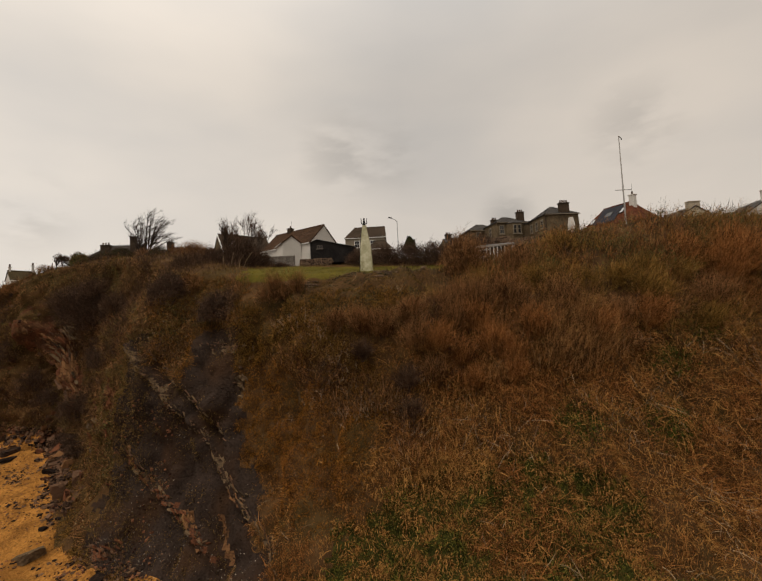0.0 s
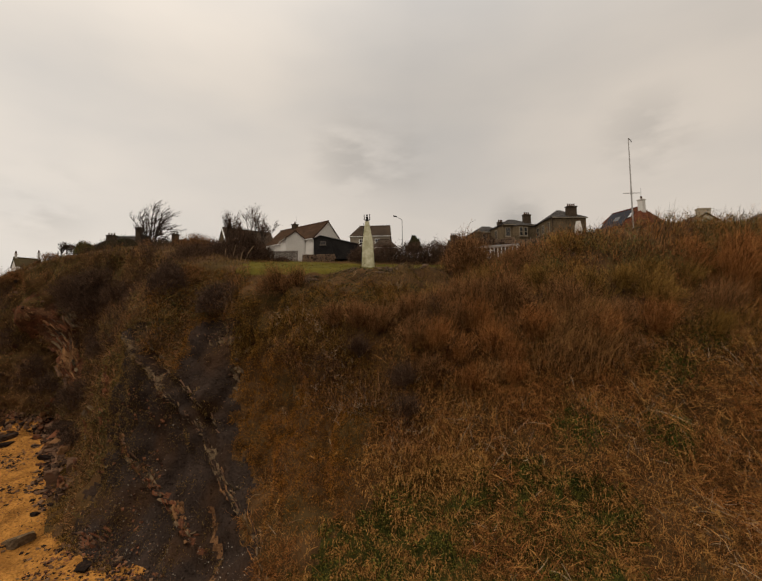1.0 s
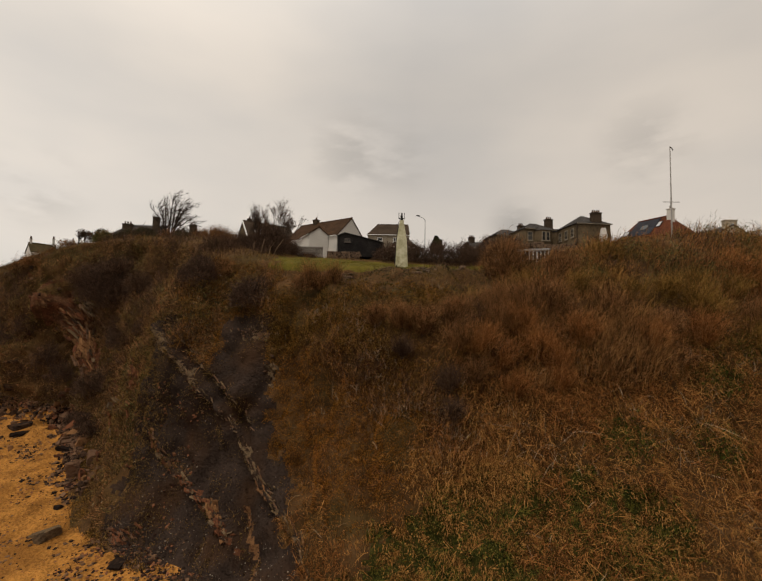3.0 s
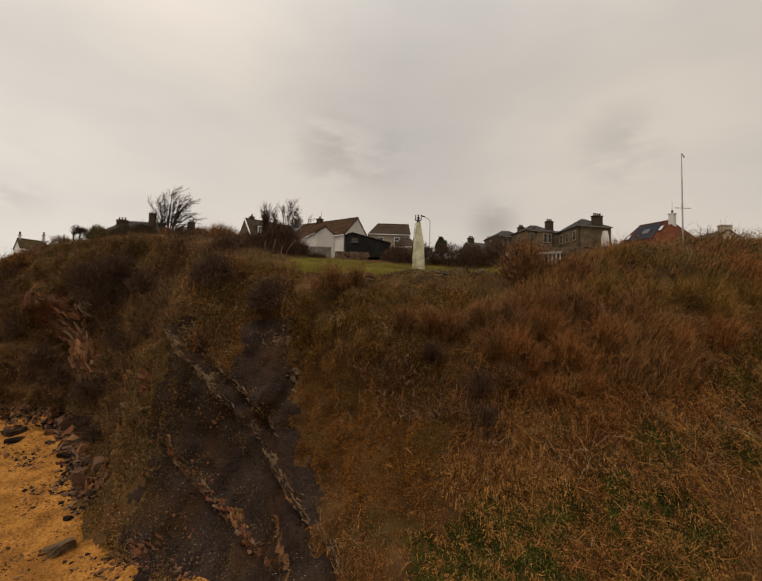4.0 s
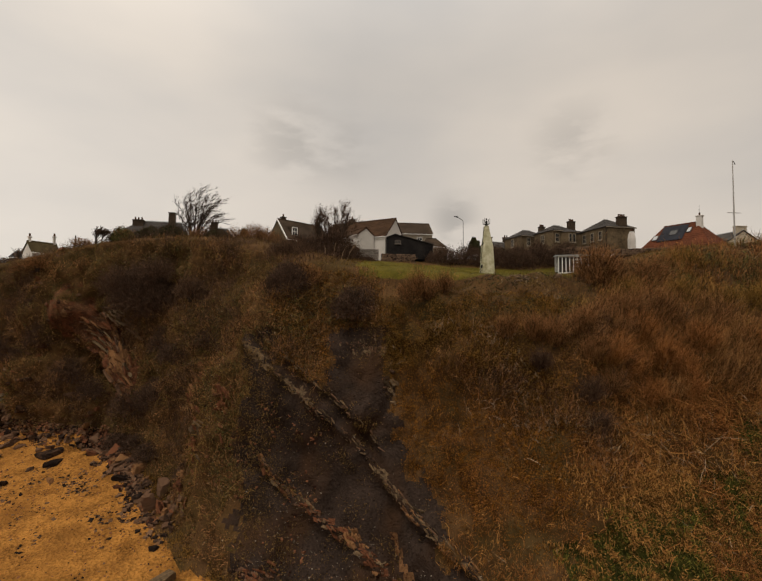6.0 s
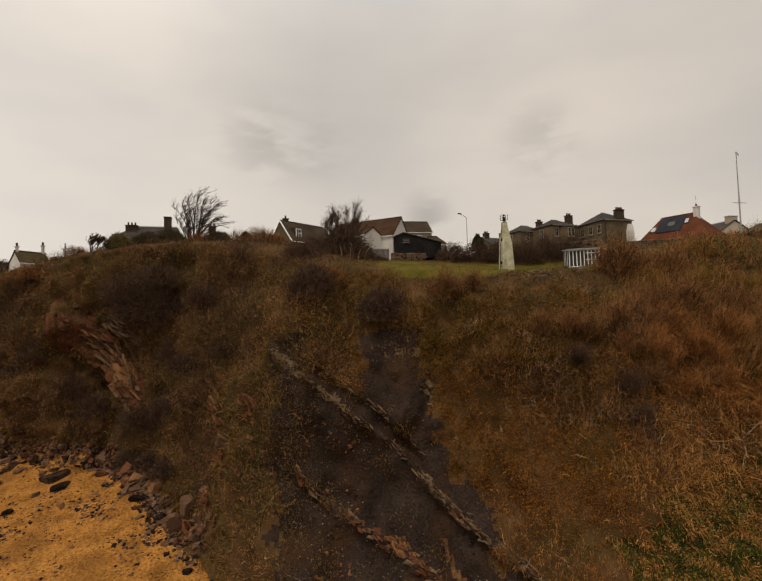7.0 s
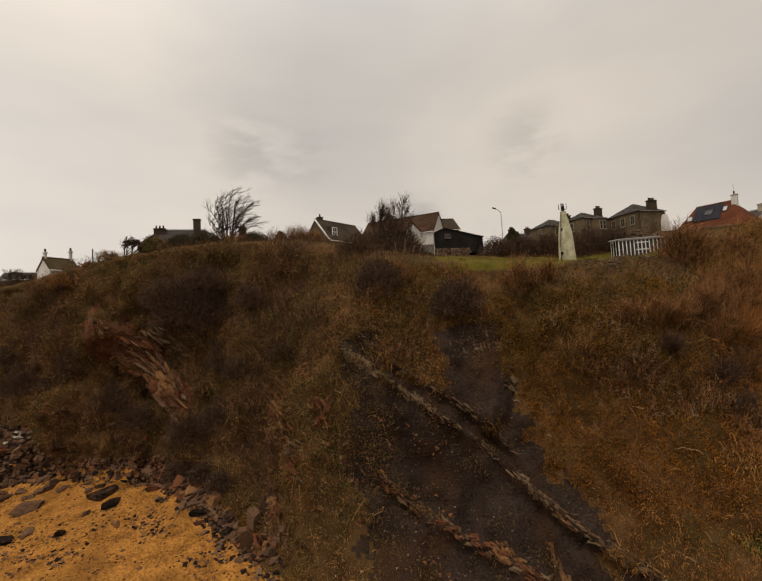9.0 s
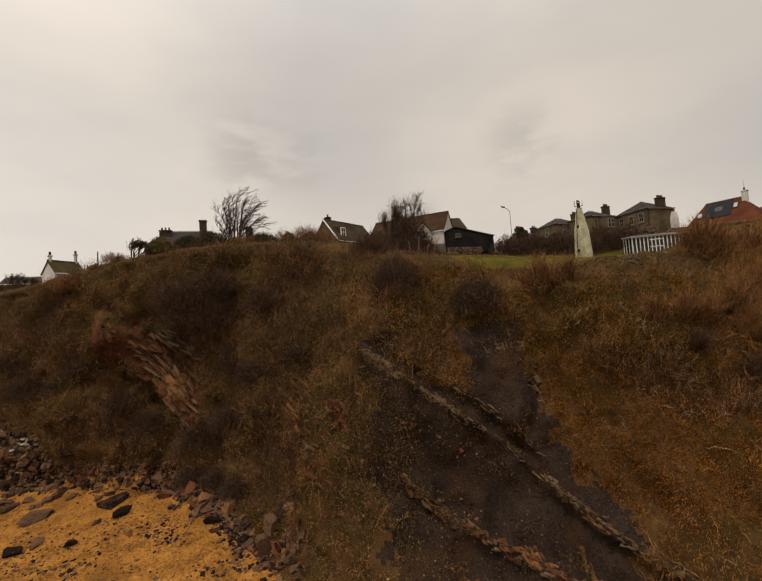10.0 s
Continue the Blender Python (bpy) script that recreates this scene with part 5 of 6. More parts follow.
scrub("thorn_scrub", w_hollow * np.clip((7.5 - fx) / 3, 0.3, 1) * (0.3 + (patch3 < 0.5)), 120, M_TWIG_D, "dark grey-brown thorn scrub in the hollow", (0.6, 1.5), (0.022, 0.044), wild=0.45, forks=3)
scrub("grey_scrub", w_hollow, 200, M_TWIG, "grey-brown leafless scrub in the hollow", (0.7, 1.6), (0.022, 0.040), wild=0.35, forks=3)
w_reed = grass_right * band(FC[:, 0] + wob * 4, 7, 20, 3) * band(FC[:, 2], 12.0, 20.5, 2.5) * (0.08 + (patch3 > 0.47))
scrub("reed_scrub", w_reed, 700, M_REED, "upright orange-brown dry stems below the cliff top", (1.0, 2.1), (0.022, 0.040), wild=0.14, forks=2, per=11, spread=0.42)
green_holes = sum(np.exp(-(((FC[:, 0] - a) / 1.5) ** 2 + ((FC[:, 2] - b) / 1.0) ** 2)) for a, b in ((24.1, 13.5), (14.6, 9.8), (21.5, 9.2), (27.5, 16.0))) * face_veg
leaves("weed_patch", green_holes, 6000, M_WEED, "dark green weeds in gaps of the dead grass", (0.10, 0.2), 0.5)
scrub("pale_sticks", face_veg * (fx > -15) * (0.2 + (patch2 > 0.55)), 130, M_PALE, "bleached dead sticks poking from the grass", (0.7, 1.7), (0.025, 0.04), forks=2, wild=0.8, per=2)
w_ivy = face_veg * (fx > 11) * band(FC[:, 2], 20.5, 28.5, 1.2) * (0.15 + 1.2 * (patch2 > 0.46))
leaves("ivy", w_ivy, 24000, M_IVY, "green ivy and ground cover on the bank", (0.09, 0.18), 1.1)
straw_spots = sum(np.exp(-(((FC[:, 0] - a) / 1.8) ** 2 + ((FC[:, 2] - b) / 1.0) ** 2)) for a, b in ((18.0, 22.0), (30.1, 17.6), (15.0, 20.5), (33.5, 21.0), (4.8, 9.4), (5.8, 7.4), (3.6, 7.6), (7.4, 10.8), (1.0, 7.2))) * face_veg
tufts("bank_straw", straw_spots, 760, 20, M_STRAW, "pale straw tussocks on the bank", (0.5, 1.1), (0.028, 0.05), 0.28, droop=0.8)
scrub("rim_scrub", (near & (FS > 5.8) & (FS < 6.7) & (fx < -17) & (fx > -56)) * (0.2 + (patch2 > 0.48)), 420, M_TWIG_D, "low brown scrub along the edge of the cliff top", (0.4, 1.1), (0.028, 0.05), wild=0.4, forks=2)
# Dark twigs put in as the shade of gaps on the bank.
scrub("gap_shade_scrub", rim_clear * face_veg * band(FC[:, 2], 13.5, 28, 2.0) * (fx > 6) * (patch2 < 0.45), 420, M_TWIG_D, "dark twigs that stand in for shade between the dead weeds", (0.6, 1.4), (0.026, 0.048), wild=0.45, forks=2)
leaves("leaf_litter", face_veg * (fx < -13) * far_fade * (0.3 + (patch2 > 0.45)) * np.interp(FC[:, 2], [2, 10], [0.5, 1.0]), 36000, M_LITTER, "dull brown dead leaves and moss on the cliff", (0.07, 0.17), 0.6)
leaves("creeper", face_veg * (fx < -13) * far_fade * (0.08 + (patch3 > 0.52) * (patch2 > 0.42)), 26000, M_IVY, "olive creepers on the cliff", (0.07, 0.15), 0.5)
strands("pale_twigs", w_hollow + 0.4 * w_hollow.max() * (face_veg & (fx > -12) & (patch2 > 0.6) & (fz > 9)), 220, M_PALE, "bleached bent twigs tangled in the scrub", (0.5, 1.2), (0.018, 0.030), (-0.2, 0.5), 0.6, "scrub")
w_line = grass_right * np.exp(-((fz - hollow_z) / 0.6) ** 2) * band(fx, -6, 3, 1.5) + 0.35 * moss_zone * (patch2 > 0.5)
scrub("bare_briars", w_line, 110, M_PALE, "tangled bleached briars in the hollow", (0.5, 1.1), (0.026, 0.040), forks=5, wild=0.9, per=3, spread=0.35)


def bush(x, y, z, r, h, n, mat, label, leafy=0, leaf_mat=None, wild=0.45, wind=0.12, width=(0.020, 0.040), group="bushes on the cliff"):
    """A rounded thicket of forked twigs: stems, twigs and, where it keeps them, leaves."""
    b = thing("bush", frame_at(x, y, z), label, "bush", group)
    bm = bmesh.new()
    for k in range(7):
        a = k * 2.4
        d = Vector((math.cos(a) * r * 0.55, math.sin(a) * r * 0.55, h * 0.62))
        add_tube(bm, [(math.cos(a) * 0.1, math.sin(a) * 0.1, -0.4), d * 0.5 + Vector((0, 0, 0.1)), d], [0.05, 0.035, 0.015], 5)
    part("stem", bm, M_BARK, b)
    ph, th = RNG.uniform(0, 2 * np.pi, n), np.arccos(RNG.uniform(0.0, 1.0, n))
    d = np.stack([np.cos(ph) * np.sin(th), np.sin(ph) * np.sin(th), np.cos(th)], 1)
    lump_r = 0.72 + 0.5 * fbm(d * 2.0 + x, 0.8, 2)
    q = RNG.random(n) ** 0.5 * 0.75
    root = d * np.array([r, r, h]) * (lump_r * q)[:, None]
    way = unit(d * np.array([r, r, h]) + np.array([wind * r, 0, 0.35 * h]) + RNG.normal(size=(n, 3)) * wild * r)
    ln = RNG.uniform(0.28, 0.5, n) * (r + h) / 2
    v, f = twig_arrays(root, way, ln, RNG.uniform(*width, n), forks=4)
    ob = mesh_np("crown", v, f, [mat])
    ob.parent = b
    if leafy:
        ph, th = RNG.uniform(0, 2 * np.pi, leafy), np.arccos(RNG.uniform(-0.1, 1.0, leafy))
        d = np.stack([np.cos(ph) * np.sin(th), np.sin(ph) * np.sin(th), np.cos(th)], 1)
        rr = (0.7 + 0.5 * fbm(d * 2.0 + x, 0.8, 2)) * (0.6 + 0.4 * RNG.random(leafy) ** 0.4)
        p = d * np.array([r, r, h]) * rr[:, None]
        v, f = leaf_arrays(p, d, RNG.uniform(0.07, 0.16, leafy), 0.9)
        lv = mesh_np("foliage", v, f, [leaf_mat or M_EVER])
        lv.parent = b
    return b


def plume(x, z, h, n, mat, label, fan=0.26):
    """A broom-like bush: many fine upright shoots that fan out from one root on the slope."""
    p, nrm = FC[(k := int(np.argmin((FC[:, 0] - x) ** 2 + (FC[:, 2] - z) ** 2 + 1e3 * ~((FS > 1.8) & (FS < 6.1)))))], FN[k]
    b = thing("bush", frame_at(p[0], p[1], p[2]), label, "bush", "broom-like bushes on the bank")
    root = RNG.normal(size=(n, 3)) * np.array([0.32, 0.25, 0.08]) * h / 2.5
    way = unit(UP + nrm * 0.30 + root * np.array([0.5, 0.5, 0]) + RNG.normal(size=(n, 3)) * np.array([fan, fan, 0.1]))
    v, f = twig_arrays(root - UP * 0.15, way, RNG.uniform(0.45, 1.1, n) * h, RNG.uniform(0.016, 0.030, n), kink=0.18, forks=5)
    ob = mesh_np("crown", v, f, [mat])
    ob.parent = b
    bm = bmesh.new()
    for k in range(6):
        a = k * 1.05
        add_tube(bm, [(math.cos(a) * 0.08, math.sin(a) * 0.08, -0.4), (math.cos(a) * 0.2, math.sin(a) * 0.2, h * 0.3), (math.cos(a) * 0.42, math.sin(a) * 0.42, h * 0.6)], [0.04, 0.03, 0.012], 5)
    part("stem", bm, M_BARK, b)
    return b


GREY_PLUME, RED_PLUME = "grey-brown broom-like bush on the slope", "red-brown broom-like bush on the bank"
OLIVE_PLUME, DARK_PLUME = "olive-gold broom-like bush on the bank", "dark grey-brown broom-like bush in the hollow"
for bx, bz, bh in ((0.6, 16.6, 2.2), (3.2, 15.4, 2.4), (4.4, 13.0, 2.0), (-1.4, 17.0, 2.0), (2.6, 17.6, 2.0), (-3.3, 17.2, 1.8), (6.2, 16.6, 2.6), (7.1, 18.4, 2.4), (12.6, 17.2, 2.4), (20.2, 16.6, 2.2)):
    plume(bx, bz, bh, 620, M_TWIG, GREY_PLUME)
for bx, bz, bh in ((-9.6, 20.6, 2.4), (-8.6, 20.2, 1.8), (-7.4, 20.8, 1.9)):
    plume(bx, bz, bh, 260, M_TWIG, GREY_PLUME, 0.16)
for bx, bz, bh in ((2.3, 12.4, 1.9), (2.5, 10.4, 1.6), (-1.0, 15.0, 1.5), (4.0, 16.8, 1.8), (4.6, 17.8, 1.6), (5.8, 14.8, 1.7)):
    plume(bx, bz, bh, 480, M_TWIG_D, DARK_PLUME, 0.36)
for bx, bz, bh in ((11.2, 18.4, 3.0), (13.4, 15.8, 2.6), (8.4, 18.4, 2.6), (15.8, 17.6, 2.6), (18.2, 15.6, 2.4), (23.4, 16.4, 2.6), (29.0, 17.4, 3.0), (32.0, 19.4, 3.6), (11.0, 14.0, 2.2), (5.4, 18.2, 2.0), (3.4, 17.4, 2.2), (5.0, 15.2, 2.4), (8.2, 16.8, 2.6), (9.8, 15.0, 2.4), (6.8, 14.0, 2.4), (7.4, 12.0, 2.0), (10.6, 12.8, 1.8)):
    high = bz > 16.9 and bx < 30
    plume(bx, bz, bh, 620, M_TWIG if high else M_TWIG_R, GREY_PLUME if high else RED_PLUME, 0.22)
for bx, bz, bh in ((24.9, 20.8, 2.2), (21.8, 20.0, 2.0), (27.4, 20.0, 2.2), (18.6, 19.4, 2.2), (24.6, 18.2, 2.2), (14.4, 20.2, 2.0), (28.0, 16.0, 2.0), (10.0, 20.2, 2.0)):
    plume(bx, bz, bh, 560, M_TWIG_O, OLIVE_PLUME, 0.3)
DARK = "dark leafless thorn bush on the cliff, some standing in for shade"
bush(-15.2, 41.2, 18.7, 2.4, 2.8, 1900, M_THORN, "dark rounded thorn bush on the cliff edge", 5000, M_THORN)
bush(-21.5, 43.4, 20.6, 2.3, 3.3, 1800, M_THORN, DARK, 4000, M_THORN)
bush(-39.6, 57.2, 19.4, 4.3, 5.4, 3200, M_THORN, "broad dark thorn bush on the cliff", 8000, M_THORN)
bush(-42.6, 56.6, 21.0, 2.6, 3.4, 1300, M_TWIG_D, "brown leafless bush on the cliff")
bush(-37.5, 55.6, 22.6, 2.4, 2.6, 1000, M_TWIG_D, "brown leafless bush on the cliff")
bush(-33.0, 52.2, 20.4, 2.0, 2.6, 1000, M_TWIG_D, "brown leafless bush on the cliff")
# Those below the crag and in the beach hollow stand in for shade.
for bx, by, bz, br, bh in ((-58.5, 62.3, 12.4, 3.0, 3.4), (-54.6, 60.6, 12.6, 2.4, 2.6), (-48.6, 58.6, 10.2, 2.4, 3.4), (-45.4, 57.6, 8.6, 2.2, 2.4), (-39.9, 55.2, 7.4, 2.7, 2.8), (-36.6, 53.4, 8.6, 2.2, 3.0), (-36.2, 54.2, 14.4, 1.9, 3.0), (-52.2, 59.6, 14.6, 2.4, 3.4), (-31.0, 46.4, 2.4, 1.5, 2.2), (-34.4, 51.5, 13.6, 1.7, 2.2), (-29.6, 49.2, 15.6, 1.8, 2.0), (-61.5, 64.2, 15.5, 2.6, 2.6)):
    bush(bx, by, bz, br, bh, int(230 * br * bh ** 0.5), M_THORN, DARK, 1200, M_THORN)
for bx, by, bz in ((-41.0, 54.2, 3.9), (-38.2, 52.2, 4.2), (-36.0, 50.0, 3.9)):
    bush(bx, by, bz, 1.5, 1.5, 600, M_THORN, "dark thorn bush above the rubble", 1800, M_THORN)
bush(-37.6, 56.0, 18.6, 2.7, 4.4, 1600, M_THORN, "broad dark thorn bush on the cliff", 4000, M_THORN)
bush(-22.0, 49.5, 24.6, 2.6, 2.4, 1400, M_TWIG_D, "brown leafless bush on the cliff top")
bush(-19.6, 44.6, 21.6, 1.7, 1.9, 1000, M_TWIG, "brown leafless bush on the cliff top")
bush(-10.4, 41.2, 20.0, 1.7, 1.8, 900, M_TWIG, "brown leafless bush below the lawn")
bush(-2.0, 40.6, 19.4, 2.0, 1.3, 1000, M_TWIG, "brown leafless bush below the lawn")
bush(4.6, 37.6, 16.8, 2.4, 2.6, 1400, M_TWIG, "brown leafless bush below the lawn")
bush(9.0, 42.6, 22.0, 2.7, 4.2, 2200, M_TWIG, "tall bare brown bush beside the sunroom", wild=0.22)
bush(13.6, 41.6, 21.7, 2.2, 2.9, 1600, M_TWIG, "tall brown bush on the bank", wild=0.22)
bush(18.5, 43.0, 23.6, 2.2, 2.3, 1400, M_TWIG_O, "olive-brown leafless bush on the bank", wild=0.22)
bush(24.0, 38.5, 18.8, 2.4, 3.0, 1400, M_TWIG_O, "olive-brown leafless bush on the bank", wild=0.22)
bush(34.2, 41.4, 20.6, 3.6, 4.9, 2800, M_TWIG_R, "tall red-brown thicket on the bank", wild=0.2)
bush(29.0, 41.0, 21.6, 2.3, 3.6, 1500, M_TWIG_R, "red-brown leafless bush on the bank", wild=0.22)
bush(12.0, 36.6, 15.4, 1.9, 2.6, 1100, M_TWIG, "brown leafless bush on the slope")
bush(20.2, 36.2, 14.6, 1.8, 2.2, 1000, M_TWIG, "brown leafless bush on the slope")
bush(-45.0, 62.5, 28.2, 1.7, 1.8, 900, M_TWIG, "olive bush on the hill top", 5000, M_IVY)
bush(-42.3, 64.5, 28.5, 2.6, 2.1, 1000, M_THORN, "dense dark bush on the hill top", 5000)
bush(-39.2, 63.6, 28.5, 2.4, 2.2, 1000, M_THORN, "dense dark bush on the hill top", 5000)
bush(-35.6, 64.0, 28.5, 2.3, 1.9, 1000, M_TWIG, "brown bush on the hill top")
bush(-33.2, 62.6, 28.2, 2.0, 2.1, 900, M_THORN, "dense dark bush on the hill top", 4500)
bush(-28.2, 62.6, 28.0, 2.2, 2.9, 1500, M_TWIG, "bare upright grey-brown bush on the hill top", wild=0.12, width=(0.016, 0.03))
bush(-26.4, 61.8, 27.5, 2.3, 2.8, 1700, M_TWIG, "bare upright grey-brown bush before the house", wild=0.14, width=(0.018, 0.032))
bush(-30.9, 63.4, 28.2, 1.8, 2.4, 900, M_TWIG, "bare upright grey-brown bush on the hill top", wild=0.12, width=(0.016, 0.03))
bush(-17.6, 53.4, 24.4, 3.2, 4.9, 2600, M_THORN, "tall dark thicket beside the lawn", 9000, M_THORN)
bush(-20.6, 53.4, 24.3, 2.4, 4.0, 1800, M_THORN, "tall dark thicket beside the lawn", 6000, M_THORN)
bush(-15.4, 54.8, 24.8, 1.9, 3.0, 1200, M_THORN, "dark thicket beside the lawn")
bush(-57.0, 62.1, 23.6, 1.3, 1.3, 600, M_TWIG, "brown leafless bush before the cottage")
bush(-54.6, 61.4, 24.2, 1.7, 1.7, 700, M_TWIG, "brown leafless bush before the cottage")
bush(-13.2, 56.4, 24.8, 1.7, 1.3, 800, M_THORN, "low dark hedge bush before the white house", 3000, M_THORN)
bush(-50.0, 62.3, 27.2, 1.5, 1.2, 600, M_TWIG, "low brown bush on the hill top")

# pale bare stems at the foot of the thicket
stems = thing("bush", frame_at(-16.8, 49.4, ground_z(-16.8, 49.4)), "pale bare stems at the foot of the thicket", "bush", "bushes on the cliff")
for k, (sx, sl) in enumerate(((-1.3, -0.15), (-0.5, 0.25), (0.3, 0.7), (0.9, 1.1))):
    part("stem", tube([(sx, 0.2 * (k % 3), -0.4), (sx + sl * 0.4, 0.2, 0.8), (sx + sl, 0.4, 1.5 + 0.3 * (k % 2))], [0.05, 0.04, 0.025], 6), M_PALE, stems)

# hedge along the back of the lawn
for hx, hy, hr, hh in ((-2.6, 59.0, 2.3, 2.5), (0.8, 58.5, 2.3, 2.6), (4.2, 58.0, 2.4, 3.0), (7.4, 57.6, 2.3, 3.4), (10.8, 58.6, 2.4, 3.6), (14.2, 58.0, 2.3, 3.4)):
    bush(hx, hy, ground_z(hx, hy) - 0.1, hr, hh, 1100, M_THORN, "dark overgrown hedge bush behind the lawn", 3000, M_THORN, group="hedge behind the lawn")
bush(-30.3, 66.6, 29.6, 0.75, 1.5, 300, M_THORN, "small clipped dark shrub on the hill top", 3500, M_EVER, wild=0.1)
bush(4.9, 68.0, 28.6, 1.05, 2.4, 60, M_THORN, "clipped dark evergreen dome above the hedge", 15000, M_EVER, wild=0.05)


def tree(name, m, label, height, spread, lean, seed, levels=5, trunk=0.2, stems=3, crown_mat=None, tip_w=0.02, fan=None, dense=5):
    """A leafless tree: trunk with limbs, and a crown of fine branches swept by the wind."""
    rnd = random.Random(seed)
    t = thing(name, m, label, "tree")
    wood, fine_a, fine_d, fine_l = bmesh.new(), [], [], []

    def grow(p, d, l, r, level):
        q = p + d * l * 0.5 + Vector((rnd.gauss(0, 0.06), rnd.gauss(0, 0.06), rnd.gauss(0, 0.04))) * l
        e = q + (d + Vector((lean * 0.18, 0, 0.06))).normalized() * l * 0.5
        add_tube(wood, [p, q, e], [r, r * 0.85, r * 0.68], 6 if level < 2 else 4)
        if level >= levels:
            for k in range(dense):
                fine_a.append(p.lerp(e, rnd.random()))
                fine_d.append((d + Vector((rnd.gauss(lean * 0.5, 0.45), rnd.gauss(0, 0.5), rnd.gauss(0.1, 0.4)))).normalized())
                fine_l.append(l * rnd.uniform(0.5, 1.0))
            return
        for k in range(3 if level else 4):
            w = Vector((rnd.gauss(lean * 0.30, spread), rnd.gauss(0, spread), rnd.gauss(0.16, spread * 0.5)))
            grow(e if k < 2 else p.lerp(e, rnd.uniform(0.5, 0.9)), (d + w).normalized(), l * rnd.uniform(0.62, 0.82), r * rnd.uniform(0.5, 0.66), level + 1)

    for k in range(stems):
        a = 2 * math.pi * k / stems + seed
        grow(Vector((math.cos(a) * 0.15, math.sin(a) * 0.15, -0.5)), Vector((math.cos(a) * 0.25 + lean * 0.15 if fan is None else fan[0] + (fan[1] - fan[0]) * k / (stems - 1), math.sin(a) * 0.25, 1)).normalized(), height * 0.34 * (1 if fan is None else 1.1 - 0.6 * abs(k / (stems - 1) - 0.55)), trunk * rnd.uniform(0.7, 1.0), 0)
    part("trunk", wood, M_BARK, t)
    a, d, l = (np.array([tuple(v) for v in fine_a]), np.array([tuple(v) for v in fine_d]), np.array(fine_l))
    v, f = twig_arrays(a, d, l, np.full(len(a), tip_w), forks=3)
    crown = mesh_np("crown", v, f, [crown_mat or M_TWIG_D])
    crown.parent = t
    return t


def windswept_tree(x, y, z, label, half, height):
    """A bare tree whose many limbs fan into a dome, with every twig bent by the wind."""
    rnd = random.Random(12)
    t = thing("tree", frame_at(x, y, z), label, "tree")
    wood, roots, ways, lengths = bmesh.new(), [], [], []
    for k in range(20):
        a = math.radians(-76 + 8.0 * k + rnd.uniform(-5, 5))
        reach = rnd.uniform(0.80, 1.02) * (0.9 if a < -0.5 else 1.0)
        tip = Vector((0.75 + half * math.sin(a) * reach, rnd.uniform(-1.8, 1.8), height * 0.36 + height * 0.64 * math.cos(a) * reach))
        foot_p = Vector((rnd.uniform(-0.35, 0.35), rnd.uniform(-0.3, 0.3), -0.6))
        knee = Vector((foot_p.x * 1.5 + tip.x * 0.22, tip.y * 0.3, tip.z * 0.62))
        pts = [foot_p * (1 - u) ** 2 + knee * 2 * u * (1 - u) + tip * u * u for u in (0, 0.17, 0.34, 0.5, 0.67, 0.84, 1)]
        pts[-1] += Vector((0.35, 0, -0.12))
        add_tube(wood, pts, [0.12, 0.10, 0.08, 0.062, 0.045, 0.03, 0.016], 5)
        for j in range(16):
            u = rnd.uniform(0.36, 0.98)
            p = foot_p * (1 - u) ** 2 + knee * 2 * u * (1 - u) + tip * u * u
            d = ((knee - foot_p) * (1 - u) + (tip - knee) * u).normalized()
            d = (d + Vector((rnd.gauss(0.3, 0.5), rnd.gauss(0, 0.45), rnd.gauss(0.05, 0.35)))).normalized()
            l = rnd.uniform(0.7, 1.4)
            q, e = p + d * l * 0.5, p + d * l + Vector((0.25 * l, 0, -0.08 * l))
            add_tube(wood, [p, q, e], [0.042, 0.032, 0.018], 4)
            for i in range(4):
                roots.append(tuple(p.lerp(e, rnd.uniform(0.4, 1.0))))
                ways.append(tuple((d + Vector((rnd.gauss(0.55, 0.35), rnd.gauss(0, 0.35), rnd.gauss(0, 0.3)))).normalized()))
                lengths.append(rnd.uniform(0.4, 0.8))
    part("trunk", wood, M_BARK, t)
    v, f = twig_arrays(np.array(roots), np.array(ways), np.array(lengths), np.full(len(roots), 0.030), forks=3)
    crown = mesh_np("crown", v, f, [M_THORN])
    crown.parent = t
    return t


windswept_tree(-37.2, 66.0, 28.2, "bare wind-swept tree leaning inland on the hill top", 3.6, 8.2)
tree("tree", frame_at(-47.8, 61.5, 27.4), "stunted wind-bent thorn tree on the skyline", 2.9, 0.4, 0.9, 5, levels=4, trunk=0.10, stems=3, tip_w=0.035)
tree("tree", frame_at(-19.2, 53.8, 25.0), "slim bare tree with a small twiggy head", 7.2, 0.15, 0.1, 8, levels=3, trunk=0.10, stems=2, tip_w=0.028, dense=10)
tree("tree", frame_at(-16.2, 55.4, 25.0), "bushy bare tree with a thick twiggy head", 7.2, 0.24, 0.1, 11, levels=4, trunk=0.12, stems=2, tip_w=0.028, dense=6)
tree("tree", frame_at(-77.0, 91.0, ground_z(-77, 91)), "distant wind-bent tree along the shore", 3.7, 0.4, 0.6, 13, levels=3, trunk=0.12, stems=3, tip_w=0.04)
tree("tree", frame_at(-74.2, 90.0, ground_z(-74.2, 90)), "distant wind-bent tree along the shore", 3.0, 0.4, 0.6, 14, levels=3, trunk=0.1, stems=3, tip_w=0.04)
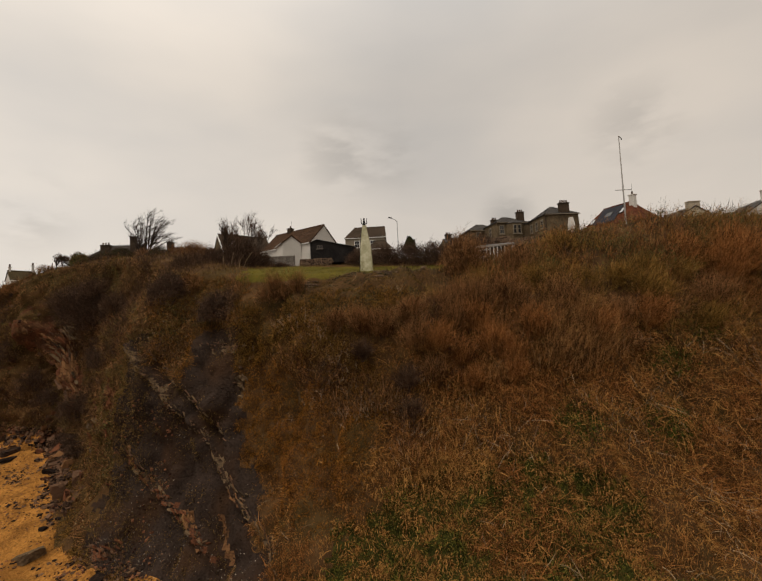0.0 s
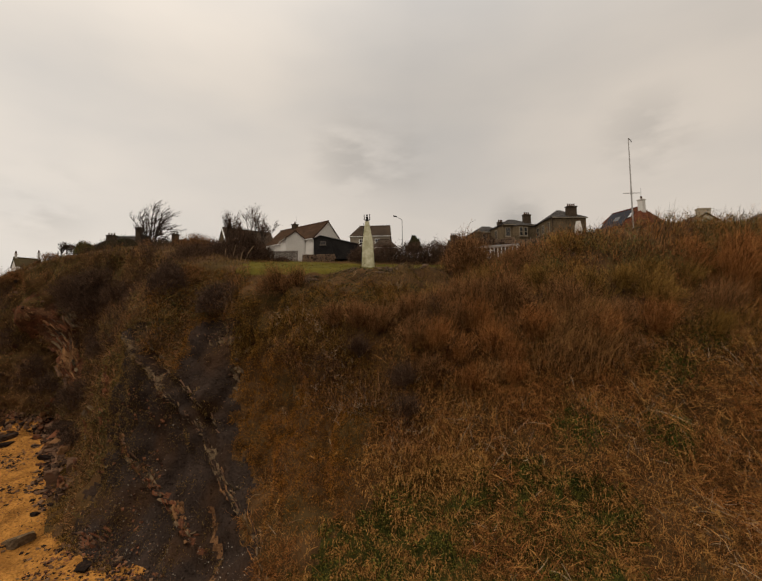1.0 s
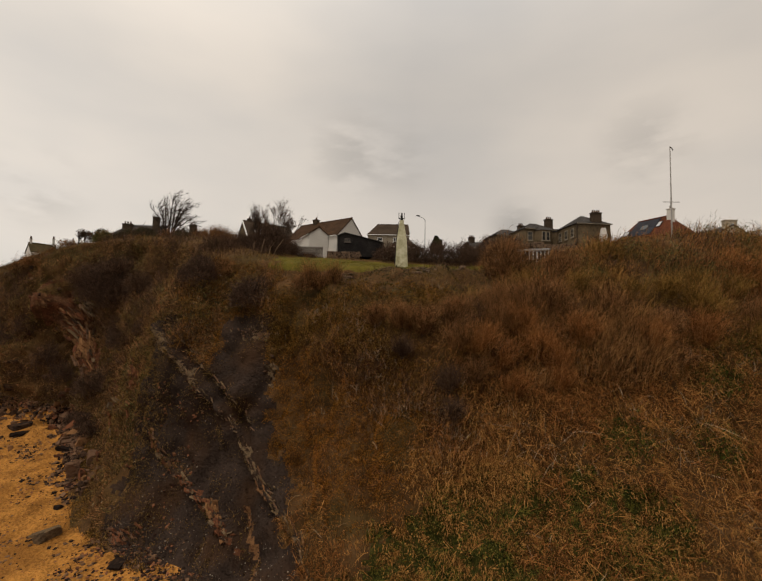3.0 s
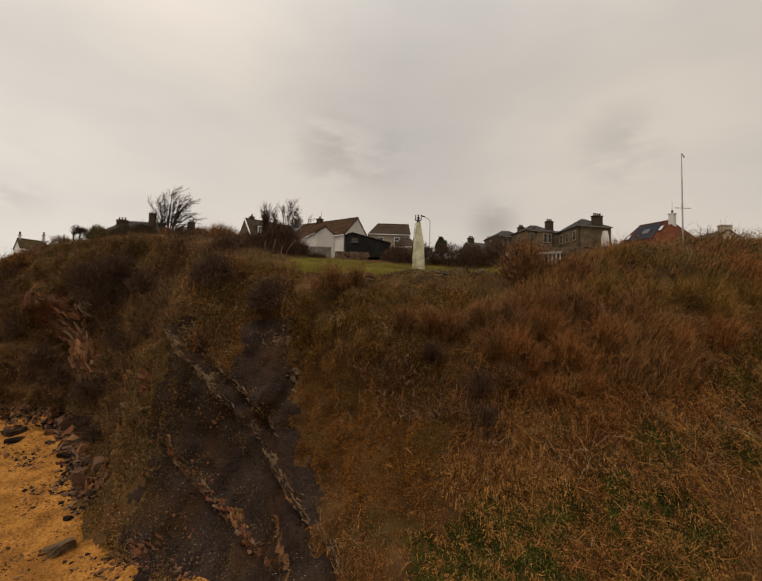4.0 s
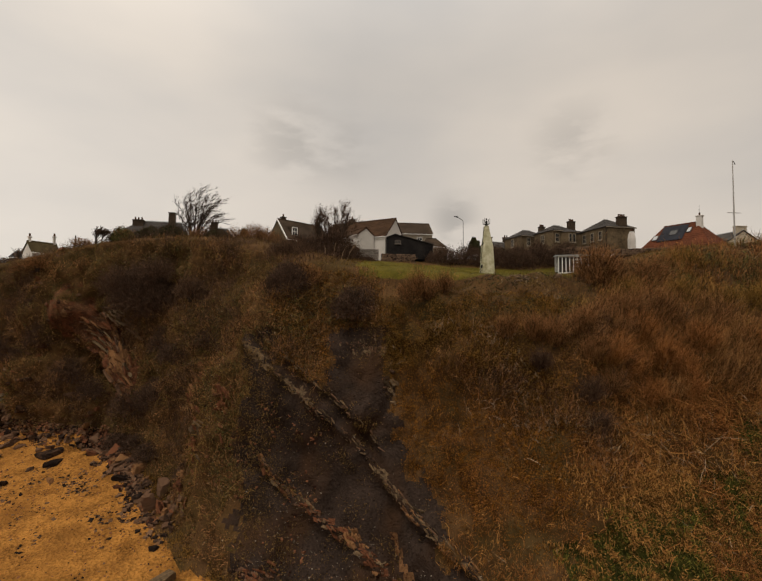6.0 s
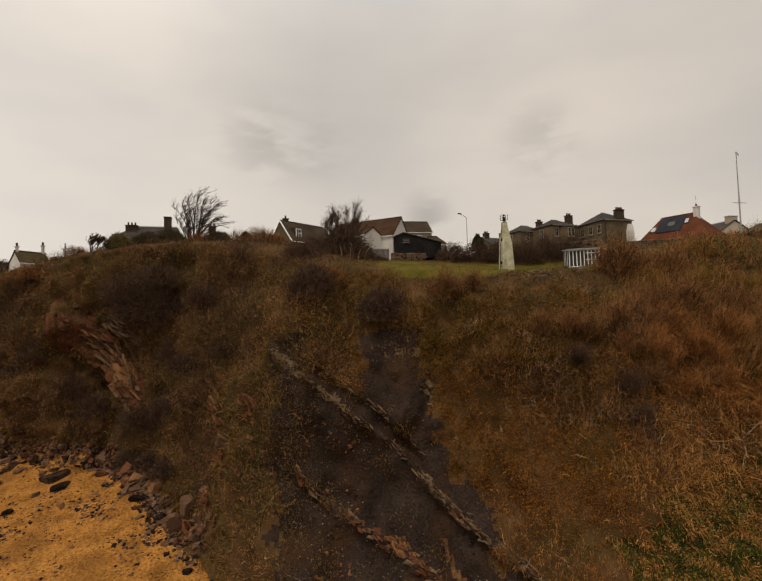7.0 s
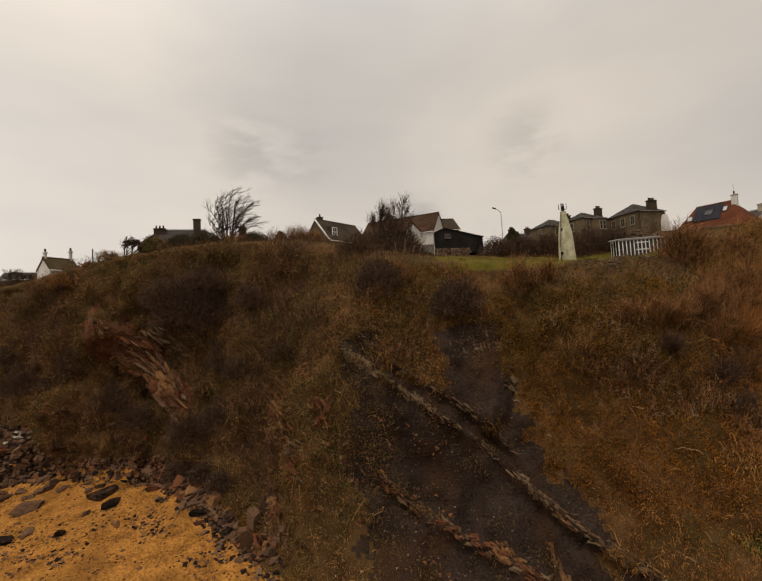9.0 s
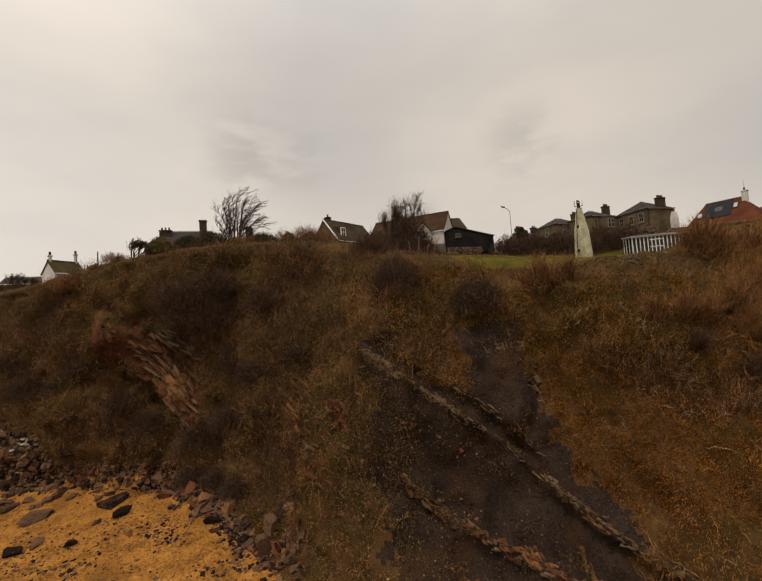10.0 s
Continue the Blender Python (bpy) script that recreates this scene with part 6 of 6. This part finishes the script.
for fx_, fy_ in ((-80.0, 92.0), (-76.0, 90.5), (-72.5, 90.0), (-69.5, 89.0)):
    bush(fx_, fy_, ground_z(fx_, fy_), 2.0, 1.2, 600, M_TWIG_D, "dark windswept bush far along the shore", 1500, M_TWIG_D, group="bushes along the shore")


# ---- rocks ----
def rock_mesh(seed, mat, cuts=9, fine=2):
    """An angular stone: a ball cut flat by planes on every side."""
    rnd = random.Random(seed)
    bm = bmesh.new()
    bmesh.ops.create_icosphere(bm, subdivisions=fine, radius=0.98)
    for k in range(cuts):
        n = Vector((rnd.gauss(0, 1), rnd.gauss(0, 1), rnd.gauss(0, 1))).normalized()
        if k < 6:
            n = (Vector([(1 if k % 2 else -1) * (a == k // 2) for a in range(3)]) + n * 0.35).normalized()
        d = rnd.uniform(0.36, 0.5)
        for v in bm.verts:
            over = v.co.dot(n) - d
            if over > 0:
                v.co -= n * over
    for v in bm.verts:
        v.co += Vector((rnd.uniform(-1, 1), rnd.uniform(-1, 1), rnd.uniform(-1, 1))) * 0.018
    me = bpy.data.meshes.new("rock")
    bm.to_mesh(me)
    bm.free()
    me.materials.append(mat)
    return me


BOULDERS = [rock_mesh(k, M_BOULDER) for k in range(12)]
SLABS = [rock_mesh(k + 120, M_BOULDER, 11, 3) for k in range(6)]
PALES = [rock_mesh(k + 20, M_PALEROCK) for k in range(3)]
LEDGES = [rock_mesh(k + 40, M_LEDGE) for k in range(10)]
REDS = [rock_mesh(k + 60, M_REDROCK) for k in range(10)]
ORANGES = [rock_mesh(k + 80, M_ORANGE) for k in range(6)]


def snap(x, y_guess, z_want=None):
    """A point on the ground: nearest face to a place, or at a height on the cliff at x."""
    if z_want is None:
        d = (FC[:, 0] - x) ** 2 + (FC[:, 1] - y_guess) ** 2
    else:
        d = (FC[:, 0] - x) ** 2 + (FC[:, 2] - z_want) ** 2 + 1e3 * ~((FS > 1.8) & (FS < 6.1))
    k = int(np.argmin(d))
    return FC[k], FN[k]


def place(meshes, name, p, size, rnd, squash=(1.0, 0.8, 0.45), tilt=20, turn=None, label="", category="rock", group=""):
    ob = new(name, meshes[rnd.randrange(len(meshes))])
    s = [size * k * rnd.uniform(0.75, 1.25) for k in squash]
    ob.matrix_world = pose(p[0], p[1], p[2], rnd.uniform(-tilt, tilt), rnd.uniform(-tilt, tilt), rnd.uniform(0, 360) if turn is None else turn) @ Matrix.Diagonal((*s, 1))
    if label:
        tagged(ob, label, category, group)
    return ob


rnd = random.Random(4)


def lay(meshes, p, way, nrm, size, squash, jitter=0.25):
    """A slab of rock that lies along a line on the slope."""
    a = (Vector(way) + Vector((rnd.gauss(0, jitter), rnd.gauss(0, jitter), rnd.gauss(0, jitter)))).normalized()
    c = Vector(nrm)
    c = (c - a * c.dot(a)).normalized()
    b = c.cross(a)
    ob = new("stone", meshes[rnd.randrange(len(meshes))])
    s = [size * k * rnd.uniform(0.7, 1.3) for k in squash]
    m = Matrix((a, b, c)).transposed().to_4x4()
    ob.matrix_world = Matrix.Translation(p) @ m @ Matrix.Diagonal((*s, 1))
    return ob


# boulders along the cliff foot
for k in range(210):
    x = rnd.uniform(-60, -30.5)
    p, _ = snap(x, float(np.interp(x, SAND_X, SAND_Y)) + (rnd.gauss(1.3 if x > -36 else 0.9, 0.8) if x > -47 else rnd.gauss(0.0, 1.6)))
    size = min(max(0.56 * math.exp(rnd.gauss(0, 0.45)), 0.26), 1.5) * (1.0 if x < -35 else 0.62)
    kind = rnd.random()
    ob = place(BOULDERS if kind < 0.76 else REDS if kind < 0.92 else ORANGES, "boulder", (p[0] + rnd.uniform(-0.2, 0.2), p[1], p[2] + 0.05 * size), size, rnd, (1.3, 0.85, 0.6), 30)
    tagged(ob, ("dark angular boulder lying at the cliff foot", "reddish angular boulder lying at the cliff foot", "orange sandstone block lying at the cliff foot")[0 if kind < 0.76 else 1 if kind < 0.92 else 2], "boulder", "boulders at the cliff foot")
SLAB = "large dark slab of rock lying on the sand"
for x, y, s_, label in ((-47.4, 53.3, 1.9, SLAB), (-46.1, 51.7, 1.5, SLAB), (-54.1, 54.1, 2.1, SLAB), (-57.8, 57.1, 1.6, SLAB), (-60.0, 58.6, 1.4, SLAB), (-54.2, 56.6, 1.1, SLAB), (-53.7, 49.4, 1.3, "weed-grown dark boulder standing in the sand"), (-51.7, 50.0, 0.9, SLAB), (-49.0, 48.9, 1.0, SLAB), (-37.2, 47.8, 1.2, SLAB), (-38.6, 49.4, 1.0, SLAB), (-35.0, 45.4, 1.0, SLAB), (-47.9, 51.1, 0.7, SLAB), (-31.0, 38.7, 0.6, SLAB), (-21.2, 31.9, 0.9, SLAB)):
    p, _ = snap(x, y)
    place(SLABS, "boulder", (p[0], p[1], p[2] + 0.08), s_, rnd, (1.05, 0.9, 0.42), 12, label=label, category="boulder", group="boulders at the cliff foot")
p, _ = snap(-28.9, 35.4)
place(LEDGES, "boulder", (p[0], p[1], p[2] + 0.1), 1.7, rnd, (1.4, 0.7, 0.4), 8, 60, label="long brown slab of rock lying on the sand", category="boulder", group="boulders at the cliff foot")
p, _ = snap(-36.2, 49.1)
place(ORANGES, "boulder", (p[0], p[1], p[2] + 0.3), 1.1, rnd, (1.0, 0.9, 0.9), 10, label="square tan sandstone block in the rubble", category="boulder", group="boulders at the cliff foot")
p, _ = snap(-44.5, 48.9)
place(ORANGES, "boulder", (p[0], p[1], p[2] + 0.1), 0.7, rnd, (1.0, 0.9, 0.8), 10, label="rounded tan stone half sunk in the sand", category="boulder", group="boulders at the cliff foot")
for x, y, s_ in ((-33.2, 43.8, 1.2), (-32.6, 45.2, 1.1)):
    p, _ = snap(x, y)
    place(BOULDERS, "boulder", (p[0], p[1], p[2] + 0.5), s_, rnd, (0.9, 0.7, 1.4), 16, label="tall dark block leaning against the cliff foot", category="boulder", group="boulders at the cliff foot")
for k in range(84):
    x = rnd.uniform(-66, -53.5)
    p, n = snap(x, 0, rnd.uniform(3.5, float(np.interp(x, [-62, -58, -53], [9.6, 8.8, 5.0]))))
    place(BOULDERS, "boulder", p, min(max(0.75 * math.exp(rnd.gauss(0, 0.4)), 0.35), 1.8), rnd, (1.3, 0.85, 0.6), 30, label="dark boulder in the heap below the cliff", category="boulder", group="heap of boulders below the cliff")
for x, z, s_ in ((-61.9, 9.5, 0.7), (-61.2, 9.2, 0.5), (-58.6, 8.4, 0.55), (-57.9, 8.5, 0.7), (-57.2, 8.4, 0.5), (-58.2, 8.0, 0.45), (-59.2, 8.1, 0.4), (-57.6, 7.8, 0.5), (-59.8, 7.6, 0.4), (-57.0, 8.0, 0.4)):
    p, n = snap(x, 0, z)
    place(PALES, "boulder", Vector(p) + Vector(n) * 0.25, s_, rnd, (1.4, 0.8, 0.6), 25, label="pale weathered boulder in the heap below the cliff", category="boulder", group="heap of boulders below the cliff")
clump = fbm(FC + 12, 2.0, 3)
toe_belt = near & ~IS_SAND & (FC[:, 0] < -31.8) & (from_sand < np.interp(FC[:, 0], [-46, -36, -32], [3.6, 2.6, 1.2])) & (FS < 3.0)
edge_belt = near & (FC[:, 0] < -30.5) & (from_sand > -1.2) & (from_sand < 0.3) & (FS < 3.0)
toe_w = (toe_belt | IS_TALUS) * (0.35 + (clump > 0.46)) + edge_belt * (clump > 0.5) * 0.7
stones("rubble", toe_w * np.where(FC[:, 0] > -35, 0.4, 1.0), 3800, (0.14, 0.85), M_SCREE, "broken dark rubble along the cliff foot", "rubble", 0.55)
stones("red_rubble", (toe_belt & ~IS_TALUS) * (0.2 + (patch3 > 0.48)), 1900, (0.12, 0.6), M_REDSCREE, "red broken stones below the cliff", "rubble", 0.55)
sand_w = (IS_SAND & (FS > 0.75) & (FC[:, 0] > -75) & (FC[:, 0] < -12)).astype(float)
weed = fbm(FC * np.array([1.0, 0.6, 1.0]) + 44, 2.4, 3)
stones("shingle", sand_w * (0.02 + 0.5 * (clump > 0.62) + 3.0 * (weed > 0.63) + 9.0 * sum(np.exp(-(((FC[:, 0] - a) / 0.8) ** 2 + ((FC[:, 1] - b) / 0.7) ** 2)) for a, b in ((-49.5, 46.8), (-47.2, 46.0), (-49.0, 48.8), (-42.0, 48.0), (-40.5, 47.0), (-36.5, 42.8), (-35.2, 43.2)))), 1900, (0.06, 0.50), M_SCREE, "dark stones and weed strewn over the sand", "shingle", 0.35)
stones("red_shingle", sand_w * (0.25 + (clump > 0.56)), 2600, (0.06, 0.30), M_REDSCREE, "reddish stones strewn over the sand", "shingle", 0.4)
stones("sand_lumps", sand_w, 9000, (0.08, 0.34), M_SAND, "trodden lumps of sand on the beach", "sand", 0.25, 0.03)
gravel = near & (FS > 1.3) & (FS <= 2.15) & (FC[:, 0] > -25) & (FC[:, 0] < -13)
stones("gravel", gravel.astype(float), 800, (0.08, 0.4), M_REDSCREE, "sandy gravel and broken slabs at the foot of the shale", "rubble", 0.4)
stones("dark_gravel", gravel * (0.1 + (clump > 0.5)), 700, (0.08, 0.45), M_SCREE, "dark broken stones at the foot of the shale", "rubble", 0.5)


def strata(label, xs, zs, count, kinds, rows, size, squash, jitter=0.10, proud=0.0, category="rock ledge"):
    """Broken beds of rock that follow a line across the face, in rows side by side."""
    top = thing("rock_ledge" if category == "rock ledge" else "rock_outcrop", frame_at(0, 0, 0), label, category)
    for k in range(count):
        x = rnd.uniform(xs[0], xs[-1])
        z = float(np.interp(x, xs, zs))
        p0, _ = snap(x - 0.6, 0, float(np.interp(x - 0.6, xs, zs)))
        p1, _ = snap(x + 0.6, 0, float(np.interp(x + 0.6, xs, zs)))
        row = rnd.choice(rows)
        if fbm(np.array([[x, 3.0 * row, z]]), 0.9, 2)[0] < 0.42:
            continue
        p, n = snap(x, 0, z + row + rnd.gauss(0, 0.06))
        lay(rnd.choice(kinds), Vector(p) + Vector(n) * proud, Vector(p1) - Vector(p0), n, size * math.exp(min(rnd.gauss(0, 0.4), 0.5)), squash, jitter).parent = top
    return top


# rock ledges across the shale face
strata("grey ledge of dark broken beds above the red outcrop", [-45.2, -42.0, -39.0], [19.2, 17.2, 14.9], 90, [LEDGES, BOULDERS, LEDGES], (-0.3, 0.0, 0.25), 0.36, (3.0, 0.5, 0.9), 0.2, 0.5)
strata("thin dark ledge of broken beds slanting across the shale", LEDGE_X[1:6], LEDGE_Z[1:6], 290, [LEDGES, BOULDERS, LEDGES], (-0.42, -0.1, 0.08), 0.15, (2.4, 0.4, 0.9), 0.28)
strata("upper lip of dark rock above the hollow", LEDGE_X[1:6], [z + 1.75 for z in LEDGE_Z[1:6]], 80, [BOULDERS, LEDGES], (-0.1, 0.1), 0.2, (2.2, 0.5, 0.7))
strata("crusted ledge between the grass and the shale", LEDGE_X[5:], LEDGE_Z[5:], 250, [LEDGES, LEDGES, BOULDERS, ORANGES], (-0.34, -0.14, 0.06, 0.25), 0.20, (2.5, 0.45, 0.9), 0.28)
strata("red sandstone ledge breaking out of the shale", RED_X[:4], RED_Z[:4], 240, [REDS, REDS, BOULDERS, LEDGES, REDS, ORANGES, REDS, BOULDERS], (-0.45, -0.25, -0.05, 0.12), 0.22, (2.2, 0.55, 0.9), 0.4, 0.03)
strata("orange clay vein running down the shale", [-12.9, -12.3, -11.8, -11.2], [3.3, 1.9, 0.8, -0.1], 20, [ORANGES, REDS], (-0.1, 0.0, 0.1), 0.13, (2.4, 0.6, 0.5), 0.2, 0.0)
strata("orange and red sandstone outcrop on the overgrown cliff", [-47.0, -44.7, -42.4, -40.4], [17.4, 15.8, 13.0, 10.0], 295, [REDS, ORANGES, LEDGES, REDS, BOULDERS, ORANGES], (-2.4, -1.8, -1.2, -0.7, -0.2, 0.3, 0.8, 1.4, 2.2), 0.36, (2.8, 0.40, 0.9), 0.22, 0.25, "rock outcrop")


def outcrop(label, x, z, wide, tall, count, kinds, size, way=(0.6, -0.1, -0.78), squash=(1.5, 0.7, 0.8), proud=0.0):
    top = thing("rock_outcrop", frame_at(0, 0, 0), label, "rock outcrop")
    for k in range(count):
        p, n = snap(x + rnd.gauss(0, wide), 0, z + rnd.gauss(0, tall))
        lay(rnd.choice(kinds), Vector(p) + Vector(n) * proud, way, n, size * math.exp(min(rnd.gauss(0, 0.4), 0.5)), squash, 0.3).parent = top
    return top


outcrop("smooth orange sandstone face below the outcrop", -42.2, 12.5, 0.55, 0.8, 24, [ORANGES, ORANGES, REDS], 0.9, squash=(1.8, 0.9, 0.35), proud=0.0)
outcrop("pale rock knob at the edge of the grass", -12.5, 12.9, 0.22, 0.42, 40, [LEDGES, LEDGES, BOULDERS], 0.22)
outcrop("pile of dark stones in a hollow of the shale", -14.4, 16.0, 1.0, 0.35, 90, [BOULDERS, BOULDERS, LEDGES], 0.17)
outcrop("orange knob at the end of the red ledge", -15.6, 2.7, 0.35, 0.3, 30, [ORANGES], 0.27)
outcrop("red rock showing through the scrub", -30.3, 11.8, 0.3, 1.0, 40, [REDS, ORANGES], 0.26, squash=(2.6, 0.6, 0.7), proud=0.35)
outcrop("red rock showing through the scrub", -26.8, 11.4, 0.3, 1.2, 40, [REDS, ORANGES, REDS], 0.25, squash=(2.6, 0.6, 0.7), proud=0.35)
outcrop("red rock showing through the scrub", -29.1, 8.0, 0.25, 0.8, 26, [REDS, REDS, LEDGES], 0.24, squash=(2.6, 0.6, 0.7), proud=0.35)
outcrop("tall orange-red rock face at the beach", -31.0, 2.4, 0.45, 1.1, 80, [REDS, ORANGES, BOULDERS, BOULDERS], 0.45, (0.15, -0.1, -1), (2.0, 0.8, 0.6), 0.1)
outcrop("red rock showing through the scrub", -49.6, 19.2, 0.8, 0.6, 12, [REDS, REDS, ORANGES], 0.4)
outcrop("red-brown rock low on the shale", -22.4, 0.8, 0.7, 0.35, 70, [REDS, REDS, BOULDERS, BOULDERS], 0.22, (0.75, -0.2, -0.45), (2.2, 0.6, 0.6))
stones("scree", IS_SHALE * (0.25 + 1.3 * (patch2 > 0.52)), 1200, (0.05, 0.20), M_SCREE, "loose stone chips on the shale face", "scree", 0.5)
stones("pale_chips", IS_SHALE * (0.2 + (fz < 5)) * (0.2 + (patch3 > 0.48)), 420, (0.05, 0.15), M_PALEROCK, "pale stone chips caught on the shale", "scree", 0.5)
stones("dark_scree", IS_SHALE * 1.0, 3600, (0.05, 0.24), M_SHALE, "dark broken shale on the cliff face", "scree", 0.6)
stones("red_scree", near * on_face * (fx < -18) * (fz < 12) * (patch3 > 0.56), 700, (0.12, 0.45), M_REDSCREE, "red stones showing through the scrub", "scree", 0.6)
